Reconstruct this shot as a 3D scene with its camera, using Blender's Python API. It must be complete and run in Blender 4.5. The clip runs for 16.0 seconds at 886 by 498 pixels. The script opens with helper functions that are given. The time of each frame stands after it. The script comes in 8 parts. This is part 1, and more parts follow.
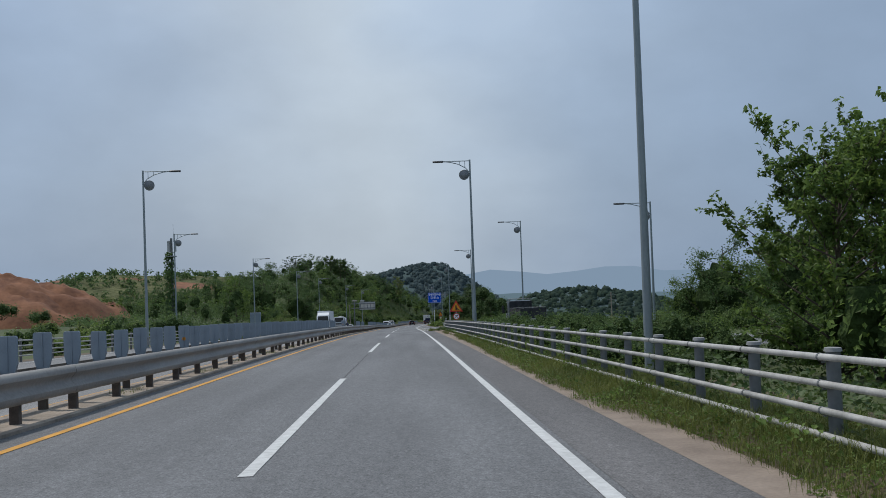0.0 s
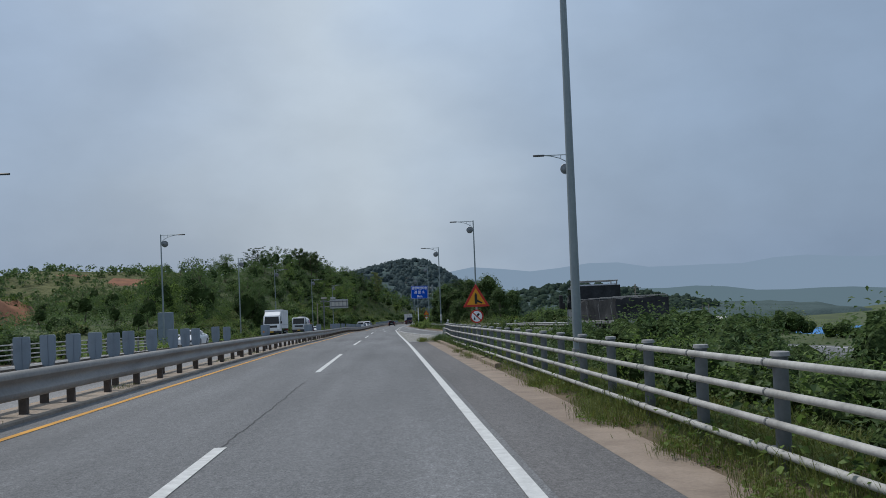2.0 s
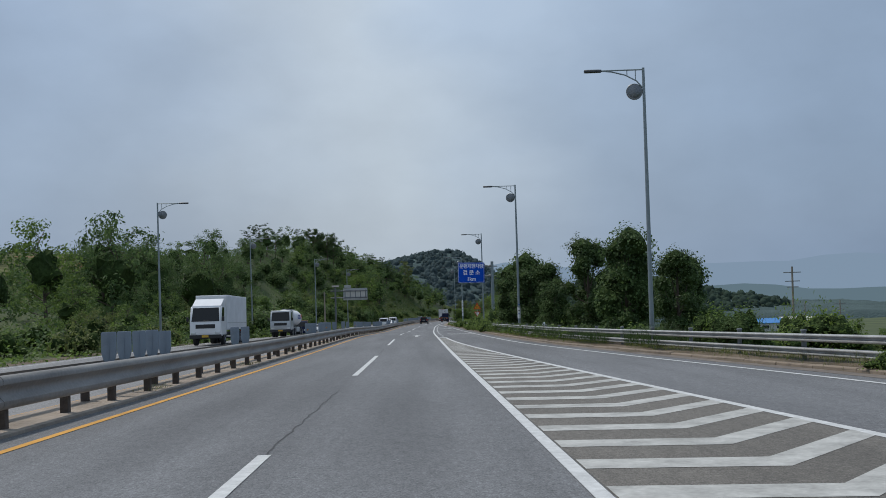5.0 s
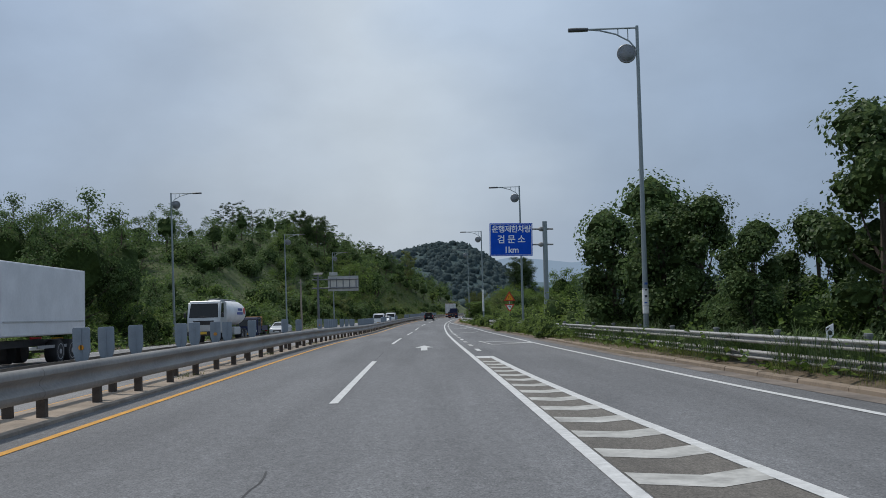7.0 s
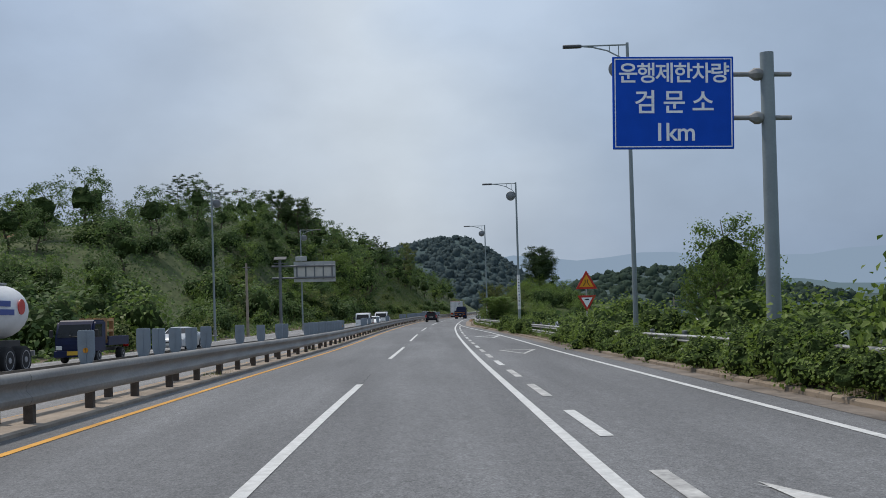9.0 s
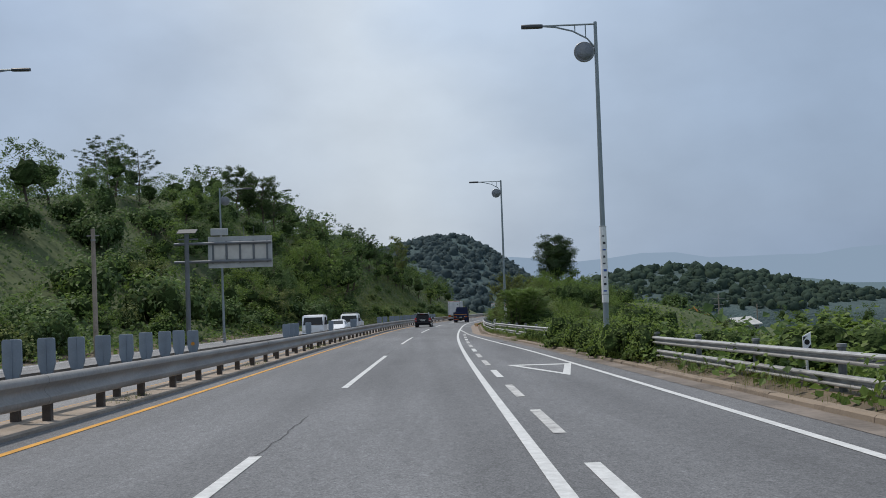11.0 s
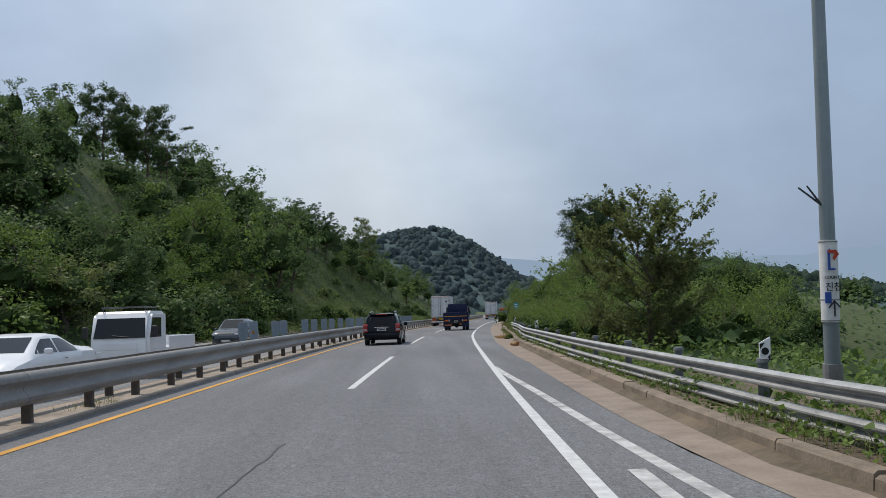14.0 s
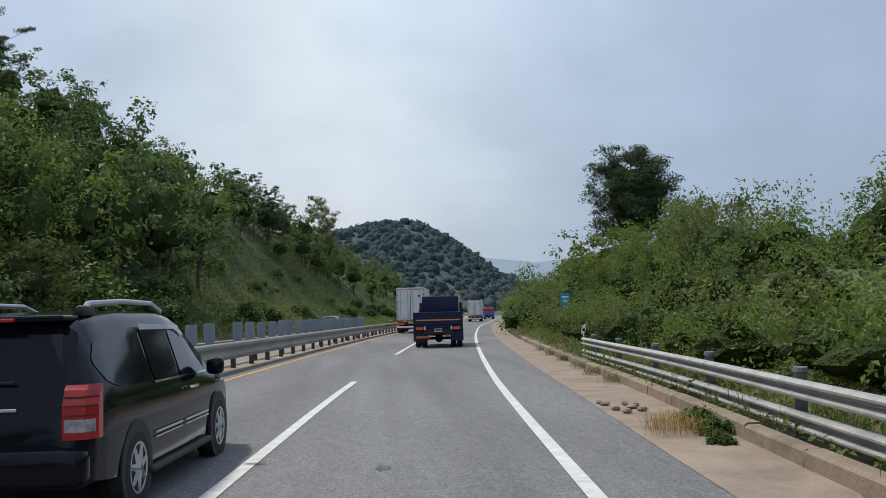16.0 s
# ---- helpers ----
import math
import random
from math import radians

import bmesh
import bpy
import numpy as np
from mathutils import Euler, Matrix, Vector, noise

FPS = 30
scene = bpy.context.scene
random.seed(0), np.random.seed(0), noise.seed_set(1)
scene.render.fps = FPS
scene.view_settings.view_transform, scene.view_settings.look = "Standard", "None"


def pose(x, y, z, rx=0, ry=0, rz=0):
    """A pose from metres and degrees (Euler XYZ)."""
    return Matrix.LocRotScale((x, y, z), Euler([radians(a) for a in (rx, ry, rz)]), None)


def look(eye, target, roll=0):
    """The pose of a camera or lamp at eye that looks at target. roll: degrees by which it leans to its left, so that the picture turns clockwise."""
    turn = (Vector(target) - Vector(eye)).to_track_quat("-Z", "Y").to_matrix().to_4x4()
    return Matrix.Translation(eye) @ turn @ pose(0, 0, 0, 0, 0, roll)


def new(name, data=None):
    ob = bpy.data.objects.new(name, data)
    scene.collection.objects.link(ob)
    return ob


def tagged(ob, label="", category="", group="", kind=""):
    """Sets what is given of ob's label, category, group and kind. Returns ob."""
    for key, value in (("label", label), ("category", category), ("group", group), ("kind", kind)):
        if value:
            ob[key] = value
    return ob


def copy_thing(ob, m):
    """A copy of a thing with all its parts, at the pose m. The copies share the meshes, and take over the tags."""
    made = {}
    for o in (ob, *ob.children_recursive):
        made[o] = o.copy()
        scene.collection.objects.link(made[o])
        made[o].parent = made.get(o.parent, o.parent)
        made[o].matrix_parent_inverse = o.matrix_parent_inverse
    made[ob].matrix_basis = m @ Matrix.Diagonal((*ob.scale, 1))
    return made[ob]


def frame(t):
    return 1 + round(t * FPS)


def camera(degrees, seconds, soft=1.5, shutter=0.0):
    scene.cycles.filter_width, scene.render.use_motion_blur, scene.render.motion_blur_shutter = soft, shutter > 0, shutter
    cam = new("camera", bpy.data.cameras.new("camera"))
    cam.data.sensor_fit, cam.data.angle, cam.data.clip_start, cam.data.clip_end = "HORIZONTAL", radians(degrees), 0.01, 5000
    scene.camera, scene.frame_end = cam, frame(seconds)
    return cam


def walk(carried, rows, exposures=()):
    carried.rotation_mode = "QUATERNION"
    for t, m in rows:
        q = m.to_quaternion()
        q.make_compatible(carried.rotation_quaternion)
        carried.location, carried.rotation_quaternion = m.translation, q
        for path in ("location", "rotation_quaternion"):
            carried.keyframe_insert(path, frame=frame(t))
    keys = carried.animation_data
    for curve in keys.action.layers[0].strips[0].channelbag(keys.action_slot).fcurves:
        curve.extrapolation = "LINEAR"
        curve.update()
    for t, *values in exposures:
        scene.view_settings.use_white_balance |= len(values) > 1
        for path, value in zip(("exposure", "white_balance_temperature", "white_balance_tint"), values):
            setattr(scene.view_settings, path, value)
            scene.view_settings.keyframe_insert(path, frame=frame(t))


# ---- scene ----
cam = camera(50.0, 16.0, soft=0.9)
PATH = [
    (0.0, 0.000, 0.0, 1.57, -2.263, 1.166, 1.97),
    (0.5, 0.053, 11.275, 0.932, -2.808, 1.079, 1.97),
    (1.0, 0.155, 22.621, 0.465, -3.553, 1.104, 1.92),
    (1.5, 0.244, 33.624, -0.045, -3.776, 1.055, 2.1),
    (2.0, 0.480, 45.102, -0.597, -3.466, 1.055, 2.34),
    (2.5, 0.457, 55.663, -1.065, -3.205, 1.179, 2.38),
    (3.0, 0.435, 66.843, -1.66, -2.846, 1.203, 2.26),
    (3.5, 0.405, 77.507, -2.212, -1.977, 1.265, 2.07),
    (4.0, 0.332, 88.379, -2.808, -2.076, 1.303, 1.94),
    (4.5, 0.244, 98.908, -3.402, -1.766, 1.117, 1.85),
    (7.0, -0.091, 150.862, -6.378, -1.481, 0.682, 1.71),
    (7.5, -0.116, 161.593, -6.973, -1.332, 0.732, 1.83),
    (8.0, -0.058, 172.323, -7.567, -1.233, 0.757, 1.75),
    (8.5, -0.032, 183.054, -8.205, -1.283, 0.72, 1.66),
    (9.0, 0.060, 193.816, -8.757, -1.419, 0.645, 1.69),
    (11.5, 1.290, 245.057, -11.86, -1.742, 0.856, 2.14),
    (12.0, 1.375, 256.161, -12.497, -1.965, 0.794, 2.2),
    (12.5, 1.563, 267.193, -13.05, -2.139, 0.893, 2.16),
    (13.0, 1.748, 278.157, -13.688, -2.399, 0.893, 2.14),
    (13.5, 2.053, 288.911, -14.282, -2.647, 0.906, 2.02),
    (14.0, 2.434, 299.455, -14.793, -2.982, 0.955, 1.92),
    (14.5, 2.991, 310.164, -15.345, -3.392, 1.005, 1.74),
    (15.0, 3.461, 320.808, -15.855, -3.826, 0.943, 1.66),
    (15.5, 4.104, 331.514, -16.45, -4.223, 0.918, 1.49),
    (16.0, 4.746, 342.219, -16.96, -4.582, 0.93, 1.56),
]
walk(cam, [(t, pose(x, y, z, 90 + pitch, roll, yaw)) for t, x, y, z, yaw, pitch, roll in PATH], exposures=[(0, -0.1, 6600, 10), (4.5, -0.12, 6600, 10), (7, -0.04, 6750, 11), (7.5, 0.0, 6800, 11), (8, 0.13, 6850, 12), (8.5, 0.19, 6850, 12), (9, 0.08, 6850, 12), (12.5, 0.15, 6820, 12), (14.5, 0.22, 6900, 12), (16, 0.33, 7050, 12)])

# ------------------------------------------------------------------ light
SUN_EL, SUN_AZ = radians(60), radians(-50)      # azimuth from +y towards +x
sun_dir = Vector((math.cos(SUN_EL) * math.sin(SUN_AZ), math.cos(SUN_EL) * math.cos(SUN_AZ), math.sin(SUN_EL)))
world = bpy.data.worlds.new("sky_world")
scene.world = world
world.use_nodes = True
wn, wl = world.node_tree.nodes, world.node_tree.links
wn.clear()
w_out = wn.new("ShaderNodeOutputWorld")
w_bg = wn.new("ShaderNodeBackground")
w_sky = wn.new("ShaderNodeTexSky")
w_sky.sky_type = "NISHITA"
w_sky.sun_disc = False
w_sky.sun_elevation, w_sky.sun_rotation = SUN_EL, SUN_AZ
w_sky.air_density, w_sky.dust_density = 1.0, 3.0
w_co = wn.new("ShaderNodeTexCoord")
w_map = wn.new("ShaderNodeMapping")
w_map.inputs["Scale"].default_value = (1.0, 1.0, 1.7)
w_n = wn.new("ShaderNodeTexNoise")
w_n.inputs["Scale"].default_value, w_n.inputs["Detail"].default_value = 3.4, 7.0
w_n.inputs["Roughness"].default_value, w_n.inputs["Distortion"].default_value = 0.45, 0.0
w_nrm = wn.new("ShaderNodeVectorMath")
w_nrm.operation = "NORMALIZE"
w_sep = wn.new("ShaderNodeSeparateXYZ")
# the veil is thin and bright ahead of the road, thicker and bluer over the valley
w_ang = wn.new("ShaderNodeMath")
w_ang.operation = "MULTIPLY_ADD"
w_ang.inputs[1].default_value = 0.30
w_side = wn.new("ShaderNodeMapRange")
w_side.inputs["From Min"].default_value, w_side.inputs["From Max"].default_value = -0.35, 0.65
w_r = wn.new("ShaderNodeValToRGB")
w_r.color_ramp.interpolation = "B_SPLINE"
veil = ((0.0, (0.38, 0.525, 0.75)), (0.25, (0.515, 0.66, 0.87)), (0.44, (0.76, 0.88, 1.0)), (0.56, (0.645, 0.79, 0.97)), (0.70, (0.445, 0.59, 0.80)), (1.0, (0.37, 0.51, 0.725)))
w_r.color_ramp.elements[0].position, w_r.color_ramp.elements[0].color = veil[0][0], (*veil[0][1], 1)
w_r.color_ramp.elements[1].position, w_r.color_ramp.elements[1].color = veil[-1][0], (*veil[-1][1], 1)
for at_, col_ in veil[1:-1]:
    w_r.color_ramp.elements.new(at_).color = (*col_, 1)
w_gain = wn.new("ShaderNodeVectorMath")
w_gain.operation = "SCALE"
w_gain.inputs["Scale"].default_value = 10.0
w_mix = wn.new("ShaderNodeMixRGB")
w_mix.inputs[0].default_value = 0.88
# brighter with height, as the haze thins
w_up = wn.new("ShaderNodeMapRange")
w_up.inputs["From Min"].default_value, w_up.inputs["From Max"].default_value = 0.0, 0.32
w_up.inputs["To Min"].default_value, w_up.inputs["To Max"].default_value = 0.94, 1.14
# soft cloud bellies
w_n2 = wn.new("ShaderNodeTexNoise")
w_n2.inputs["Scale"].default_value, w_n2.inputs["Detail"].default_value = 4.6, 9.0
w_n2.inputs["Roughness"].default_value, w_n2.inputs["Distortion"].default_value = 0.52, 0.0
w_cl = wn.new("ShaderNodeMapRange")
w_cl.inputs["From Min"].default_value, w_cl.inputs["From Max"].default_value = 0.32, 0.68
w_cl.inputs["To Min"].default_value, w_cl.inputs["To Max"].default_value = 0.90, 1.085
w_cm = wn.new("ShaderNodeMath")
w_cm.operation = "MULTIPLY"
w_mul = wn.new("ShaderNodeMixRGB")
w_mul.blend_type = "MULTIPLY"
w_mul.inputs[0].default_value = 1.0
wl.new(w_co.outputs["Generated"], w_nrm.inputs[0])
wl.new(w_nrm.outputs["Vector"], w_map.inputs["Vector"])
wl.new(w_map.outputs["Vector"], w_n.inputs["Vector"])
wl.new(w_nrm.outputs["Vector"], w_sep.inputs[0])
wl.new(w_n.outputs["Fac"], w_ang.inputs[0])
wl.new(w_sep.outputs["X"], w_ang.inputs[2])
wl.new(w_ang.outputs[0], w_side.inputs["Value"])
wl.new(w_side.outputs["Result"], w_r.inputs["Fac"])
wl.new(w_sky.outputs["Color"], w_mix.inputs[1])
wl.new(w_r.outputs["Color"], w_gain.inputs[0])
wl.new(w_gain.outputs["Vector"], w_mix.inputs[2])
wl.new(w_sep.outputs["Z"], w_up.inputs["Value"])
wl.new(w_mix.outputs["Color"], w_mul.inputs[1])
wl.new(w_map.outputs["Vector"], w_n2.inputs["Vector"])
wl.new(w_n2.outputs["Fac"], w_cl.inputs["Value"])
wl.new(w_cl.outputs["Result"], w_cm.inputs[0])
wl.new(w_up.outputs["Result"], w_cm.inputs[1])
wl.new(w_cm.outputs[0], w_mul.inputs[2])
wl.new(w_mul.outputs["Color"], w_bg.inputs["Color"])
w_bg.inputs["Strength"].default_value = 0.075
wl.new(w_bg.outputs["Background"], w_out.inputs["Surface"])

sun_data = bpy.data.lights.new("sun", "SUN")
sun_data.energy, sun_data.angle, sun_data.color = 2.4, radians(4), (1.0, 0.96, 0.9)
sun = new("sun", sun_data)
sun.matrix_world = look((0, 200, 80), Vector((0, 200, 80)) - sun_dir)

# ------------------------------------------------------------------ materials
MATS = {}


def mat(name, col, rough=0.6, metal=0.0, var=0.15, scale=3.0, fine=40.0, bump=0.1, col2=None, island=False, obj=False, coat=0.0, trans=0.0, spec=0.5, stretch=None, dist=0.02):
    """Principled surface with two scales of variation, in object space."""
    if name in MATS:
        return MATS[name]
    m = bpy.data.materials.new(name)
    m.use_nodes = True
    nt = m.node_tree
    N, L = nt.nodes, nt.links
    b = N["Principled BSDF"]
    b.inputs["Roughness"].default_value, b.inputs["Metallic"].default_value = rough, metal
    b.inputs["Coat Weight"].default_value = coat
    b.inputs["Specular IOR Level"].default_value = spec
    tc = N.new("ShaderNodeTexCoord")
    src = tc.outputs["Object"]
    if stretch:
        mp = N.new("ShaderNodeMapping")
        mp.inputs["Scale"].default_value = stretch
        L.new(src, mp.inputs["Vector"])
        src = mp.outputs["Vector"]
    n1 = N.new("ShaderNodeTexNoise")
    n1.inputs["Scale"].default_value, n1.inputs["Detail"].default_value = scale, 5
    n2 = N.new("ShaderNodeTexNoise")
    n2.inputs["Scale"].default_value, n2.inputs["Detail"].default_value = fine, 3
    L.new(src, n1.inputs["Vector"])
    L.new(tc.outputs["Object"], n2.inputs["Vector"])
    add = N.new("ShaderNodeMath")
    add.operation = "MULTIPLY_ADD"
    add.inputs[1].default_value = 0.45
    L.new(n2.outputs["Fac"], add.inputs[0])
    L.new(n1.outputs["Fac"], add.inputs[2])
    fac = add.outputs[0]
    if island or obj:
        rnd = N.new("ShaderNodeNewGeometry").outputs["Random Per Island"] if island else N.new("ShaderNodeObjectInfo").outputs["Random"]
        ad2 = N.new("ShaderNodeMath")
        ad2.operation = "MULTIPLY_ADD"
        ad2.inputs[1].default_value = 0.4 if island else 0.35
        L.new(rnd, ad2.inputs[0])
        L.new(fac, ad2.inputs[2])
        fac = ad2.outputs[0]
    if island:
        lower = N.new("ShaderNodeMath")
        lower.operation = "SUBTRACT"
        lower.inputs[1].default_value = 0.22
        L.new(fac, lower.inputs[0])
        fac = lower.outputs[0]
    ramp = N.new("ShaderNodeValToRGB")
    hi = 1.15 if island else 0.95
    ramp.color_ramp.elements[0].position = 0.4
    ramp.color_ramp.elements[1].position = min(hi, 1.0)
    c2 = col2 or [min(1, c * (1 + var)) for c in col]
    c1 = [c * (1 - var) for c in col]
    ramp.color_ramp.elements[0].color = (*c1, 1)
    ramp.color_ramp.elements[1].color = (*c2, 1)
    L.new(fac, ramp.inputs["Fac"])
    L.new(ramp.outputs["Color"], b.inputs["Base Color"])
    if bump:
        bp = N.new("ShaderNodeBump")
        bp.inputs["Strength"].default_value, bp.inputs["Distance"].default_value = bump, dist
        L.new(n2.outputs["Fac"], bp.inputs["Height"])
        L.new(bp.outputs["Normal"], b.inputs["Normal"])
    if trans:
        t = N.new("ShaderNodeBsdfTranslucent")
        L.new(ramp.outputs["Color"], t.inputs["Color"])
        mx = N.new("ShaderNodeMixShader")
        mx.inputs[0].default_value = trans
        L.new(b.outputs[0], mx.inputs[1])
        L.new(t.outputs[0], mx.inputs[2])
        L.new(mx.outputs[0], N["Material Output"].inputs["Surface"])
    MATS[name] = m
    return m


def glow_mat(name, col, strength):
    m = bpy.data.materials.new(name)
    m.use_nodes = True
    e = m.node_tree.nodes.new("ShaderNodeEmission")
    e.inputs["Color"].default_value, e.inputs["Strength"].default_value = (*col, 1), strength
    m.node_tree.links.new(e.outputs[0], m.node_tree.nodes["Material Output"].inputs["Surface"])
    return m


def asphalt_mat(name, col, seed):
    """Worn asphalt: aggregate speckle, long tyre-polished streaks along y and soft patches."""
    m = bpy.data.materials.new(name)
    m.use_nodes = True
    N, L = m.node_tree.nodes, m.node_tree.links
    b = N["Principled BSDF"]
    b.inputs["Roughness"].default_value = 0.82
    b.inputs["Specular IOR Level"].default_value = 0.35
    tc = N.new("ShaderNodeTexCoord")
    parts = []
    for scale, detail, sc in ((1.0, 4, (0.9, 0.02, 1)), (0.16, 5, (1, 0.5, 1)), (55.0, 2, (1, 1, 1)), (9.0, 4, (1, 0.35, 1)), (24.0, 2, (1, 0.6, 1))):
        mp = N.new("ShaderNodeMapping")
        mp.inputs["Scale"].default_value = sc
        mp.inputs["Location"].default_value = (seed * 3.1, seed * 7.7, 0)
        n = N.new("ShaderNodeTexNoise")
        n.inputs["Scale"].default_value, n.inputs["Detail"].default_value = scale, detail
        L.new(tc.outputs["Object"], mp.inputs["Vector"])
        L.new(mp.outputs["Vector"], n.inputs["Vector"])
        parts.append(n)
    prev = None
    for n, amp in zip(parts, (0.42, 0.3, 1.0, 0.25, 0.5)):
        mr = N.new("ShaderNodeMapRange")
        mr.inputs["From Min"].default_value, mr.inputs["From Max"].default_value = 0.25, 0.75
        mr.inputs["To Min"].default_value, mr.inputs["To Max"].default_value = 1 - amp / 2, 1 + amp / 2
        L.new(n.outputs["Fac"], mr.inputs["Value"])
        if prev is None:
            prev = mr.outputs[0]
        else:
            mu = N.new("ShaderNodeMath")
            mu.operation = "MULTIPLY"
            L.new(prev, mu.inputs[0])
            L.new(mr.outputs[0], mu.inputs[1])
            prev = mu.outputs[0]
    sc = N.new("ShaderNodeVectorMath")
    sc.operation = "SCALE"
    sc.inputs[0].default_value = col
    L.new(prev, sc.inputs["Scale"])
    L.new(sc.outputs[0], b.inputs["Base Color"])
    bp = N.new("ShaderNodeBump")
    bp.inputs["Strength"].default_value, bp.inputs["Distance"].default_value = 0.5, 0.01
    L.new(parts[2].outputs["Fac"], bp.inputs["Height"])
    L.new(bp.outputs["Normal"], b.inputs["Normal"])
    MATS[name] = m
    return m


ASPHALT = asphalt_mat("asphalt", (0.142, 0.146, 0.151), 1)
ASPHALT_SHOULDER = asphalt_mat("asphalt_shoulder", (0.122, 0.119, 0.119), 3)
ASPHALT_OLD = asphalt_mat("asphalt_opposite", (0.20, 0.20, 0.20), 2)
PAINT_W = mat("road_paint_white", (0.54, 0.55, 0.54), 0.75, var=0.24, scale=7.0, fine=45, bump=0.15, col2=(0.63, 0.64, 0.63))
PAINT_DUSTY = mat("road_paint_dusty", (0.36, 0.355, 0.33), 0.75, var=0.35, scale=2.5, fine=16, bump=0.3, col2=(0.52, 0.52, 0.49))
PAINT_WORN = mat("road_paint_worn", (0.27, 0.27, 0.265), 0.8, var=0.3, scale=3.0, fine=14, bump=0.2, col2=(0.58, 0.58, 0.56))
PAINT_Y = mat("road_paint_yellow", (0.55, 0.27, 0.035), 0.7, var=0.3, scale=1.5, fine=30, bump=0.2)
CONCRETE = mat("gutter_concrete", (0.225, 0.172, 0.135), 0.9, var=0.28, scale=1.6, fine=22, bump=0.5, col2=(0.30, 0.24, 0.19))
KERB = mat("kerb_concrete", (0.17, 0.135, 0.10), 0.9, var=0.45, scale=2.5, fine=25, bump=0.4, obj=True)
MEDIAN = mat("median_concrete", (0.27, 0.225, 0.18), 0.9, var=0.4, scale=1.0, fine=12, bump=0.4)
SOIL = mat("roadside_soil", (0.085, 0.065, 0.042), 0.95, var=0.4, scale=0.8, fine=9, bump=0.9, col2=(0.17, 0.13, 0.085))
MEADOW = mat("meadow_ground", (0.040, 0.065, 0.018), 0.95, var=0.45, scale=0.06, fine=1.8, bump=0.6, col2=(0.085, 0.11, 0.035))
REDSOIL = mat("red_earth", (0.15, 0.052, 0.026), 0.95, var=0.45, scale=0.16, fine=1.1, bump=1.0, col2=(0.27, 0.12, 0.06))
GALV = mat("galvanised_steel", (0.36, 0.36, 0.35), 0.5, 0.45, var=0.28, scale=2.5, fine=20, bump=0.05)
GALV_OLD = mat("dusty_median_steel", (0.235, 0.225, 0.21), 0.62, 0.15, var=0.35, scale=1.4, fine=14, bump=0.06, stretch=(1, 0.3, 2.5))
GALV_DULL = mat("weathered_steel", (0.25, 0.25, 0.245), 0.65, 0.3, var=0.3, scale=3, fine=25, bump=0.1)
RUST = mat("rusty_post_steel", (0.085, 0.07, 0.06), 0.8, 0.2, var=0.4, scale=5, fine=30, bump=0.2)
PIPE = mat("pale_painted_pipe", (0.37, 0.365, 0.34), 0.55, 0.1, var=0.38, scale=2.6, fine=22, bump=0.12)
POSTGREY = mat("grey_rail_post", (0.14, 0.15, 0.15), 0.6, 0.2, var=0.25, scale=4, fine=22, bump=0.1)
PANEL = mat("grey_glare_panel", (0.17, 0.21, 0.25), 0.6, 0.0, var=0.18, scale=3, fine=30, bump=0.05, obj=True)
LAMPGREY = mat("lamp_pole_grey", (0.24, 0.28, 0.29), 0.5, 0.3, var=0.12, scale=1.2, fine=15, bump=0.03)
DARKGREY = mat("dark_lamp_head", (0.05, 0.055, 0.06), 0.5, 0.2, var=0.15)
DISC = mat("lamp_disc", (0.17, 0.18, 0.19), 0.35, 0.4, var=0.2)

# ------------------------------------------------------------------ small mesh kit


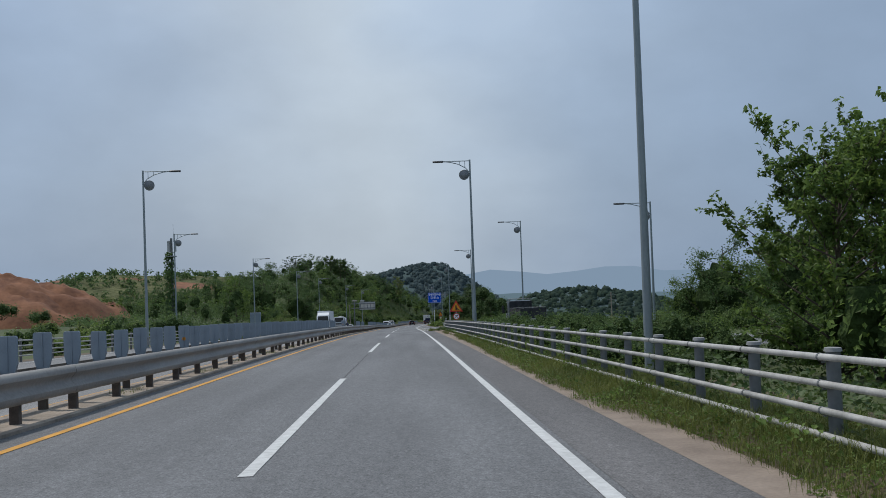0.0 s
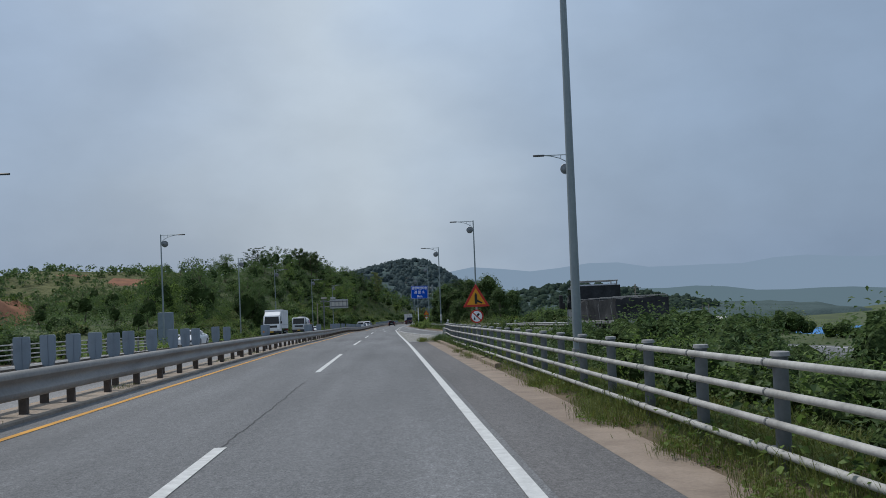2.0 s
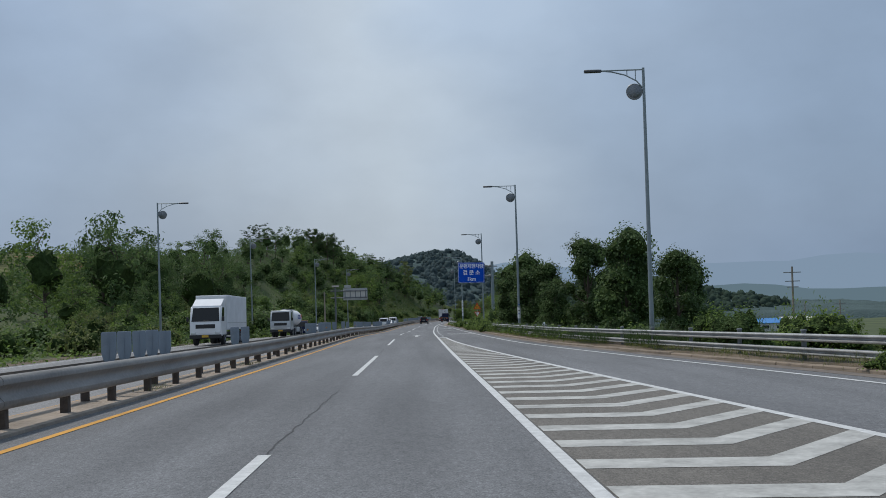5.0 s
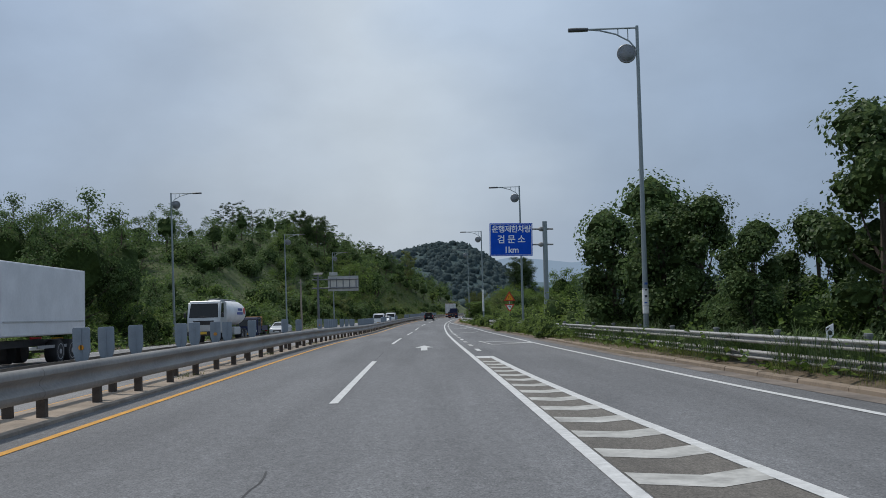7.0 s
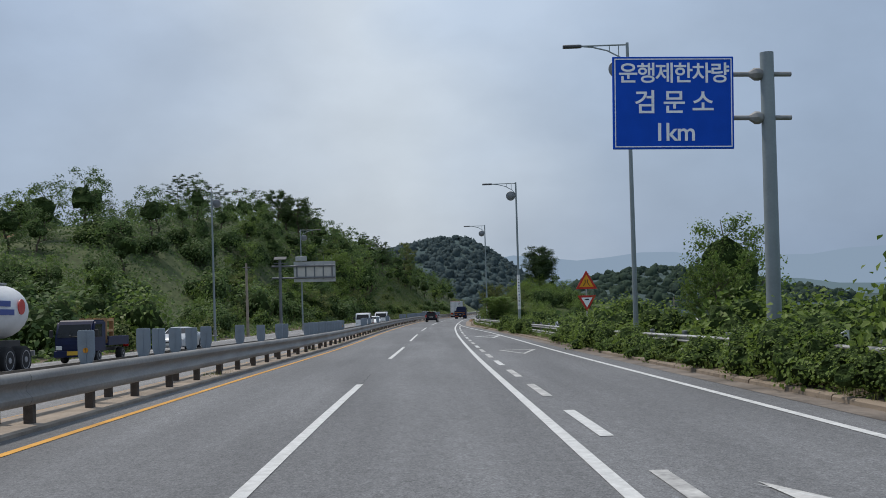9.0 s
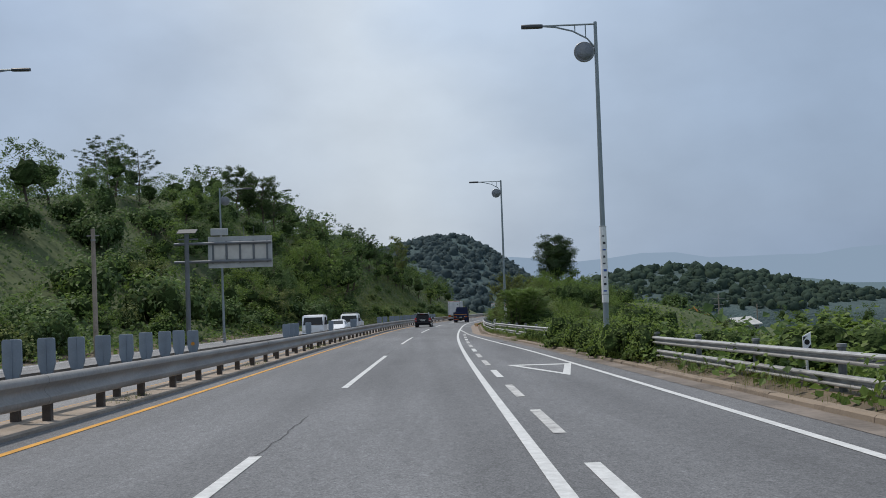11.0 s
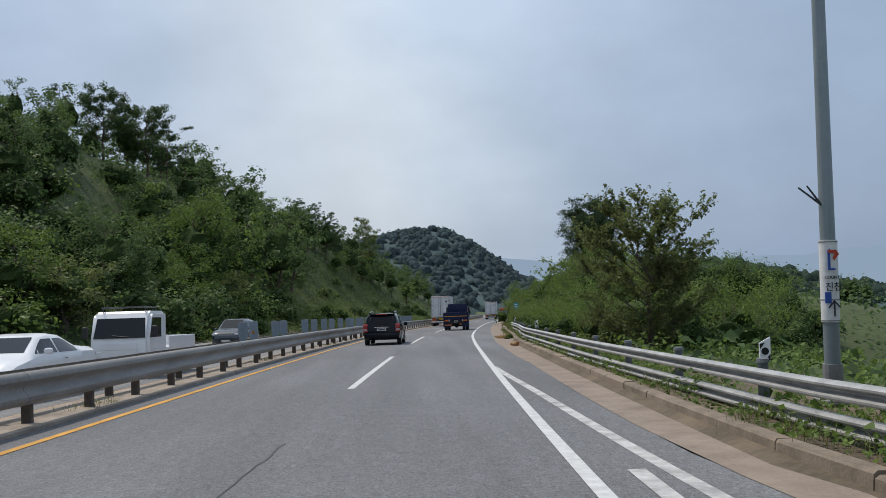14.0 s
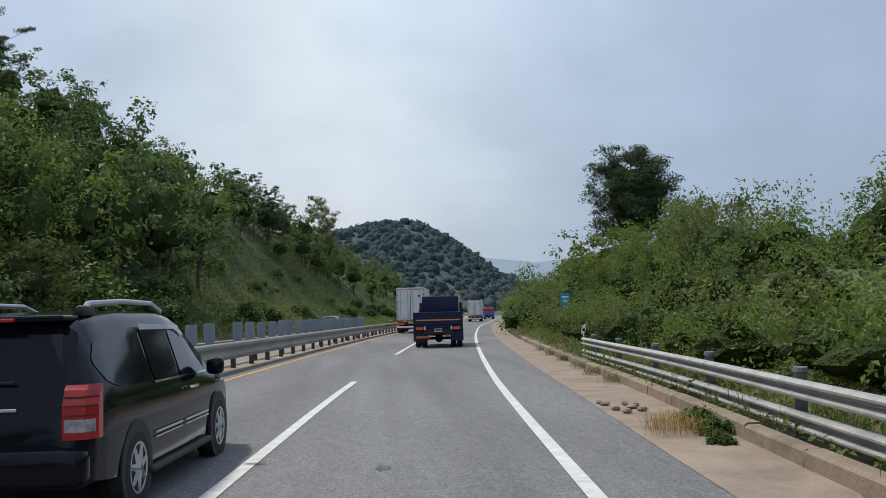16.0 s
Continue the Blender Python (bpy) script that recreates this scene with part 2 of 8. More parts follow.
class Geo:
    """Collects vertices and faces of one mesh."""

    def __init__(self):
        self.v, self.f, self.m = [], [], []
        self.mi = 0

    def add(self, verts, faces):
        o = len(self.v)
        self.v += [tuple(p) for p in verts]
        self.f += [tuple(i + o for i in q) for q in faces]
        self.m += [self.mi] * len(faces)
        return self

    def box(self, c, s, rz=0.0, taper=1.0):
        x, y, z = s[0] / 2, s[1] / 2, s[2] / 2
        vs = []
        for k, t in ((-1, 1.0), (1, taper)):
            for i, j in ((-1, -1), (1, -1), (1, 1), (-1, 1)):
                px, py = i * x * t, j * y * t
                vs.append((c[0] + px * math.cos(rz) - py * math.sin(rz), c[1] + px * math.sin(rz) + py * math.cos(rz), c[2] + k * z))
        return self.add(vs, [(3, 2, 1, 0), (4, 5, 6, 7), (0, 1, 5, 4), (1, 2, 6, 5), (2, 3, 7, 6), (3, 0, 4, 7)])

    def rbox(self, c, s, r=0.03, seg=2):
        """Box with rounded edges."""
        bm = bmesh.new()
        bmesh.ops.create_cube(bm, size=1.0, matrix=Matrix.LocRotScale(Vector(c), None, Vector(s)))
        bmesh.ops.bevel(bm, geom=bm.edges[:], offset=min(r, 0.45 * min(s)), segments=seg, affect="EDGES", profile=0.5)
        return self.bm(bm)

    def bm(self, bm):
        bm.verts.index_update()
        self.add([v.co[:] for v in bm.verts], [[v.index for v in f.verts] for f in bm.faces])
        bm.free()
        return self

    def cyl(self, p0, p1, r0, r1=None, n=12, caps=True):
        r1 = r0 if r1 is None else r1
        p0, p1 = Vector(p0), Vector(p1)
        a = (p1 - p0).normalized()
        u = a.orthogonal().normalized()
        w = a.cross(u)
        vs = []
        for p, r in ((p0, r0), (p1, r1)):
            for i in range(n):
                t = 2 * math.pi * i / n
                vs.append(p + (u * math.cos(t) + w * math.sin(t)) * r)
        fs = [(i, (i + 1) % n, n + (i + 1) % n, n + i) for i in range(n)]
        if caps:
            fs += [tuple(reversed(range(n))), tuple(range(n, 2 * n))]
        return self.add(vs, fs)

    def tube(self, pts, r, n=8):
        pts = [Vector(p) for p in pts]
        rs = r if isinstance(r, (list, tuple)) else [r] * len(pts)
        vs, ref = [], Vector((0.13, 0.31, 0.94))
        for i, p in enumerate(pts):
            a = (pts[min(i + 1, len(pts) - 1)] - pts[max(i - 1, 0)]).normalized()
            u = a.cross(ref).normalized()
            w = a.cross(u)
            vs += [p + (u * math.cos(2 * math.pi * k / n) + w * math.sin(2 * math.pi * k / n)) * rs[i] for k in range(n)]
        fs = [(i * n + k, i * n + (k + 1) % n, (i + 1) * n + (k + 1) % n, (i + 1) * n + k) for i in range(len(pts) - 1) for k in range(n)]
        fs += [tuple(reversed(range(n))), tuple(range((len(pts) - 1) * n, len(pts) * n))]
        return self.add(vs, fs)

    def prism(self, prof, axis, a, b):
        """Closed polygon prof of 2D points pushed along an axis from a to b. x: points are (y, z); y: (x, z); z: (x, y)."""
        n = len(prof)
        put = {"x": lambda p, t: (t, p[0], p[1]), "y": lambda p, t: (p[0], t, p[1]), "z": lambda p, t: (p[0], p[1], t)}[axis]
        vs = [put(p, a) for p in prof] + [put(p, b) for p in prof]
        fs = [(i, (i + 1) % n, n + (i + 1) % n, n + i) for i in range(n)] + [tuple(reversed(range(n))), tuple(range(n, 2 * n))]
        return self.add(vs, fs)

    def loft(self, rings, caps=True):
        n = len(rings[0])
        vs = [p for r in rings for p in r]
        fs = [(i * n + k, i * n + (k + 1) % n, (i + 1) * n + (k + 1) % n, (i + 1) * n + k) for i in range(len(rings) - 1) for k in range(n)]
        if caps:
            fs += [tuple(reversed(range(n))), tuple(range((len(rings) - 1) * n, len(rings) * n))]
        return self.add(vs, fs)

    def sphere(self, c, r, n=12, m=8):
        r = (r, r, r) if not isinstance(r, (list, tuple)) else r
        rings = []
        for j in range(1, m):
            th = math.pi * j / m
            rings.append([(c[0] + r[0] * math.sin(th) * math.cos(2 * math.pi * k / n), c[1] + r[1] * math.sin(th) * math.sin(2 * math.pi * k / n), c[2] - r[2] * math.cos(th)) for k in range(n)])
        return self.loft(rings)

    def mesh(self, name, mats, smooth=False):
        me = bpy.data.meshes.new(name)
        me.from_pydata(self.v, [], self.f)
        bm = bmesh.new()
        bm.from_mesh(me)
        bmesh.ops.recalc_face_normals(bm, faces=bm.faces[:])
        bm.to_mesh(me)
        bm.free()
        for m in mats if isinstance(mats, (list, tuple)) else [mats]:
            me.materials.append(m)
        if any(self.m):
            me.polygons.foreach_set("material_index", self.m)
        if smooth:
            me.polygons.foreach_set("use_smooth", [True] * len(me.polygons))
            me.set_sharp_from_angle(angle=radians(38))
        return me


def part(name, geo, material, parent, label="", smooth=False, data=None):
    ob = new(name, data or geo.mesh(name, material, smooth))
    ob.parent = parent
    if label:
        tagged(ob, label)
    return ob


def thing(name, label, category, group="", m=None, kind=""):
    ob = new(name)
    ob.empty_display_size = 0.2
    if m is not None:
        ob.matrix_world = m
    return tagged(ob, label, category, group, kind)


def single(name, geo, material, label, category="", group="", kind="", m=None, smooth=False):
    ob = new(name, geo.mesh(name, material, smooth))
    if m is not None:
        ob.matrix_world = m
    return tagged(ob, label, category, group, kind)


# ------------------------------------------------------------------ the line of the road


def spline(knots):
    xs, ys = [k[0] for k in knots], [k[1] for k in knots]
    n = len(xs)
    d = [(ys[min(i + 1, n - 1)] - ys[max(i - 1, 0)]) / (xs[min(i + 1, n - 1)] - xs[max(i - 1, 0)]) for i in range(n)]

    def f(x):
        if x <= xs[0]:
            return ys[0] + d[0] * (x - xs[0])
        if x >= xs[-1]:
            return ys[-1] + d[-1] * (x - xs[-1])
        i = max(k for k in range(n - 1) if xs[k] <= x)
        h = xs[i + 1] - xs[i]
        t = (x - xs[i]) / h
        return (ys[i] * (2 * t ** 3 - 3 * t * t + 1) + h * d[i] * (t ** 3 - 2 * t * t + t) + ys[i + 1] * (3 * t * t - 2 * t ** 3) + h * d[i + 1] * (t ** 3 - t * t))
    return f


# centre of the right-hand lane, and the height of the road, along y
mid = spline([(-150, 0), (100, 0), (194, 0.05), (220, 0.3), (245, 0.75), (276, 1.4), (300, 2.15), (320, 3.1), (340, 4.27), (350, 4.92), (365, 6.05), (389, 8.4), (415, 11.3), (460, 17.0), (502, 23.4), (600, 39.5), (700, 57)])
lev = spline([(-150, 7.8), (0, 0), (50, -2.42), (100, -5.03), (150, -7.9), (200, -10.68), (250, -13.72), (300, -16.4), (345, -18.68), (420, -22.6), (520, -27.8), (700, -36)])
# right-hand edge line of the joining lane, offset from mid
ramp_line = spline([(108, 10.2), (127, 9.4), (145, 7.8), (164, 6.2), (180, 5.65), (196, 5.35), (222, 5.3), (250, 5.2), (265, 4.9), (276, 4.5), (286, 3.9), (307, 2.65), (318, 2.18), (327, 1.78), (340, 1.7), (700, 1.7)])
ramp_left = spline([(-60, 22), (0, 17), (40, 13.5), (68, 11), (95, 8.3), (113, 6.2), (158, 3.2), (168, 2.68), (176, 2.43), (184, 2.3), (190, 2.25)])


def kerb_off(y):
    if y < 110.4:
        return 3.45
    return max(ramp_line(y) + 1.15, 3.68) + 0.5 * smooth(344, 362, y)


def gutter_off(y):
    if y < 110.4:
        return 2.86
    return kerb_off(y) - 0.5 - 0.32 * smooth(298, 316, y) if y < 330 else 2.76 + 0.25 * smooth(346, 364, y)


def P(y, u, dz=0.0):
    return (mid(y) + u, y, lev(y) + dz)


def at(y, u, dz=0.0, back=False):
    """Pose on the road at y, u metres right of the lane's middle, heading along it (or against it)."""
    f = Vector((mid(y + 1) - mid(y - 1), 2, lev(y + 1) - lev(y - 1))).normalized()
    if back:
        f = -f
    r = f.cross(Vector((0, 0, 1))).normalized()
    up = r.cross(f)
    m = Matrix((r, f, up)).transposed().to_4x4()
    m.translation = P(y, u, dz)
    return m


def upright(y, u, dz=0.0, rz=0.0):
    return Matrix.Translation(P(y, u, dz)) @ pose(0, 0, 0, 0, 0, rz)


def ys_between(a, b, step):
    n = max(1, int(math.ceil((b - a) / step)))
    return [a + (b - a) * i / n for i in range(n + 1)]


def strip(geo, ys, left, right, dz, cols=1):
    """Sheet between two offsets (numbers or functions of y)."""
    vs, fs = [], []
    for y in ys:
        a = left(y) if callable(left) else left
        b = right(y) if callable(right) else right
        for k in range(cols + 1):
            vs.append(P(y, a + (b - a) * k / cols, dz))
    w = cols + 1
    for i in range(len(ys) - 1):
        for k in range(cols):
            fs.append((i * w + k, i * w + k + 1, (i + 1) * w + k + 1, (i + 1) * w + k))
    return geo.add(vs, fs)


def sweep(geo, ys, prof, off):
    """Closed profile of (u, z) points carried along the road at an offset."""
    rings = [[P(y, (off(y) if callable(off) else off) + u, z) for u, z in prof] for y in ys]
    return geo.loft(rings)


# ------------------------------------------------------------------ ground
hill_amp = spline([(-200, 0), (60, 0), (130, 1.0), (200, 3), (260, 5), (300, 9), (330, 15), (365, 20), (420, 23), (520, 22), (620, 16), (760, 10), (1000, 6)])


def smooth(a, b, x):
    t = min(1, max(0, (x - a) / (b - a)))
    return t * t * (3 - 2 * t)


def ground_z(x, y):
    yy = max(-150, min(700, y))
    u = x - mid(yy)
    zr = lev(yy)
    base = zr - 0.14
    n = noise.noise((x * 0.03, y * 0.03, 0.3)) + 0.4 * noise.noise((x * 0.11, y * 0.11, 5.1))
    if u < -19.2:
        d = -19.2 - u
        z = base + hill_amp(y) * (smooth(0, 30, d) - 0.75 * smooth(36, 90, d)) + n * 1.6 * smooth(2, 14, d)
        z += smooth(60, 200, d) * (-6 if y < 150 else 0)
        far = smooth(160, 420, d)
        return z * (1 - far) + (-24 + 5 * n - 60 * smooth(560, 900, d) - 70 * smooth(640, 1150, y)) * far - 70 * smooth(640, 1150, y) * (1 - far)
    k = kerb_off(yy) + 0.3
    if y < 110.4:
        rl = ramp_left(y)
        if k - 0.6 < u < rl - 0.4:
            return zr - 0.12 + 0.22 * smooth(k - 0.2, k, u) - 0.25 * smooth(k + 0.8, k + 2, u) * (1 - smooth(rl - 2, rl - 0.4, u)) + (n * 0.1 if u > k + 0.5 else 0)
        k = rl + 5.4
    if u <= k - 0.3:
        return base
    d = u - k
    bank = 2.8 * smooth(340, 375, y) * (1 - smooth(560, 640, y))
    z = zr - 0.12 + 0.27 * smooth(-0.25, 0.0, d) + (bank * smooth(1.5, 9, d))
    down = smooth(2.5, 24, d) * 6.5 * (1 - 0.85 * smooth(340, 375, y) * (1 - smooth(26, 60, d))) + 4 * smooth(22, 48, d)
    z -= down - n * 0.9 * smooth(2.5, 10, d) + 70 * smooth(640, 1150, y)
    far = smooth(120, 420, d)
    return z * (1 - far) + (-33 + 2.5 * n - 45 * smooth(560, 900, d) - 70 * smooth(640, 1150, y)) * far


def axis(lo, hi, fine_lo, fine_hi, step, grow=1.22):
    a, s = [], step
    v = fine_lo
    while v > lo:
        s *= grow
        v -= s
        a.append(max(v, lo))
    b, v, s = [], fine_hi, step
    while v < hi:
        s *= grow
        v += s
        b.append(min(v, hi))
    return a[::-1] + [fine_lo + step * i for i in range(int((fine_hi - fine_lo) / step) + 1)] + b


gx = axis(-3500, 3500, -34, 34, 1.0, 1.13)
gy = axis(-700, 4500, -20, 470, 3.0, 1.12)
geo = Geo()
vs = []
for y in gy:
    yy = max(-150, min(700, y))
    for x in gx:
        xx = x + mid(yy)
        vs.append((xx, y, ground_z(xx, y)))
w = len(gx)
fs = [(i * w + k, i * w + k + 1, (i + 1) * w + k + 1, (i + 1) * w + k) for i in range(len(gy) - 1) for k in range(w - 1)]
geo.add(vs, fs)


def bare(x, y):
    """Bare soil close to the pavements, meadow elsewhere."""
    yy = max(-150, min(700, y))
    u = x - mid(yy)
    if y > 460 or y < -40:
        return 0
    return 1 if -22 < u < kerb_off(yy) + 3.5 + 1.5 * noise.noise((x, y * 0.3, 1)) else 0


geo.m = [bare((vs[q[0]][0] + vs[q[2]][0]) / 2, (vs[q[0]][1] + vs[q[2]][1]) / 2) for q in fs]
single("ground", geo, [MEADOW, SOIL], "grassy ground falling from the road to a valley", "ground", kind="structure", smooth=True)

# ------------------------------------------------------------------ pavements
road_ys = ys_between(-60, 640, 4)
geo = Geo()
strip(geo, ys_between(-60, 107, 4), -6.0, 2.88, 0, 3)
strip(geo, ys_between(107, 109.6, 0.5), -6.0, lambda y: 2.88 + 0.94 * (y - 107) / 2.6, 0, 4)
strip(geo, ys_between(109.6, 110.4, 0.4), -6.0, lambda y: 3.82 + (ramp_left(110.4) - 0.5 - 3.82) * (y - 109.6) / 0.8, 0, 4)
strip(geo, ys_between(110.4, 640, 4), -6.0, lambda y: gutter_off(max(y, 110.41)) + 0.02, 0, 4)
road = single("road", geo, ASPHALT, "worn grey asphalt carriageway running gently downhill", "road", kind="structure")
geo = Geo()
strip(geo, ys_between(-60, 106.5, 4), 1.86, 2.86, 0.004, 2)
single("road_shoulder", geo, ASPHALT_SHOULDER, "strip of darker, newer asphalt outside the edge line", "road", kind="structure")
geo = Geo()
strip(geo, ys_between(-60, 110.4, 4), lambda y: ramp_left(y) - 0.5, lambda y: ramp_left(y) + 4.8, 0.005, 2)
single("road_joining_lane", geo, ASPHALT, "grey asphalt slip lane that joins the main road", "road", kind="structure")
geo = Geo()
strip(geo, road_ys, -18.9, -7.2, -0.01, 3)
road_opposite = single("road_opposite", geo, ASPHALT_OLD, "paler asphalt carriageway for the oncoming traffic", "road", kind="structure")
geo = Geo()
sweep(geo, road_ys, [(-7.22, -0.05), (-5.98, -0.05), (-5.98, 0.05), (-6.05, 0.07), (-7.15, 0.07), (-7.22, 0.05)], 0)
single("median_strip", geo, MEDIAN, "low dusty concrete median strip between carriageways", "median", kind="structure")

# concrete gutters beside the asphalt
DUSTY = mat("dusty_gutter", (0.125, 0.106, 0.090), 0.9, var=0.45, scale=0.9, fine=9, bump=0.6, col2=(0.225, 0.190, 0.160))
for a, b, gm in ((-60, 106.5, CONCRETE), (110.41, 300, DUSTY), (300, 640, CONCRETE)):
    geo = Geo()
    strip(geo, ys_between(a, b, 4), gutter_off, lambda y: kerb_off(y) + 0.02, 0.006, 1)
    single("gutter", geo, gm, "sandy brown concrete gutter beside the kerb", "gutter", kind="structure")

# dirt at the tip of the gore
geo = Geo()
rim = [(2.75, 104.6), (2.85, 106.6), (3.0, 108.0), (3.5, 109.0), (4.5, 109.7), (5.5, 109.9), (6.2, 109.2), (6.6, 107.5), (6.4, 105.5), (5.4, 104.2), (4.0, 103.8)]
n = len(rim)
geo.add([P(107.0, 4.6, 0.13)] + [P(107 + (q - 107) * 0.6, 4.6 + (p - 4.6) * 0.6, 0.10) for p, q in rim] + [P(q, p, 0.0 if p < 3.6 or q > 108.9 else 0.05) for p, q in rim],
        [(0, 1 + i, 1 + (i + 1) % n) for i in range(n)] + [(1 + i, 1 + n + i, 1 + n + (i + 1) % n, 1 + (i + 1) % n) for i in range(n)])
single("dirt_patch", geo, mat("gore_dirt", (0.10, 0.084, 0.066), 0.95, var=0.4, scale=1.5, fine=14, bump=0.9, col2=(0.17, 0.145, 0.115)), "patch of brown dirt at the tip of the gore", "dirt", kind="structure", smooth=True)

# kerb stones, each its own piece
kerb = tagged(new("kerb"), "worn low concrete kerb stones along the verge", "kerb", kind="structure")
kprof = [(0, -0.1), (0.22, -0.1), (0.22, 0.17), (0.2, 0.19), (0.05, 0.19), (0.015, 0.16)]
random.seed(4)
for a, b in ((72, 103), (113, 395)):
    y = a
    while y < b:
        h = random.uniform(-0.015, 0.012)
        g = Geo()
        sweep(g, [y + 0.012, y + 1.985], [(u, z + (h - (0.05 if y < 110 else 0.085 * (1 - smooth(296, 312, y))) if z > 0 else 0)) for u, z in kprof], lambda yy: kerb_off(yy) + random.uniform(-0.01, 0.01))
        part("kerb_stone", g, KERB, kerb)
        y += 2.0

# ------------------------------------------------------------------ road markings
marks = tagged(new("road_markings"), "white and yellow painted road markings, partly worn", "marking", kind="structure")


def line(name, a, b, u, width, material, dz=0.008, label="", step=4):
    g = Geo()
    f = u if callable(u) else (lambda y: u)
    strip(g, ys_between(a, b, step), lambda y: f(y) - width / 2, lambda y: f(y) + width / 2, dz)
    return part(name, g, material, marks, label)


line("edge_line", -60, 620, 1.69, 0.16, PAINT_W)
line("yellow_line", -60, 620, -5.3, 0.15, PAINT_Y)
line("yellow_line", -60, 620, -7.45, 0.15, PAINT_Y, 0.0)
line("edge_line", -60, 620, -18.1, 0.15, PAINT_W, 0.0)
line("ramp_edge_line", 112, 304, lambda y: ramp_line(y) - 0.05, 0.15, PAINT_W)
line("ramp_edge_line", 304, 326.5, lambda y: ramp_line(y) - 0.05, 0.17, PAINT_WORN, 0.004, "badly worn white line", 1.5)
line("ramp_edge_line", -60, 112, lambda y: ramp_left(y) + 4.2, 0.15, PAINT_W, 0.013)
line("gore_line", 112.2, 184.1, lambda y: ramp_left(y), 0.18, PAINT_W)
DASH_ENDS = [-37, -6.0, 24.8, 57.4, 89.2, 120.6, 151.8, 183.0, 216.6, 246.2, 275.5, 305.5, 335.3, 365.3, 395.4, 425.4, 455.4, 485.4, 515.4, 545.4]
for e in DASH_ENDS:
    line("lane_dash", e - (18.0 if 270 < e < 280 else 15.0), e, -1.70, 0.16, PAINT_W)
    line("lane_dash", e - 6, e + 9, -10.95, 0.15, PAINT_W, 0.0)
    line("lane_dash", e - 12, e + 3, -14.5, 0.15, PAINT_W, 0.0)
# short dashes of the joining lane
short_ends = [191.1 + 5.93 * k for k in range(4)] + [214.9 + 5.95 * k for k in range(10)] + [274.1, 279.7, 285.4, 291.0, 296.5, 302.0, 308.6]
for k, e in enumerate(short_ends):
    line("short_dash", e - (2.4 if k < 3 else 3.3), e, 2.2, 0.18, PAINT_WORN if k % 3 else PAINT_W, label="short dash")
# chevrons of the gore, on dusty asphalt that no wheel sweeps
geo = Geo()
strip(geo, ys_between(110.4, 184.0, 4), 1.79, lambda y: max(1.9, ramp_left(y) - 0.1), 0.005, 2)
single("gore_asphalt", geo, asphalt_mat("asphalt_dusty", (0.138, 0.128, 0.112), 4), "dusty brownish asphalt inside the painted gore", "road", kind="structure")
y = 107.4
while y < 181:
    wide = ramp_left(max(y, 113)) - 1.8
    ku = 1.8 + wide * 0.5
    kick = (ramp_left(max(y + 1.5, 113)) - 0.1 - ku) * (0.45 + 0.16 * wide)
    ru = ramp_left(max(y + kick, 113)) - 0.08
    th = 0.62
    pts = [(1.8, y), (ku, y - 0.28), (ru, y - 0.28 + kick)]
    if y < 110:
        pts = pts[:2]
    g = Geo()
    vs = [P(q, p, 0.009) for p, q in pts] + [P(q + th, p, 0.009) for p, q in pts]
    n = len(pts)
    g.add(vs, [(i, i + 1, n + i + 1, n + i) for i in range(n - 1)])
    part("gore_chevron", g, PAINT_DUSTY, marks)
    y += 1.62
# painted tip of the gore
g = Geo()
g.add([P(q, p, 0.009) for p, q in ((1.79, 182.9), (2.15, 182.55), (2.24, 183.0), (2.3, 184.1), (1.79, 184.2))], [(0, 1, 2, 3, 4)])
part("gore_tip", g, PAINT_W, marks)
# straight arrow
g = Geo()
vs = [P(q, p, 0.01) for p, q in ((-0.14, 191.1), (0.14, 191.1), (0.14, 194.6), (-0.14, 194.6), (-0.42, 194.5), (0.42, 194.5), (0.0, 197.6))]
g.add(vs, [(0, 1, 2, 3), (4, 5, 6)])
part("straight_arrow", g, PAINT_W, marks)


def give_way(tri, wid, material, label):
    """Hollow triangle on the road from three (offset, y) corners."""
    g = Geo()
    cx, cy = sum(p[0] for p in tri) / 3, sum(p[1] for p in tri) / 3
    inn = [(cx + (p[0] - cx) * wid, cy + (p[1] - cy) * wid) for p in tri]
    vs = [P(q, p, 0.009) for p, q in tri + inn]
    g.add(vs, [(0, 1, 4, 3), (1, 2, 5, 4), (2, 0, 3, 5)])
    return part("give_way_triangle", g, material, marks, label)


give_way([(2.9, 202.2), (5.0, 196.6), (3.2, 195.6)], 0.8, PAINT_WORN, "worn hollow triangle")
give_way([(2.76, 264.8), (4.8, 264.5), (4.0, 259.0)], 0.7, PAINT_W, "hollow triangle")
g = Geo()
g.add([P(q, p, 0.01) for p, q in ((2.82, 202.1), (5.35, 197.0), (5.15, 196.5))], [(0, 1, 2)])
part("wedge", g, PAINT_W, marks, "slender white wedge")
give_way([(2.9, 237.0), (4.6, 236.6), (3.7, 232.0)], 0.75, PAINT_WORN, "worn hollow triangle")

# cracks sealed along the lane joint
TAR = mat("crack_tar", (0.045, 0.045, 0.047), 0.8, var=0.3)
random.seed(7)
g = Geo()
for a, b in ((24.8, 40.3), (55, 70), (85.5, 100), (116, 131), (146, 161), (177, 191), (207.5, 221), (237, 251), (267, 282), (298, 312), (328, 342)):
    u = -1.70
    pts = []
    y = a
    while y < b:
        pts.append((y, u + random.uniform(-0.03, 0.03)))
        y += 0.35
    vs = []
    for y, uu in pts:
        vs += [P(y, uu - 0.012, 0.004), P(y, uu + 0.012, 0.004)]
    g.add(vs, [(2 * i, 2 * i + 1, 2 * i + 3, 2 * i + 2) for i in range(len(pts) - 1)])
part("sealed_crack", g, TAR, road, "thin dark crack")
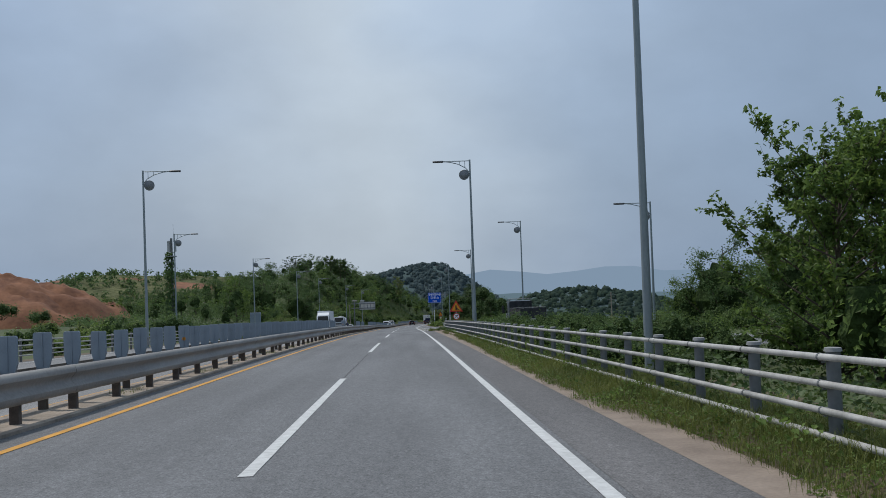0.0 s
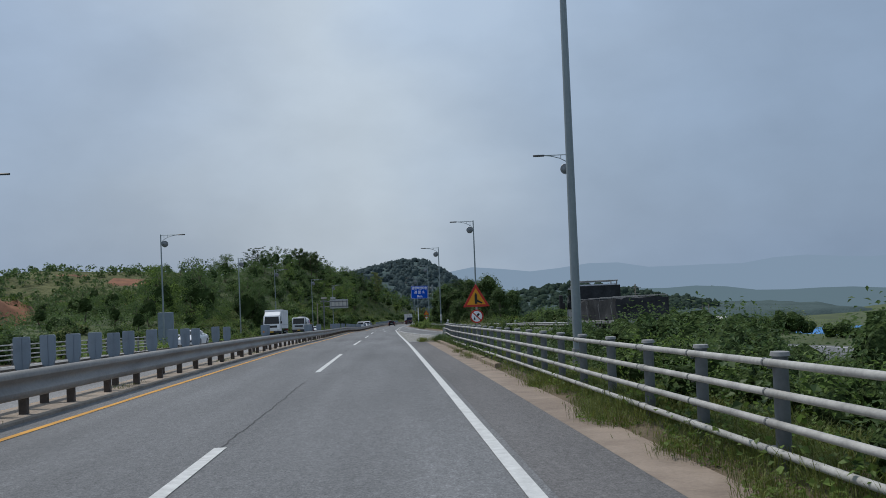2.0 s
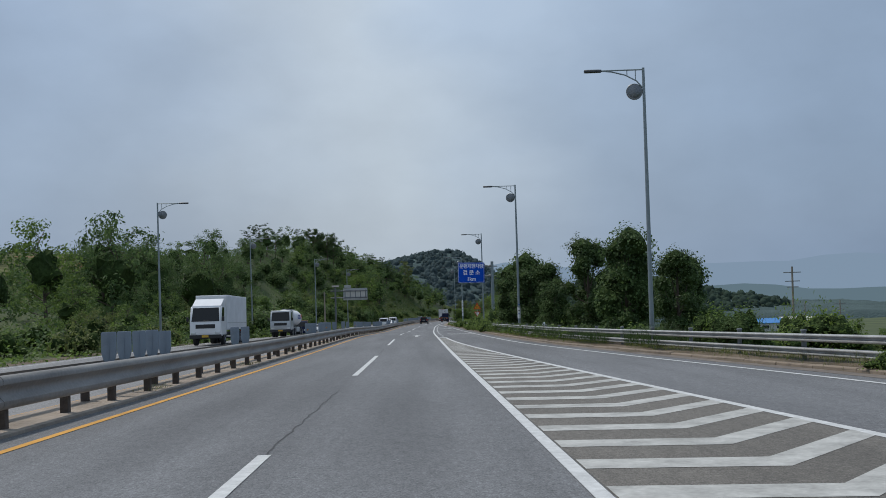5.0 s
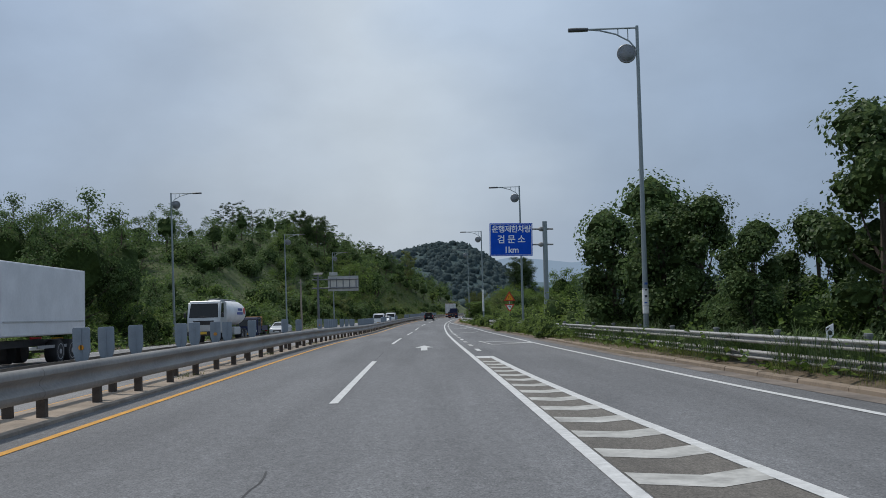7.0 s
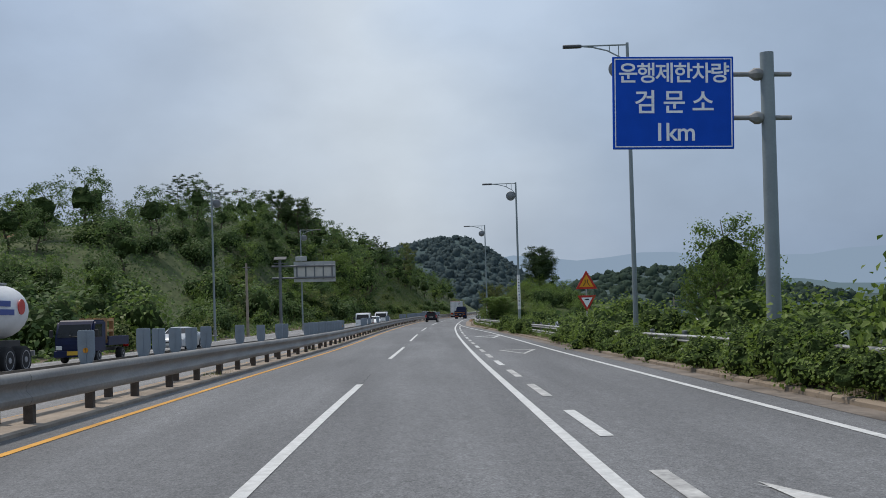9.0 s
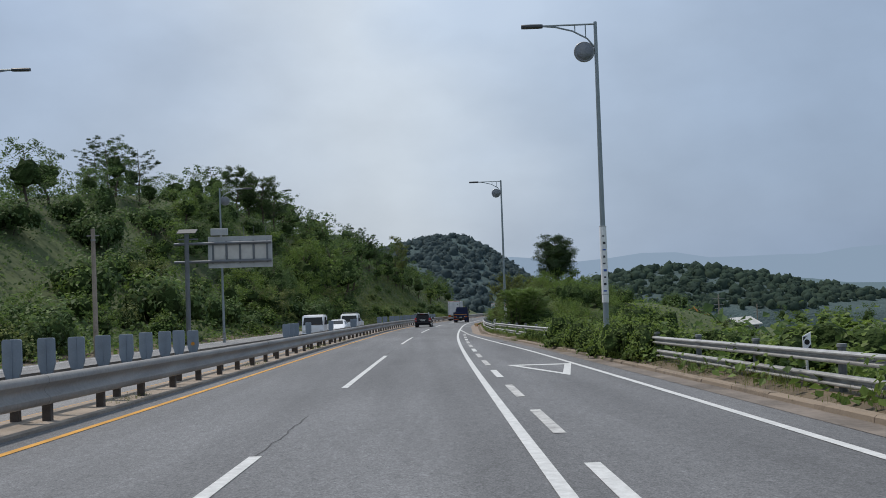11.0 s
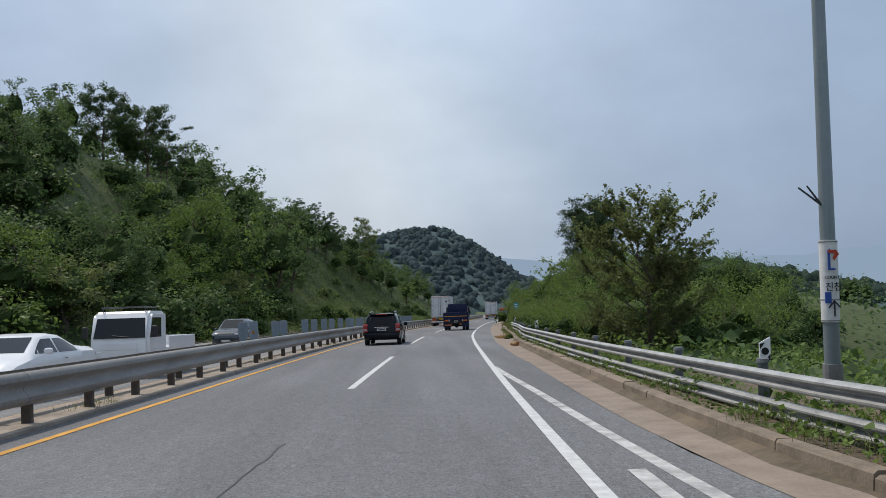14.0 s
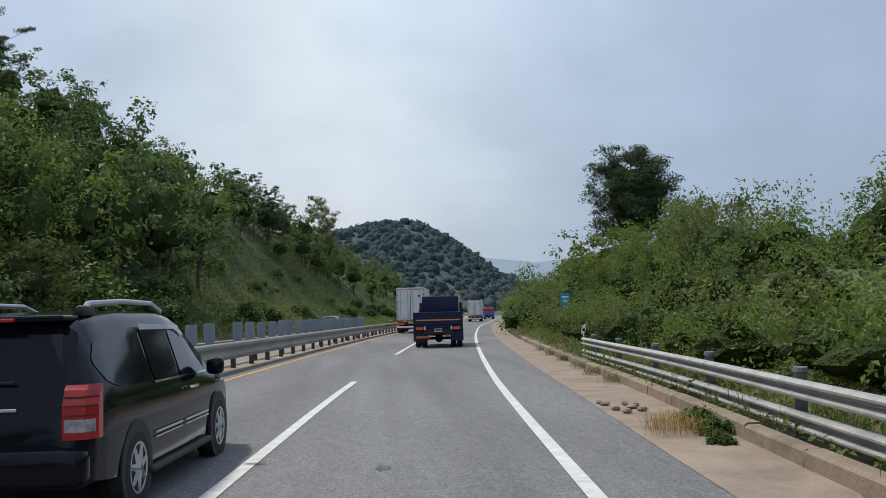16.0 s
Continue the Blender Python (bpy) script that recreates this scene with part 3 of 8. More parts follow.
# dark skid marks: ragged streaks
SKID = mat("tyre_rubber_marks", (0.095, 0.097, 0.10), 0.85, var=0.35, scale=8, fine=60, bump=0.3, stretch=(4, 0.6, 1))
random.seed(17)
for y0, u, ln, w_ in ((99.2, -0.69, 0.55, 0.11), (99.2, -0.37, 0.75, 0.17), (99.05, 1.04, 0.6, 0.13), (99.05, 1.36, 0.6, 0.14), (104.25, -0.68, 0.45, 0.1), (104.3, -0.37, 0.5, 0.16), (104.1, 1.06, 0.45, 0.14), (104.4, 1.4, 0.5, 0.15), (109.3, -0.3, 1.2, 0.1), (112.5, -0.35, 1.0, 0.12), (110, 1.35, 0.6, 0.08), (278.5, 3.6, 0.2, 0.06), (175.15, 1.33, 0.2, 0.05), (352.1, -0.2, 0.3, 0.1)):
    g = Geo()
    rim = [(y0 + 0.5 * ln * math.sin(k * math.pi / 7) * random.uniform(0.75, 1.1), u + w_ * math.cos(k * math.pi / 7) * random.uniform(0.7, 1.1)) for k in range(14)]
    g.add([P(p, q, 0.005) for p, q in rim], [tuple(range(14))])
    for k in range(6):
        c, q = u + w_ * random.uniform(-0.9, 0.9), random.uniform(0.006, 0.016)
        a, b = y0 - ln * random.uniform(0.5, 0.8), y0 + ln * random.uniform(0.5, 0.8)
        g.add([P(a, c, 0.006), P((a + b) / 2, c + q, 0.006), P(b, c, 0.006), P((a + b) / 2, c - q, 0.006)], [(0, 1, 2, 3)])
    part("skid_mark", g, SKID, road)

# ------------------------------------------------------------------ guard rails
W = [(0, 0.0), (0.06, 0.018), (0.09, 0.055), (0.09, 0.09), (0.02, 0.14), (0.0, 0.16), (0.0, 0.19), (0.02, 0.21), (0.09, 0.26), (0.09, 0.295), (0.06, 0.332), (0.0, 0.35)]


def w_prof(zb, side, tall=1.0):
    """Thin W-shaped beam; side +1 bulges towards +u."""
    out = [(side * p, zb + q * tall) for p, q in W]
    return out + [(side * (p - 0.012), zb + q * tall) for p, q in reversed(W)]


def rail_run(name, label, a, b, off, posts, beams, side, material, post_mat, step, seg, post_h, post_w=0.13, cap=False, tall=1.0):
    rail = thing(name, label, "guard rail", m=Matrix.Identity(4))
    y = a
    while y < b:
        e = min(y + seg, b)
        for zb in beams:
            g = Geo()
            lap = random.uniform(-0.012, 0.012)
            sweep(g, ys_between(y, e + 0.12, 2.7), w_prof(zb + lap * 0.3, side, tall), lambda q: (off(q) if callable(off) else off) + (0.006 if int(y / seg) % 2 else 0))
            part("beam", g, material, rail, smooth=True)
        y = e
    gp = Geo()
    if cap:
        gp.cyl((0, 0, -0.3), (0, 0, post_h), 0.07, 0.07, 12)
        gp.cyl((0, 0, post_h), (0, 0, post_h + 0.05), 0.09, 0.08, 12)
    else:
        gp.box((0, 0, post_h / 2 - 0.15), (post_w, post_w * 0.85, post_h + 0.3))
    me = gp.mesh("post", post_mat)
    y = a + 0.4
    while posts and y < b:
        o = off(y) if callable(off) else off
        p = part("post", None, None, rail, data=me)
        p.matrix_world = upright(y, o - side * 0.12)
        y += step
    return rail


random.seed(11)
rail_run("median_guardrail", "silver W-beam guard rail on short rusty posts along the median", -14, 330, -6.2, True, (0.38,), 1, GALV_OLD, RUST, 2.65, 10.6, 0.8, 0.15, False, 1.5)
rail_run("median_guardrail", "silver W-beam guard rail on short rusty posts along the median", 330, 560, -6.2, True, (0.38,), 1, GALV_OLD, RUST, 2.65, 10.6, 0.8, 0.15, False, 1.5)
rail_run("median_guardrail", "dull W-beam rail on the oncoming side of the median", -14, 560, -7.0, True, (0.42,), -1, GALV_DULL, RUST, 5.3, 21.2, 0.8, 0.15, False, 1.3)


def right_rail(y):
    if y < 112:
        return ramp_left(y) + 5.6
    return kerb_off(y) + 0.85 - 0.4 * smooth(300, 330, y)


rail_run("roadside_guardrail", "double silver W-beam guard rail, partly overgrown by creepers", 98, 307.1, right_rail, True, (0.24, 0.62), -1, GALV, POSTGREY, 4.1, 12.3, 0.9, 0.14, True, 0.62)
rail_run("roadside_guardrail", "low double silver W-beam guard rail along the bend", 307.1, 370.2, right_rail, True, (0.17, 0.52), -1, GALV, POSTGREY, 4.1, 12.3, 0.8, 0.14, True, 0.62)

# pipe rail on the right verge
NOSE = 108.15


def pipe_rail(name, label, a, b, off, side):
    rail = thing(name, label, "railing", m=Matrix.Identity(4))
    heights = (0.28, 0.52, 0.78, 1.04)
    y = a
    while y < b - 0.1:
        e = min(y + 8.4, b)
        for h in heights:
            g = Geo()
            g.tube([P(q, off(q), h) for q in ys_between(y, e, 2.1)], 0.035, 10)
            g.tube([P(y, off(y), h), P(y + 0.18, off(y + 0.18), h)], 0.041, 10)
            part("pipe", g, PIPE, rail, smooth=True)
        y = e
    g = Geo()
    g.cyl((0.13, 0, -0.4), (0.13, 0, 1.09), 0.068, 0.068, 14)
    for h in heights:
        g.box((0.06, 0, h), (0.14, 0.1, 0.05))
    me = g.mesh("post", POSTGREY, True)
    gc = Geo()
    gc.cyl((0.13, 0, 1.09), (0.13, 0, 1.125), 0.088, 0.08, 14)
    mc = gc.mesh("post_cap", GALV_DULL, True)
    clamps = [Geo().cyl((0, -0.016, h), (0, 0.016, h), 0.0405, 0.0405, 10).box((0.03, 0, h - 0.045), (0.03, 0.03, 0.03)).mesh("clamp", POSTGREY, True) for h in heights]
    y = a + 0.3
    while y < b:
        p = part("post", None, None, rail, data=me)
        p.matrix_world = upright(y, off(y), 0, 0 if side > 0 else 180)
        part("post_cap", None, None, p, data=mc)
        if side > 0:
            for k in clamps:
                part("clamp", None, None, p, "dark clamp round a pipe", data=k)
        y += 2.1
    return rail


pr = pipe_rail("pipe_railing", "pale four-pipe steel railing on grey posts along the grass verge", -10.1, NOSE, lambda y: 4.0 - 0.25 * smooth(8, 40, y) + 0.46 * smooth(92, 108.15, y), 1)
g = Geo()
q = P(105.7, 4.1, 0)
g.cyl((q[0] + 0.22, q[1], q[2] + 1.1), (q[0] + 0.22, q[1], q[2] + 1.24), 0.025, 0.025, 10)
g.cyl((q[0] + 0.22, q[1] - 0.02, q[2] + 1.3), (q[0] + 0.22, q[1] + 0.02, q[2] + 1.3), 0.062, 0.062, 20)
part("reflector", g, mat("reflector_white", (0.7, 0.7, 0.68), 0.4, var=0.1, scale=8), pr, "round white reflector on a post cap")
pipe_rail("pipe_railing", "pale four-pipe steel railing beyond the oncoming lanes", 10, 126, lambda y: -19.1, -1)
# plate at the railing's blunt end
g = Geo()
g.rbox((mid(108.1) + 4.2, 108.2, lev(108.1) + 0.5), (0.17, 0.12, 0.66), 0.012)
part("end_plate", g, mat("white_end_plate", (0.42, 0.43, 0.42), 0.6, var=0.2, scale=4), pr, "dusty white sheet-metal end plate")

# ------------------------------------------------------------------ glare panels on the median
panel0 = thing("glare_panel", "grey tapered anti-glare panel standing on the median rail", "glare panel", "glare panels on the median", m=Matrix.Identity(4))
g = Geo()
g.prism([(-0.165, 0.22), (-0.105, 0.0), (0.105, 0.0), (0.165, 0.22), (0.165, 0.67), (0.145, 0.70), (-0.145, 0.70), (-0.165, 0.67)], "y", -0.03, 0.03)
g.prism([(-0.012, 0.02), (0.012, 0.02), (0.012, 0.69), (-0.012, 0.69)], "y", -0.045, -0.03)
part("blade", g, PANEL, panel0)
g = Geo().box((0, 0, -0.12), (0.1, 0.08, 0.3))
part("bracket", g, GALV_DULL, panel0)
py = [8.6 + 1.6 * i for i in range(41)] + [75.2, 78, 80, 82, 86, 89, 102, 103.6, 131, 132.2, 133.4, 134.6, 135.8, 146, 148, 170, 171.4, 173.5, 177.7, 179.5, 182.3, 184.1, 189, 198, 203, 213, 216.7, 218, 219.6, 221.3, 223, 228, 232, 236.4, 238]
py += [245 + 1.55 * i for i in range(13)] + [281, 282.6, 284.2, 288.8, 298.6, 311.7, 313.3, 333.5, 335.4, 339.7, 341.6, 347.4, 350.6, 354, 357.2, 361.2, 364.8, 366.6, 370, 372] + [375.7 + 2.0 * i for i in range(20)]
random.seed(5)
gr = Geo().cyl((0, -0.038, 0.3), (0, -0.045, 0.3), 0.055, 0.055, 10)
REFL = mat("amber_reflector", (0.6, 0.25, 0.02), 0.3, var=0.1)
mref = gr.mesh("reflector", REFL)
for i, y in enumerate(py):
    p = copy_thing(panel0, upright(y, -6.85 + random.uniform(-0.03, 0.03), 0.8 + random.uniform(-0.02, 0.02), random.uniform(-6, 6)))
    if i in (4, 13, 47, 56, 61, 66, 88, 97):
        part("reflector", None, None, p, "amber round reflector", data=mref)
for o in (*panel0.children_recursive, panel0):
    bpy.data.objects.remove(o)

# ------------------------------------------------------------------ street lamps
lamp0 = thing("street_lamp", "tall grey steel street lamp with a round disc under its arm", "street lamp", "street lamps along the road", m=Matrix.Identity(4))
H = 12.3
part("pole", Geo().cyl((0, 0, -1.2), (0, 0, H), 0.115, 0.06, 14), LAMPGREY, lamp0, smooth=True)
part("base_plate", Geo().rbox((0, 0, 0.1), (0.42, 0.42, 0.06), 0.01).cyl((0, 0, 0.1), (0, 0, 0.6), 0.14, 0.13, 14), GALV_DULL, lamp0)
g = Geo().tube([(0.05, 0, H - 0.08), (-1.9, 0, H - 0.08)], 0.032, 8)
g.tube([(0, 0, H - 0.95), (-0.3, 0, H - 0.58), (-0.8, 0, H - 0.3), (-1.4, 0, H - 0.14), (-1.95, 0, H - 0.08)], 0.03, 8)
g.tube([(-0.72, 0, H - 0.1), (-0.72, 0, H - 0.34)], 0.02, 6)
g.tube([(-0.35, 0, H - 0.1), (-0.35, 0, H - 0.56)], 0.02, 6)
part("arm", g, LAMPGREY, lamp0, smooth=True)
g = Geo()
g.loft([[(-1.85 - 0.75 * t, sy * wdt, H - 0.1 + z) for sy, z in ((-1, -0.03), (-1, 0.03), (-0.6, 0.075), (0.6, 0.075), (1, 0.03), (1, -0.03), (0.6, -0.05), (-0.6, -0.05))] for t, wdt in ((0, 0.07), (0.15, 0.13), (0.5, 0.16), (0.85, 0.15), (1, 0.1))])
part("lamp_head", g, DARKGREY, lamp0, "flat dark lamp head", smooth=True)
disc_data = Geo().cyl((-0.42, -0.05, H - 1.05), (-0.42, 0.05, H - 1.05), 0.34, 0.34, 24).cyl((-0.42, 0.05, H - 1.05), (-0.42, 0.09, H - 1.05), 0.3, 0.22, 24).cyl((-0.42, -0.05, H - 1.05), (-0.42, -0.09, H - 1.05), 0.3, 0.22, 24)
dsc = part("disc", disc_data, DISC, lamp0, "round grey disc", smooth=True)
part("disc_rim", Geo().tube([(-0.42 + 0.345 * math.cos(a * math.pi / 12), 0, H - 1.05 + 0.345 * math.sin(a * math.pi / 12)) for a in range(25)], 0.022, 6), GALV, dsc)
part("disc_bracket", Geo().tube([(0, 0, H - 0.95), (-0.2, 0, H - 0.98)], 0.025, 6), LAMPGREY, lamp0)
lamps_r = [(20.2, 5.15, 9.0), (66.4, 4.75, 9.13), (67.3, 17.65, 5.84), (109.0, 13.4, 6.75), (150.8, 10.45, 4.4), (186.6, 8.45, 2.3), (232, 8.72, -0.19), (267.6, 7.72, -2.9), (312, 8.3, -4.6)]
lamps_l = [(28, -18.6, 11.2), (67.4, -18.2, 9.15), (106, -25.4, 6.4), (150.6, -23.9, 4.15), (191.2, -21.8, 2.0), (233.5, -21.3, 0.15), (274.5, -17.35, -2.4), (312, -14.6, -4.5)]
for y, x, top in lamps_r:
    copy_thing(lamp0, Matrix.Translation((x, y, top - H)) @ pose(0, 0, 0, 0, 0.0, -3))
for y, x, top in lamps_l:
    copy_thing(lamp0, Matrix.Translation((x, y, top - H)) @ pose(0, 0, 0, 0, 0.0, 183))
for o in (*lamp0.children_recursive, lamp0):
    bpy.data.objects.remove(o)


# ------------------------------------------------------------------ plants
LEAF = mat("leaf_green", (0.068, 0.122, 0.025), 0.55, var=0.2, scale=0.35, fine=3, bump=0, col2=(0.19, 0.285, 0.066), island=True, trans=0.45, spec=0.3)
# blue raised: a little of the hillside's haze is in this leaf colour
LEAF_DARK = mat("leaf_dark_green", (0.054, 0.100, 0.036), 0.6, var=0.2, scale=0.3, fine=3, bump=0, col2=(0.145, 0.225, 0.074), island=True, trans=0.45, spec=0.28)
LEAF_LIGHT = mat("leaf_light_green", (0.088, 0.152, 0.026), 0.55, var=0.2, scale=0.4, fine=3, bump=0, col2=(0.215, 0.30, 0.066), island=True, trans=0.45, spec=0.3)
LEAF_OLIVE = mat("leaf_olive", (0.092, 0.124, 0.040), 0.6, var=0.2, scale=0.4, fine=3, bump=0, col2=(0.225, 0.265, 0.088), island=True, trans=0.45, spec=0.28)
NEEDLE = mat("pine_needles", (0.036, 0.068, 0.032), 0.6, var=0.2, scale=0.3, fine=4, bump=0, col2=(0.082, 0.130, 0.056), island=True, trans=0.28, spec=0.25)
# darker copy of the leaf green: the shade inside crowns is in this colour
CORE = mat("foliage_inner_shade", (0.026, 0.046, 0.014), 0.9, var=0.45, scale=1.2, fine=5, bump=1.0, col2=(0.055, 0.088, 0.026), spec=0.1, dist=0.2)
BARK = mat("bark", (0.085, 0.065, 0.048), 0.9, var=0.35, scale=4, fine=18, bump=0.6, stretch=(1, 1, 0.25))
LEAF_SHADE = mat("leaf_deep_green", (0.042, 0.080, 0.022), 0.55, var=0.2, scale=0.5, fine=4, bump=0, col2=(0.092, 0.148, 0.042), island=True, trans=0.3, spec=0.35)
GRASS = mat("grass_blade", (0.080, 0.118, 0.026), 0.6, var=0.25, scale=0.6, fine=4, bump=0, col2=(0.215, 0.24, 0.062), island=True, trans=0.35, spec=0.3)


def unit(a):
    return a / np.maximum(np.linalg.norm(a, axis=1, keepdims=True), 1e-6)


def leaf_quads(rng, pts, nrm, size, slim=0.55, droop=0.25):
    """Diamond leaves at points, facing roughly along nrm: vertices and faces."""
    n = len(pts)
    nn = unit(nrm + rng.normal(0, 0.55, (n, 3)))
    t = unit(np.cross(nn, rng.normal(0, 1, (n, 3))))
    b = np.cross(nn, t)
    s = (size * rng.uniform(0.65, 1.3, n))[:, None]
    tip = np.array([0, 0, -droop])
    v = np.stack([pts - t * s * 0.5, pts - b * s * slim * 0.5 + nn * s * 0.08, pts + t * s * 0.5 + tip * s * 0.5, pts + b * s * slim * 0.5 + nn * s * 0.08], axis=1).reshape(-1, 3)
    f = np.arange(n * 4).reshape(n, 4)
    return v, f


def blob(rng, c, r, n=8, m=6):
    g = Geo()
    for j in range(1, m):
        th = math.pi * j / m
        ring = []
        for k in range(n):
            q = rng.uniform(0.82, 1.15)
            ring.append((c[0] + r[0] * q * math.sin(th) * math.cos(2 * math.pi * k / n), c[1] + r[1] * q * math.sin(th) * math.sin(2 * math.pi * k / n), c[2] - r[2] * q * math.cos(th)))
        g.v += ring
    for j in range(m - 2):
        for k in range(n):
            g.f.append((j * n + k, j * n + (k + 1) % n, (j + 1) * n + (k + 1) % n, (j + 1) * n + k))
    g.f += [tuple(reversed(range(n))), tuple(range((m - 2) * n, (m - 1) * n))]
    return g.v, g.f


def lumps(d, off, amp):
    """Uneven outline of a clump: swelling and hollows at two sizes, by direction."""
    return np.array([1 + amp * (noise.noise((q[0] * 1.6 + off, q[1] * 1.6, q[2] * 1.6)) * 1.1 + 0.7 * noise.noise((q[0] * 3.7, q[1] * 3.7 + off, q[2] * 3.7))) for q in d])[:, None]


def ball_dirs(n, m):
    """Directions and faces of a closed ball with poles."""
    v = [(math.sin(math.pi * j / m) * math.cos(2 * math.pi * (k + 0.5 * (j % 2)) / n), math.sin(math.pi * j / m) * math.sin(2 * math.pi * (k + 0.5 * (j % 2)) / n), -math.cos(math.pi * j / m)) for j in range(1, m) for k in range(n)]
    f = [(j * n + k, j * n + (k + 1) % n, (j + 1) * n + (k + 1) % n, (j + 1) * n + k) for j in range(m - 2) for k in range(n)]
    o = (m - 1) * n
    v += [(0, 0, -1), (0, 0, 1)]
    f += [(o, (k + 1) % n, k) for k in range(n)] + [(o + 1, (m - 2) * n + k, (m - 2) * n + (k + 1) % n) for k in range(n)]
    return np.array(v), f


def crown_mesh(name, rng, clumps, leaves, size, leaf_mat, slim=0.55, core=0.62, fill=0.5, droop=0.25, amp=0.42):
    """Clumps: (centre, radii), uneven and grown together. Leaves lie on the outside and sink in by fill; a lumpy core
    has the inner shade painted in as dark green.
    """
    V, F, M, o = [], [], [], 0
    vol = [((c[1][0] * c[1][1] * c[1][2]) ** (2 / 3)) for c in clumps]
    tot = sum(vol)
    cd, cf = ball_dirs(8, 5)
    for a, ((c, r), w) in enumerate(zip(clumps, vol)):
        n = max(8, int(leaves * 1.12 * w / tot))
        off = a * 7.31
        d = unit(rng.normal(0, 1, (n, 3)))
        rad = lumps(d, off, amp) * (1 - fill * rng.uniform(0, 1, (n, 1)) ** 1.5) * rng.uniform(0.93, 1.10, (n, 1))
        sprig = rng.uniform(0, 1, (n, 1)) < 0.05
        rad = np.where(sprig, rad * rng.uniform(1.02, 1.13, (n, 1)), rad)
        pts = np.array(c) + d * rad * np.array(r)
        out = np.ones(n, bool)
        for b, (c2, r2) in enumerate(clumps):
            if b != a:
                out &= (((pts - np.array(c2)) / (np.array(r2) * 0.72)) ** 2).sum(axis=1) > 1
        pts, d = pts[out], d[out]
        n = len(pts)
        if n:
            v, f = leaf_quads(rng, pts, d + np.array([0, 0, 0.55]), size, slim, droop)
            V.append(v)
            F += (f + o).tolist()
            M += [0] * n
            o += len(v)
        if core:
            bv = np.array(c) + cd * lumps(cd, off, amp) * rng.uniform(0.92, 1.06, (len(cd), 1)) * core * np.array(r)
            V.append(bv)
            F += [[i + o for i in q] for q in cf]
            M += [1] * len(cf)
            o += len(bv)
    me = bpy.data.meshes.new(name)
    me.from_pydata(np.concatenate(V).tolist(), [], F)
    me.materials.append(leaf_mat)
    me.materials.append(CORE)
    me.polygons.foreach_set("material_index", M)
    me.polygons.foreach_set("use_smooth", [False] * len(M))
    me.update()
    return me


def trunk_geo(rng, h, r, tips, lean=0.0, forks=True):
    g = Geo()
    top = (lean, 0, h)
    mid_p = (lean * 0.3 + rng.uniform(-0.1, 0.1), rng.uniform(-0.1, 0.1), h * 0.5)
    g.tube([(0, 0, -0.6), (0, 0, 0.2), mid_p, top], [r * 1.25, r, r * 0.75, r * 0.3], 8)
    for c in tips:
        z0 = min(h * 0.85, max(h * 0.22, c[2] * rng.uniform(0.45, 0.7)))
        s = (lean * z0 / h, 0, z0)
        q = ((s[0] + c[0]) / 2, (s[1] + c[1]) / 2, z0 + (c[2] - z0) * 0.35)
        g.tube([s, q, c], [r * 0.42, r * 0.28, r * 0.1], 5)
    return g


def tree_proto(name, label, seed, h, spread, n_clumps, leaves, size, leaf_mat, low=0.3, kind="round", slim=0.55, core=0.62, clump=0.34, trunk=0.16, fill=0.5, loose=1):
    rng = np.random.default_rng(seed)
    clumps = []
    for i in range(n_clumps):
        t = (i + 0.5) / n_clumps
        a = i * 2.4 + rng.uniform(-0.4, 0.4)
        z = h * (low + (0.93 - low) * t)
        if kind == "round":
            wid = spread * math.sin(math.pi * (0.16 + 0.78 * t)) ** 0.75
        elif kind == "pine":
            wid = spread * (0.5 + 0.5 * math.sin(math.pi * (0.15 + 0.75 * t))) * (1 - 0.35 * t * t)
        else:
            wid = spread * (1.05 - 0.75 * t)
        q = wid * rng.uniform(0.5, 0.95) * (0.72 if loose < 1 else 1)
        rr = spread * clump * rng.uniform(0.75, 1.25)
        if kind == "pine":
            radii = (rr * 1.2 * rng.uniform(0.8, 1.2), rr * 1.2 * rng.uniform(0.8, 1.2), rr * rng.uniform(0.6, 0.95))
        else:
            radii = (rr * rng.uniform(0.85, 1.2), rr * rng.uniform(0.85, 1.2), rr * rng.uniform(0.75, 1.15))
        clumps.append(((q * math.cos(a), q * math.sin(a), z), radii))
    root = thing(name, label, "tree", m=Matrix.Identity(4))
    part("trunk", trunk_geo(rng, h * 0.9, trunk * h / 8, [c[0] for c in clumps]), BARK, root, smooth=True)
    part("crown", None, None, root, data=crown_mesh("crown", rng, clumps, leaves, size, leaf_mat, slim, core, fill))
    return root


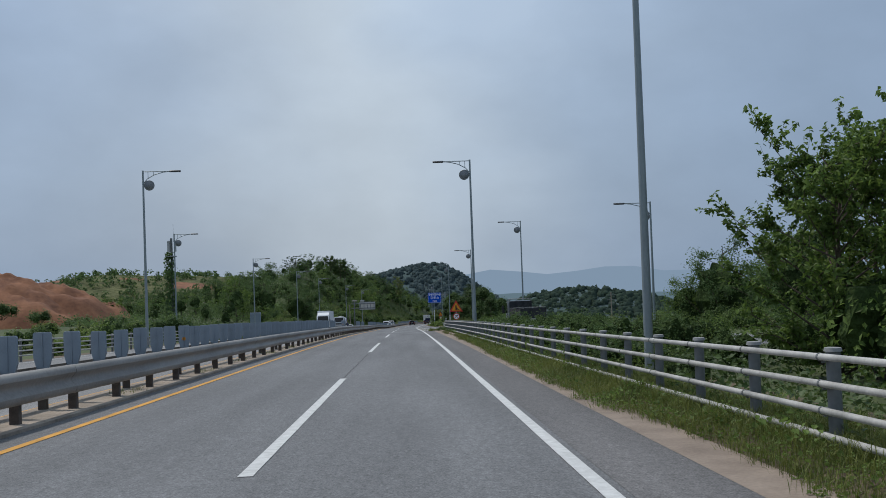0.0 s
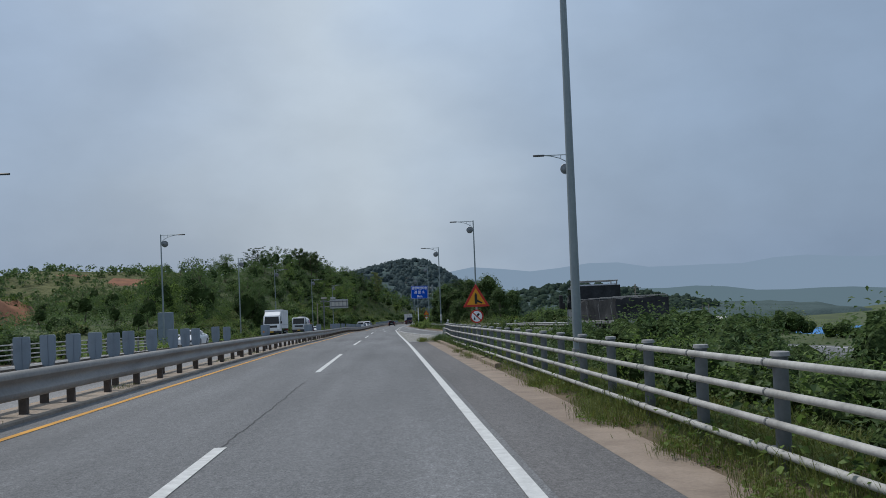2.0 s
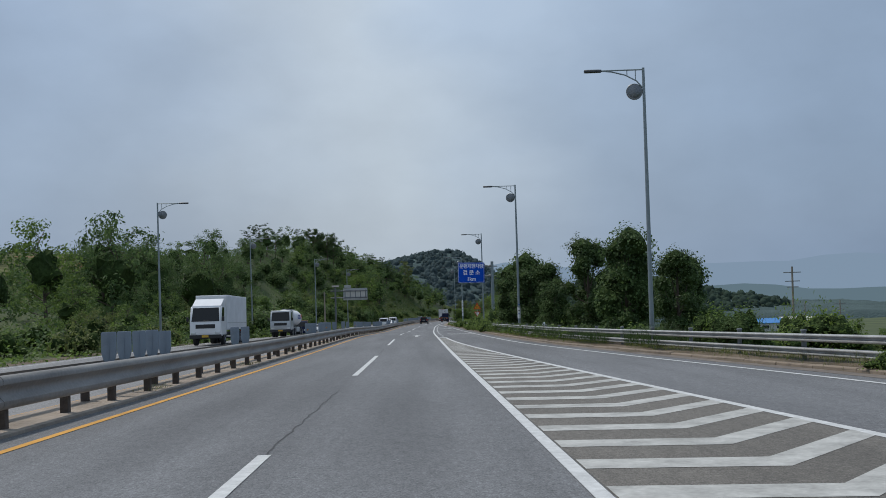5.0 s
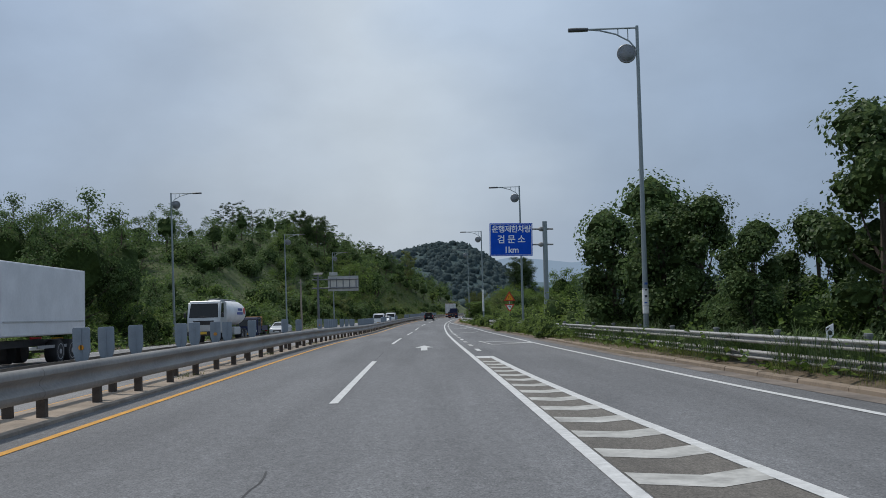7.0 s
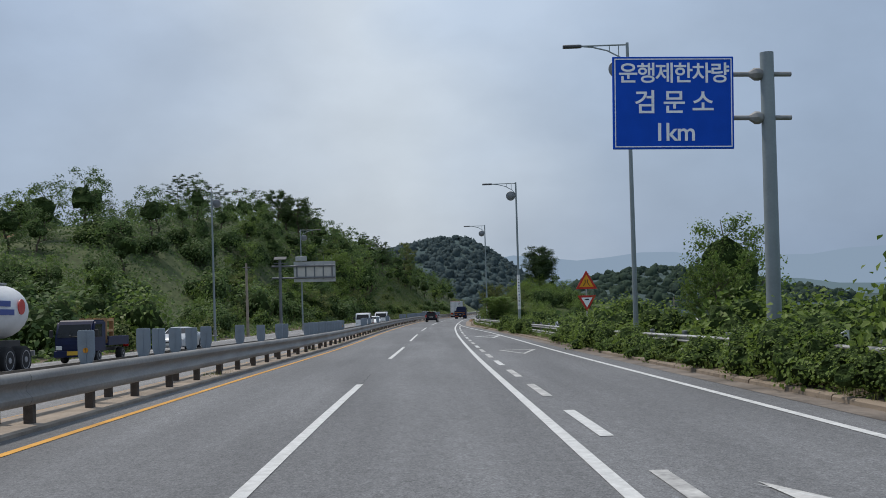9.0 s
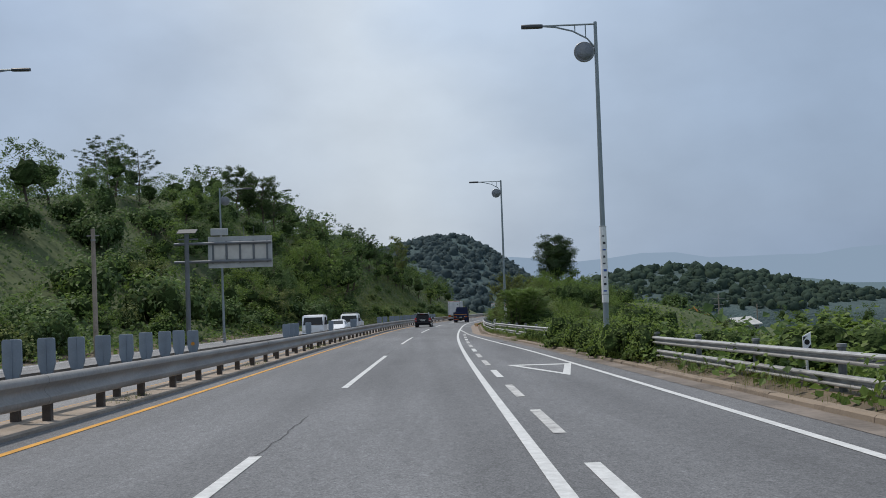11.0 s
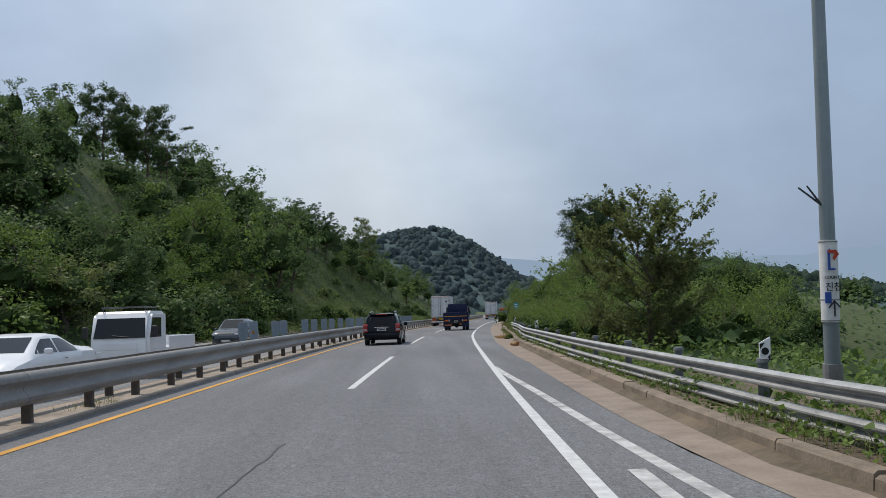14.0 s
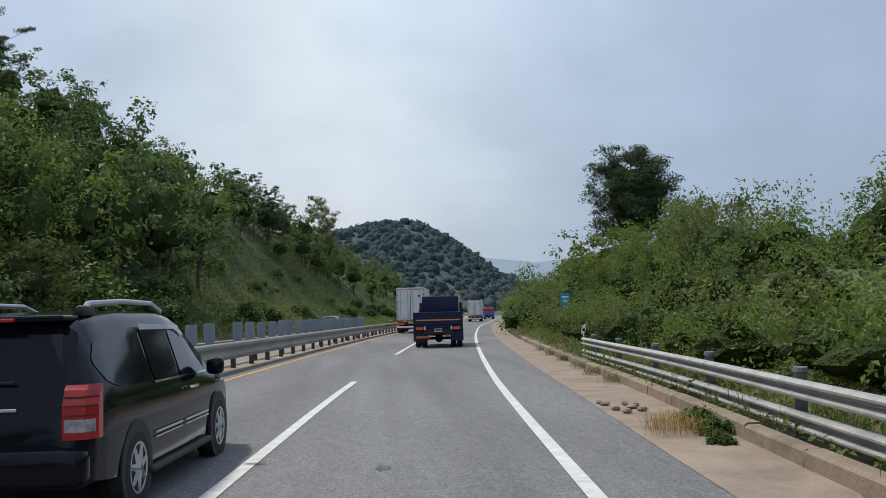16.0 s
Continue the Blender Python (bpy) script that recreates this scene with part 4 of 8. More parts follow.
def limb_tree(name, label, seed, h, spread, limbs, twigs, leaves, size, leaf_mat, low=0.3, rise=0.55, puff=0.6, flat=0.7, slim=0.55, trunk=0.15, droop=0.3, shape="round", along=0.0, core=0.0, wander=0.06, category="tree", twiggy=True):
    """Tree grown from a bent trunk, rising limbs and twigs, with a spray of leaves round each twig's end."""
    rng = np.random.default_rng(seed)
    g = Geo()
    spine = [np.array([0, 0, -0.6])]
    for k in range(1, 7):
        spine.append(np.array([*(rng.normal(0, wander * h * (k / 6), 2)), h * 0.92 * k / 6]))
    g.tube(spine, [trunk * q for q in (1.3, 1.0, 0.85, 0.68, 0.5, 0.32, 0.12)], 7)

    def stem(z):
        q = min(5.999, max(0.0, z / (h * 0.92) * 6))
        i = int(q)
        return spine[i] * (1 - q + i) + spine[i + 1] * (q - i)
    centres, axes, rads = [], [], []
    for i in range(limbs):
        t = (i + 0.5) / limbs
        z = h * (low + (0.9 - low) * t) * rng.uniform(0.94, 1.04)
        reach = {"round": math.sin(math.pi * (0.2 + 0.68 * t)) ** 0.8, "umbrella": 0.45 + 0.6 * math.sin(math.pi * (0.05 + 0.75 * t)), "cone": 1.05 - 0.72 * t}[shape]
        ln = spread * reach * rng.uniform(0.72, 1.15)
        a = i * 2.4 + rng.uniform(-0.6, 0.6)
        base = stem(z - ln * rise * 0.55)
        up = rise * rng.uniform(0.6, 1.3) * (1 + 0.5 * t)
        tip = base + np.array([ln * math.cos(a), ln * math.sin(a), ln * up])
        elbow = base * 0.5 + tip * 0.5 + np.array([0, 0, -0.10 * ln * rng.uniform(0.0, 1.2)]) + rng.normal(0, 0.05 * ln, 3)
        r0 = trunk * 0.42 * (1 - 0.5 * t)
        g.tube([base, elbow, tip], [r0, r0 * 0.6, r0 * 0.18], 5)
        for j in range(twigs):
            q = 1.0 if j == 0 else rng.uniform(0.3, 1.0)
            p = base * (1 - 2 * q) + elbow * 2 * q if q < 0.5 else elbow * (2 - 2 * q) + tip * (2 * q - 1)
            d = np.array([math.cos(a), math.sin(a), up]) * 0.6 + rng.normal(0, 0.75, 3) * np.array([1, 1, 0.7]) + np.array([0, 0, 0.25])
            d /= np.linalg.norm(d)
            tl = (along if along else puff * 0.8) * rng.uniform(0.6, 1.3)
            e = p + d * tl
            if twiggy:
                g.tube([p, (p + e) / 2 + rng.normal(0, 0.04, 3), e], [r0 * 0.2 + 0.006, r0 * 0.12 + 0.004, 0.003], 3)
            centres.append((p, e))
            rads.append(puff * rng.uniform(0.65, 1.3))
    n = max(4, leaves // len(centres))
    P0 = np.repeat(np.array([c[0] for c in centres]), n, axis=0)
    P1 = np.repeat(np.array([c[1] for c in centres]), n, axis=0)
    R = np.repeat(np.array(rads), n)[:, None]
    m = len(P0)
    if along:
        q = rng.uniform(0.12, 1.04, (m, 1))
        off = unit(rng.normal(0, 1, (m, 3)))
        pts = P0 * (1 - q) + P1 * q + off * size * 0.55 * rng.uniform(0.5, 1.4, (m, 1))
        nrm = off * 0.6 + np.array([0, 0, 1.0])
    else:
        off = unit(rng.normal(0, 1, (m, 3)))
        pts = P1 + off * R * (rng.uniform(0, 1, (m, 1)) ** 0.45) * np.array([1, 1, flat])
        nrm = off + np.array([0, 0, 0.7])
    v, f = leaf_quads(rng, pts, nrm, size, slim, droop)
    V, F, M = [v], f.tolist(), [0] * m
    # core in dark green stands in for the shade deep in the crown
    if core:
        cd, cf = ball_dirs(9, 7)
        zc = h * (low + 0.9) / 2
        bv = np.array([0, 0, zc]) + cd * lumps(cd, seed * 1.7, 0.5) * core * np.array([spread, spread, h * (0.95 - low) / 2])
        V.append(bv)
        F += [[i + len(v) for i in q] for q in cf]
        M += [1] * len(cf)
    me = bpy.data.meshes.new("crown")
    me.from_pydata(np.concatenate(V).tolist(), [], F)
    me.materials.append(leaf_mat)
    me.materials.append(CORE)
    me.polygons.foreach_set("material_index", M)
    root = thing(name, label, category, m=Matrix.Identity(4))
    part("trunk", g, BARK, root, smooth=True)
    part("crown", None, None, root, data=me)
    return root


def bush_proto(name, label, seed, h, spread, n_clumps, leaves, size, leaf_mat, slim=0.6, core=0.7, category="bush", stems=True, fill=0.4):
    rng = np.random.default_rng(seed)
    clumps = []
    for i in range(n_clumps):
        a, q = i * 2.4 + rng.uniform(-0.3, 0.3), spread * math.sqrt((i + 0.4) / n_clumps) * 0.85
        rr = spread * rng.uniform(0.42, 0.62)
        z = h * (1 - 0.55 * (q / spread) ** 2) * rng.uniform(0.6, 0.85)
        clumps.append(((q * math.cos(a), q * math.sin(a), z - 0.25 * rr), (rr, rr * rng.uniform(0.85, 1.15), max(rr * 0.7, z * 0.75))))
    root = thing(name, label, category, m=Matrix.Identity(4))
    if stems:
        g = Geo()
        for c, r in clumps[:6]:
            g.tube([(c[0] * 0.2, c[1] * 0.2, -0.3), (c[0] * 0.6, c[1] * 0.6, c[2] * 0.5), c], [0.05, 0.035, 0.012], 5)
        part("stems", g, BARK, root)
    part("foliage", None, None, root, data=crown_mesh("foliage", rng, clumps, leaves, size, leaf_mat, slim, core, fill))
    return root


protos = []


def keep(p):
    protos.append(p)
    return p


T_LAB = "broad-leaved tree with a dense green crown on the wooded slope"
FOREST = ((9.0, 2.9, LEAF_DARK, 0.14), (8.0, 2.8, LEAF, 0.14), (10.0, 2.9, LEAF_DARK, 0.16), (7.0, 2.8, LEAF_LIGHT, 0.12), (8.5, 2.7, LEAF, 0.15), (7.5, 3.0, LEAF_OLIVE, 0.14))
forest = [keep(limb_tree("tree", T_LAB, 21 + i, h, s, 14, 5, 1480, 0.31, m, low, 0.5, 0.85, 0.75, 0.6, 0.15, core=0.47, twiggy=False)) for i, (h, s, m, low) in enumerate(FOREST)]
forest_far = [keep(limb_tree("tree", T_LAB, 21 + i, h, s, 12, 4, 740, 0.45, m, low, 0.5, 0.9, 0.75, 0.6, 0.15, core=0.5, twiggy=False)) for i, (h, s, m, low) in enumerate(FOREST)]
pines = [keep(limb_tree("pine_tree", "tall dark pine with loose tiers of needles and gaps of sky", 41 + i, h, s, n, 6, lv, 0.24, NEEDLE, low, 0.3, 0.62, 0.42, 0.36, 0.17, 0.1, "umbrella", wander=0.03)) for i, (h, s, n, lv, low) in enumerate(((13, 4.0, 20, 8600, 0.36), (12, 3.7, 19, 8000, 0.3)))]
tall_oak = keep(limb_tree("tree", "tall open-crowned tree with forked limbs against the sky", 46, 13, 4.7, 24, 7, 12500, 0.28, LEAF_SHADE, 0.34, 0.6, 0.85, 0.7, 0.6, 0.2, wander=0.035))
bare_pine = keep(limb_tree("pine_tree", "lean pine with a bare trunk and sparse upper tufts", 48, 13, 1.7, 12, 5, 2300, 0.24, NEEDLE, 0.42, 0.25, 0.55, 0.45, 0.36, 0.15, 0.1, "umbrella", wander=0.02))
big_pine = keep(limb_tree("pine_tree", "broad dark pine with a rounded crown rising above the bushes", 44, 15.5, 3.8, 64, 7, 27000, 0.27, NEEDLE, 0.40, 0.2, 1.0, 0.42, 0.4, 0.28, 0.1, "round", core=0.72, wander=0.015))
road_trees = [keep(limb_tree("tree", "dense dark broad-leaved tree close to the road", 27 + i, h, s, 18, 6, lv, 0.19, m, 0.1, 0.5, 0.75, 0.75, 0.6, 0.16, core=0.6)) for i, (h, s, lv, m) in enumerate(((9.0, 2.8, 5600, LEAF_DARK), (9.0, 2.6, 5600, LEAF)))]
slim_tree = keep(limb_tree("tree", "slender tall tree with a thin ragged crown", 51, 14, 1.9, 15, 5, 3000, 0.25, LEAF_OLIVE, 0.45, 0.5, 0.6, 0.8, 0.55, 0.14))
shrubs = [keep(bush_proto("bush", "leafy green bush on the grassy slope", 61 + i, h, s, n, lv, 0.28, m, 0.6, 0.6)) for i, (h, s, n, lv, m) in enumerate(((2.4, 1.9, 5, 760, LEAF), (1.8, 1.8, 5, 700, LEAF_LIGHT), (3.0, 2.1, 5, 860, LEAF_DARK), (2.0, 1.9, 5, 700, LEAF_OLIVE)))]
near_shrubs = [keep(bush_proto("bush", "dense small-leaved bush beside the road", 101 + i, h, s, n, int(lv * 0.8), 0.157, m, 0.5, 0.6)) for i, (h, s, n, lv, m) in enumerate(((2.3, 1.8, 6, 1550, LEAF_DARK), (2.0, 1.9, 6, 1500, LEAF), (2.6, 1.7, 6, 1550, LEAF), (1.9, 1.8, 6, 1400, LEAF_OLIVE)))]
bank_shrubs = [keep(limb_tree("bush", "tangled twiggy bush with fine pale leaves on the roadside bank", 111 + i, h, s, 14, 7, 1500, 0.145, m, 0.08, 0.7, 0.46, 0.8, 0.5, 0.05, 0.3, core=0.55, category="bush", twiggy=False)) for i, (h, s, m) in enumerate(((2.6, 1.7, LEAF_OLIVE), (2.4, 1.8, LEAF_LIGHT), (2.8, 1.7, LEAF)))]
# creeper-covered masses with broad leaves, near the road
vines = [keep(bush_proto("creeper_bush", "bush smothered by broad-leaved green creepers", 71 + i, h, s, n, lv, 0.168, m, 0.8, 0.64)) for i, (h, s, n, lv, m) in enumerate(((1.7, 1.7, 9, 1300, LEAF_LIGHT), (2.3, 1.8, 9, 1400, LEAF_LIGHT), (1.2, 1.6, 8, 1100, LEAF)))]
columns = [keep(tree_proto("creeper_tree", "tree wrapped to its top in hanging creepers", 81 + i, h, s, n, lv, 0.165, m, 0.06, "round", 0.8, 0.72, 0.55, 0.16, 0.28)) for i, (h, s, n, lv, m) in enumerate(((6.5, 1.75, 10, 4400, LEAF_DARK), (7.5, 1.8, 11, 4700, LEAF_SHADE)))]
near_tree = keep(limb_tree("tree", "young broad-leaved tree with big loose leaves and thin branches", 91, 6.4, 2.8, 32, 14, 10500, 0.165, LEAF, 0.12, 0.6, 0.4, 0.8, 0.62, 0.1, 0.5, along=0.75))
near_tree2 = keep(limb_tree("tree", "open leafy tree with pale twigs beside the guard rail", 93, 6.0, 2.5, 46, 16, 20000, 0.15, LEAF_OLIVE, 0.08, 0.6, 0.4, 0.8, 0.55, 0.09, 0.45, along=0.8))


plants = []


def plant(proto, x, y, scale=1.0, rz=0.0, zs=1.0, sink=0.1, z=None):
    """Notes a plant; they are set out in settle_plants()."""
    if proto in forest and y > 405:
        proto = forest_far[forest.index(proto)]
    plants.append((proto, Matrix.Translation((x, y, (ground_z(x, y) if z is None else z) - sink)) @ pose(0, 0, 0, 0, 0, rz), (scale, scale, scale * zs), x - mid(min(700, y)), y))


def merge_meshes(name, items):
    """Many placed meshes joined into one: items of (mesh, matrix)."""
    V, loops, starts, mats_, mi, o, lo = [], [], [], [], [], 0, 0
    for me, m in items:
        n = len(me.vertices)
        co = np.empty(n * 3)
        me.vertices.foreach_get("co", co)
        M4 = np.array(m)
        V.append(co.reshape(-1, 3) @ M4[:3, :3].T + M4[:3, 3])
        li = np.empty(len(me.loops), dtype=np.int32)
        me.loops.foreach_get("vertex_index", li)
        ls = np.empty(len(me.polygons), dtype=np.int32)
        me.polygons.foreach_get("loop_start", ls)
        pm = np.empty(len(me.polygons), dtype=np.int32)
        me.polygons.foreach_get("material_index", pm)
        idx = []
        for mm in me.materials:
            if mm not in mats_:
                mats_.append(mm)
            idx.append(mats_.index(mm))
        loops.append(li + o)
        starts.append(ls + lo)
        mi.append(np.array(idx)[pm])
        o += n
        lo += len(li)
    V, loops, starts, mi = np.concatenate(V), np.concatenate(loops), np.concatenate(starts), np.concatenate(mi)
    out = bpy.data.meshes.new(name)
    out.vertices.add(len(V))
    out.vertices.foreach_set("co", V.ravel())
    out.loops.add(len(loops))
    out.loops.foreach_set("vertex_index", loops)
    out.polygons.add(len(starts))
    out.polygons.foreach_set("loop_start", starts)
    for mm in mats_:
        out.materials.append(mm)
    out.polygons.foreach_set("material_index", mi)
    out.update(calc_edges=True)
    return out


def settle_plants():
    """The 280 of each kind nearest to the road are things; the rest is joined into one stuff object a kind."""
    kinds = {}
    for p in plants:
        kinds.setdefault(p[0].name.split(".")[0], []).append(p)
    for kind, rows in kinds.items():
        rows.sort(key=lambda r: abs(r[3]) + max(0, r[4] - 400) * 0.4)
        for pr, m, sc, _, _ in rows[:280]:
            copy_thing(pr, m).scale = sc
        if len(rows) > 280:
            items = []
            for pr, m, sc, _, _ in rows[280:]:
                items += [(c.data, m @ Matrix.Diagonal((*sc, 1))) for c in pr.children]
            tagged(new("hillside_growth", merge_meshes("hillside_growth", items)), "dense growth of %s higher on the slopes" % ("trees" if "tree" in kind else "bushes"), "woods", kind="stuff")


def d_min(y):
    return 4.5 if y < 330 else 6.5 if y < 425 else 15 if y < 530 else 6


def d_max(y):
    return 28 if y < 240 else 34 if y < 300 else 38


random.seed(31)
spots = []
tries = 0
while len(spots) < 205 and tries < 9000:
    tries += 1
    y = random.uniform(178, 640)
    d = random.uniform(d_min(y), d_max(y))
    x = mid(y) - 19.2 - d
    if y < 250 and -75 > x:
        continue
    gap = 3.5 if d < 20 else 4.2
    if any(abs(px - x) < gap and abs(q - y) < gap and math.hypot(px - x, q - y) < gap for px, q in spots):
        continue
    spots.append((x, y))
    d0 = -19.2 - (x - mid(y))
    s = random.uniform(0.65, 1.0) * (0.72 if d0 < 9 else 1.0) * (0.8 if y < 215 else 1) * (0.6 if 225 < y < 305 else 0.7 if 352 < y < 412 and d0 > 9 else 0.9 if y < 385 else 1)
    plant(random.choice((forest[1], forest[3], forest[5], forest[4]) if d0 < 11 else (forest[0], forest[2], forest[2], forest[4])), x, y, s * 1.16, random.uniform(0, 360), random.uniform(0.68, 0.95))
for i in range(20):
    y = 352 + 4.2 * i + random.uniform(-1.5, 1.5)
    plant(random.choice(forest), mid(y) - 19.2 - (random.uniform(4.5, 9) if y < 405 else random.uniform(12, 17)), y, random.uniform(0.75, 1.0), random.uniform(0, 360), random.uniform(0.7, 0.9))
for i in range(46):
    y = random.uniform(236, 330)
    plant(random.choice((forest_far[0], forest_far[2], forest_far[4], forest_far[1])), mid(y) - 19.2 - random.uniform(34, 66), y, random.uniform(0.65, 0.95), random.uniform(0, 360), random.uniform(0.75, 1.0))
# trees that stand above the skyline
for pr, h, x, y, top in ((bare_pine, 13, -37.3, 417, 9.6), (tall_oak, 13, -33.0, 419, 8.6), (tall_oak, 13, -29.0, 424, 7.2), (pines[0], 13, -27.4, 428, 5.6), (pines[1], 12, -32.5, 428, 6.6), (pines[0], 13, -42.4, 371, 9.0), (pines[1], 12, -45.5, 375, 8.2), (forest[2], 10, -40, 367, 7.2), (pines[1], 12, -38.5, 373, 7.6),
                         (pines[0], 13, -16.1, 508, 0.6), (pines[1], 12, -12.6, 514, -2.2), (pines[0], 13, -18.8, 513, -0.2), (pines[1], 12, -14.6, 509, -1.6), (pines[1], 12, -10.6, 519, -4.4), (slim_tree, 14, -5.4, 540, -0.8), (slim_tree, 14, -3.6, 545, -3.2), (forest[0], 9, -4.6, 549, -4), (forest[2], 10, -7.6, 535, -4.4),
                         (road_trees[1], 9, -17.6, 404, -4.2), (forest[1], 8, -18.2, 400, -4.5), (forest[4], 8.5, -16.1, 412, -3.9), (forest[2], 10, -13.6, 430, -3.2), (forest[0], 9, -16, 424, -2.6), (forest[2], 10, -13.2, 445, -3.6), (forest[4], 8.5, -15.5, 437, -2.8), (forest[2], 10, -19.2, 440, 0.0),
                         (road_trees[0], 9, -26, 224, -0.4), (road_trees[0], 9, -24.2, 227, -1.8), (forest[0], 9, -30, 205, 1.5), (forest[2], 10, -33, 212, 2.5), (forest[4], 8.5, -36, 203, 1.5), (road_trees[0], 9, -41.4, 258, 1.8), (road_trees[0], 9, -45.2, 256, 2.6), (road_trees[0], 9, -43.4, 262, 2.8), (road_trees[0], 9, -49.5, 258, 2.4), (road_trees[0], 9, -39.2, 255, -0.6)):
    plant(pr, x, y, min(1.35, max(0.5, (top - ground_z(x, y)) / h)), random.uniform(0, 360))
# shrubs on the lower slope and along the far verge
n = 0
tries = 0
while n < 170 and tries < 5000:
    tries += 1
    y = random.uniform(60, 560)
    d = random.uniform(0.9, 15 if 425 < y < 530 else 8) if y > 180 else random.uniform(1.2, 26)
    if 330 < y < 425 and d < 1.5:
        continue
    if 425 < y < 530 and random.random() < 0.35:
        continue
    x = mid(y) - 19.2 - d
    s = random.uniform(0.45, 0.95) * (0.6 if d < 2.5 else 1)
    plant(random.choice(shrubs), x, y, s, random.uniform(0, 360), random.uniform(0.8, 1.2))
    n += 1
for i in range(75):
    y = random.uniform(235, 425)
    plant(random.choice((shrubs[0], shrubs[2], shrubs[2])), mid(y) - 19.2 - random.uniform(3, 27), y, random.uniform(1.0, 1.7), random.uniform(0, 360), random.uniform(0.8, 1.1), 0.3)
for y, x, z_, s in ((203, -85, -5.5, 1.5), (205, -78, -7, 1.3), (200, -92, -7.5, 1.4), (206, -70, -9, 1.5), (198, -103, -8, 1.2), (204, -96, -4.5, 1.1), (196, -62, -10.5, 1.6), (192, -58, -11.2, 1.5), (199, -66, -9.2, 1.4), (190, -54, -12, 1.5), (194, -70, -9.8, 1.3)):
    plant(shrubs[2], x, y, s, y * 31, 0.8, 0.3, z_)
for y, x, s in ((104, -25.8, 1.1), (107, -25.2, 1.0), (120, -34, 0.9), (135, -40, 1.0), (150, -45, 1.1), (160, -38, 0.9), (172, -42, 1.0)):
    plant(shrubs[2], x, y, s, y * 17)
# ---- right-hand verge


def frond_bush(name, label, seed, fronds, spread, h, leaf_mat):
    """Shrub of long feathery fronds that arch out from several stems."""
    rng = np.random.default_rng(seed)
    root = thing(name, label, "bush", m=Matrix.Identity(4))
    g = Geo()
    pts, nrm = [], []
    V, F = [], []
    for i in range(fronds):
        a = rng.uniform(0, 6.283)
        t = rng.uniform(0, 1) ** 0.7
        rr = spread * 0.62 * math.sqrt(rng.uniform(0, 1)) * (1 - 0.35 * t)
        base = np.array([rr * math.cos(a), rr * math.sin(a), h * (0.15 + 0.68 * t) * (1 - 0.25 * (rr / spread) ** 2)])
        L_ = rng.uniform(0.7, 1.15)
        out = np.array([math.cos(a + rng.normal(0, 0.5)), math.sin(a + rng.normal(0, 0.5)), rng.uniform(0.25, 0.9)])
        out /= np.linalg.norm(out)
        side = np.cross(out, [0, 0, 1.0])
        side /= max(1e-6, np.linalg.norm(side))
        prev = base
        for k in range(10):
            q = (k + 1) / 10
            p = base + out * L_ * q + np.array([0, 0, -0.42 * L_ * q * q])
            wid = 0.30 * math.sin(math.pi * (0.16 + 0.8 * q)) * L_
            fw = (p - prev)
            for sd in (-1, 1):
                tip = p + sd * side * wid + fw * 0.7 + np.array([0, 0, -0.25 * wid])
                m_ = (p + tip) / 2
                n0 = len(V)
                V += [p.tolist(), (m_ - fw * 0.30).tolist(), tip.tolist(), (m_ + fw * 0.30).tolist()]
                F.append((n0, n0 + 1, n0 + 2, n0 + 3))
            prev = p
    for i in range(9):
        a = i * 2.4
        g.tube([(0.15 * math.cos(a), 0.15 * math.sin(a), -0.3), (spread * 0.25 * math.cos(a), spread * 0.25 * math.sin(a), h * 0.4), (spread * 0.5 * math.cos(a), spread * 0.5 * math.sin(a), h * 0.72)], [0.04, 0.03, 0.012], 5)
    part("stems", g, BARK, root)
    me = bpy.data.meshes.new("fronds")
    me.from_pydata(V, [], F)
    me.materials.append(leaf_mat)
    part("fronds", None, None, root, data=me)
    return root


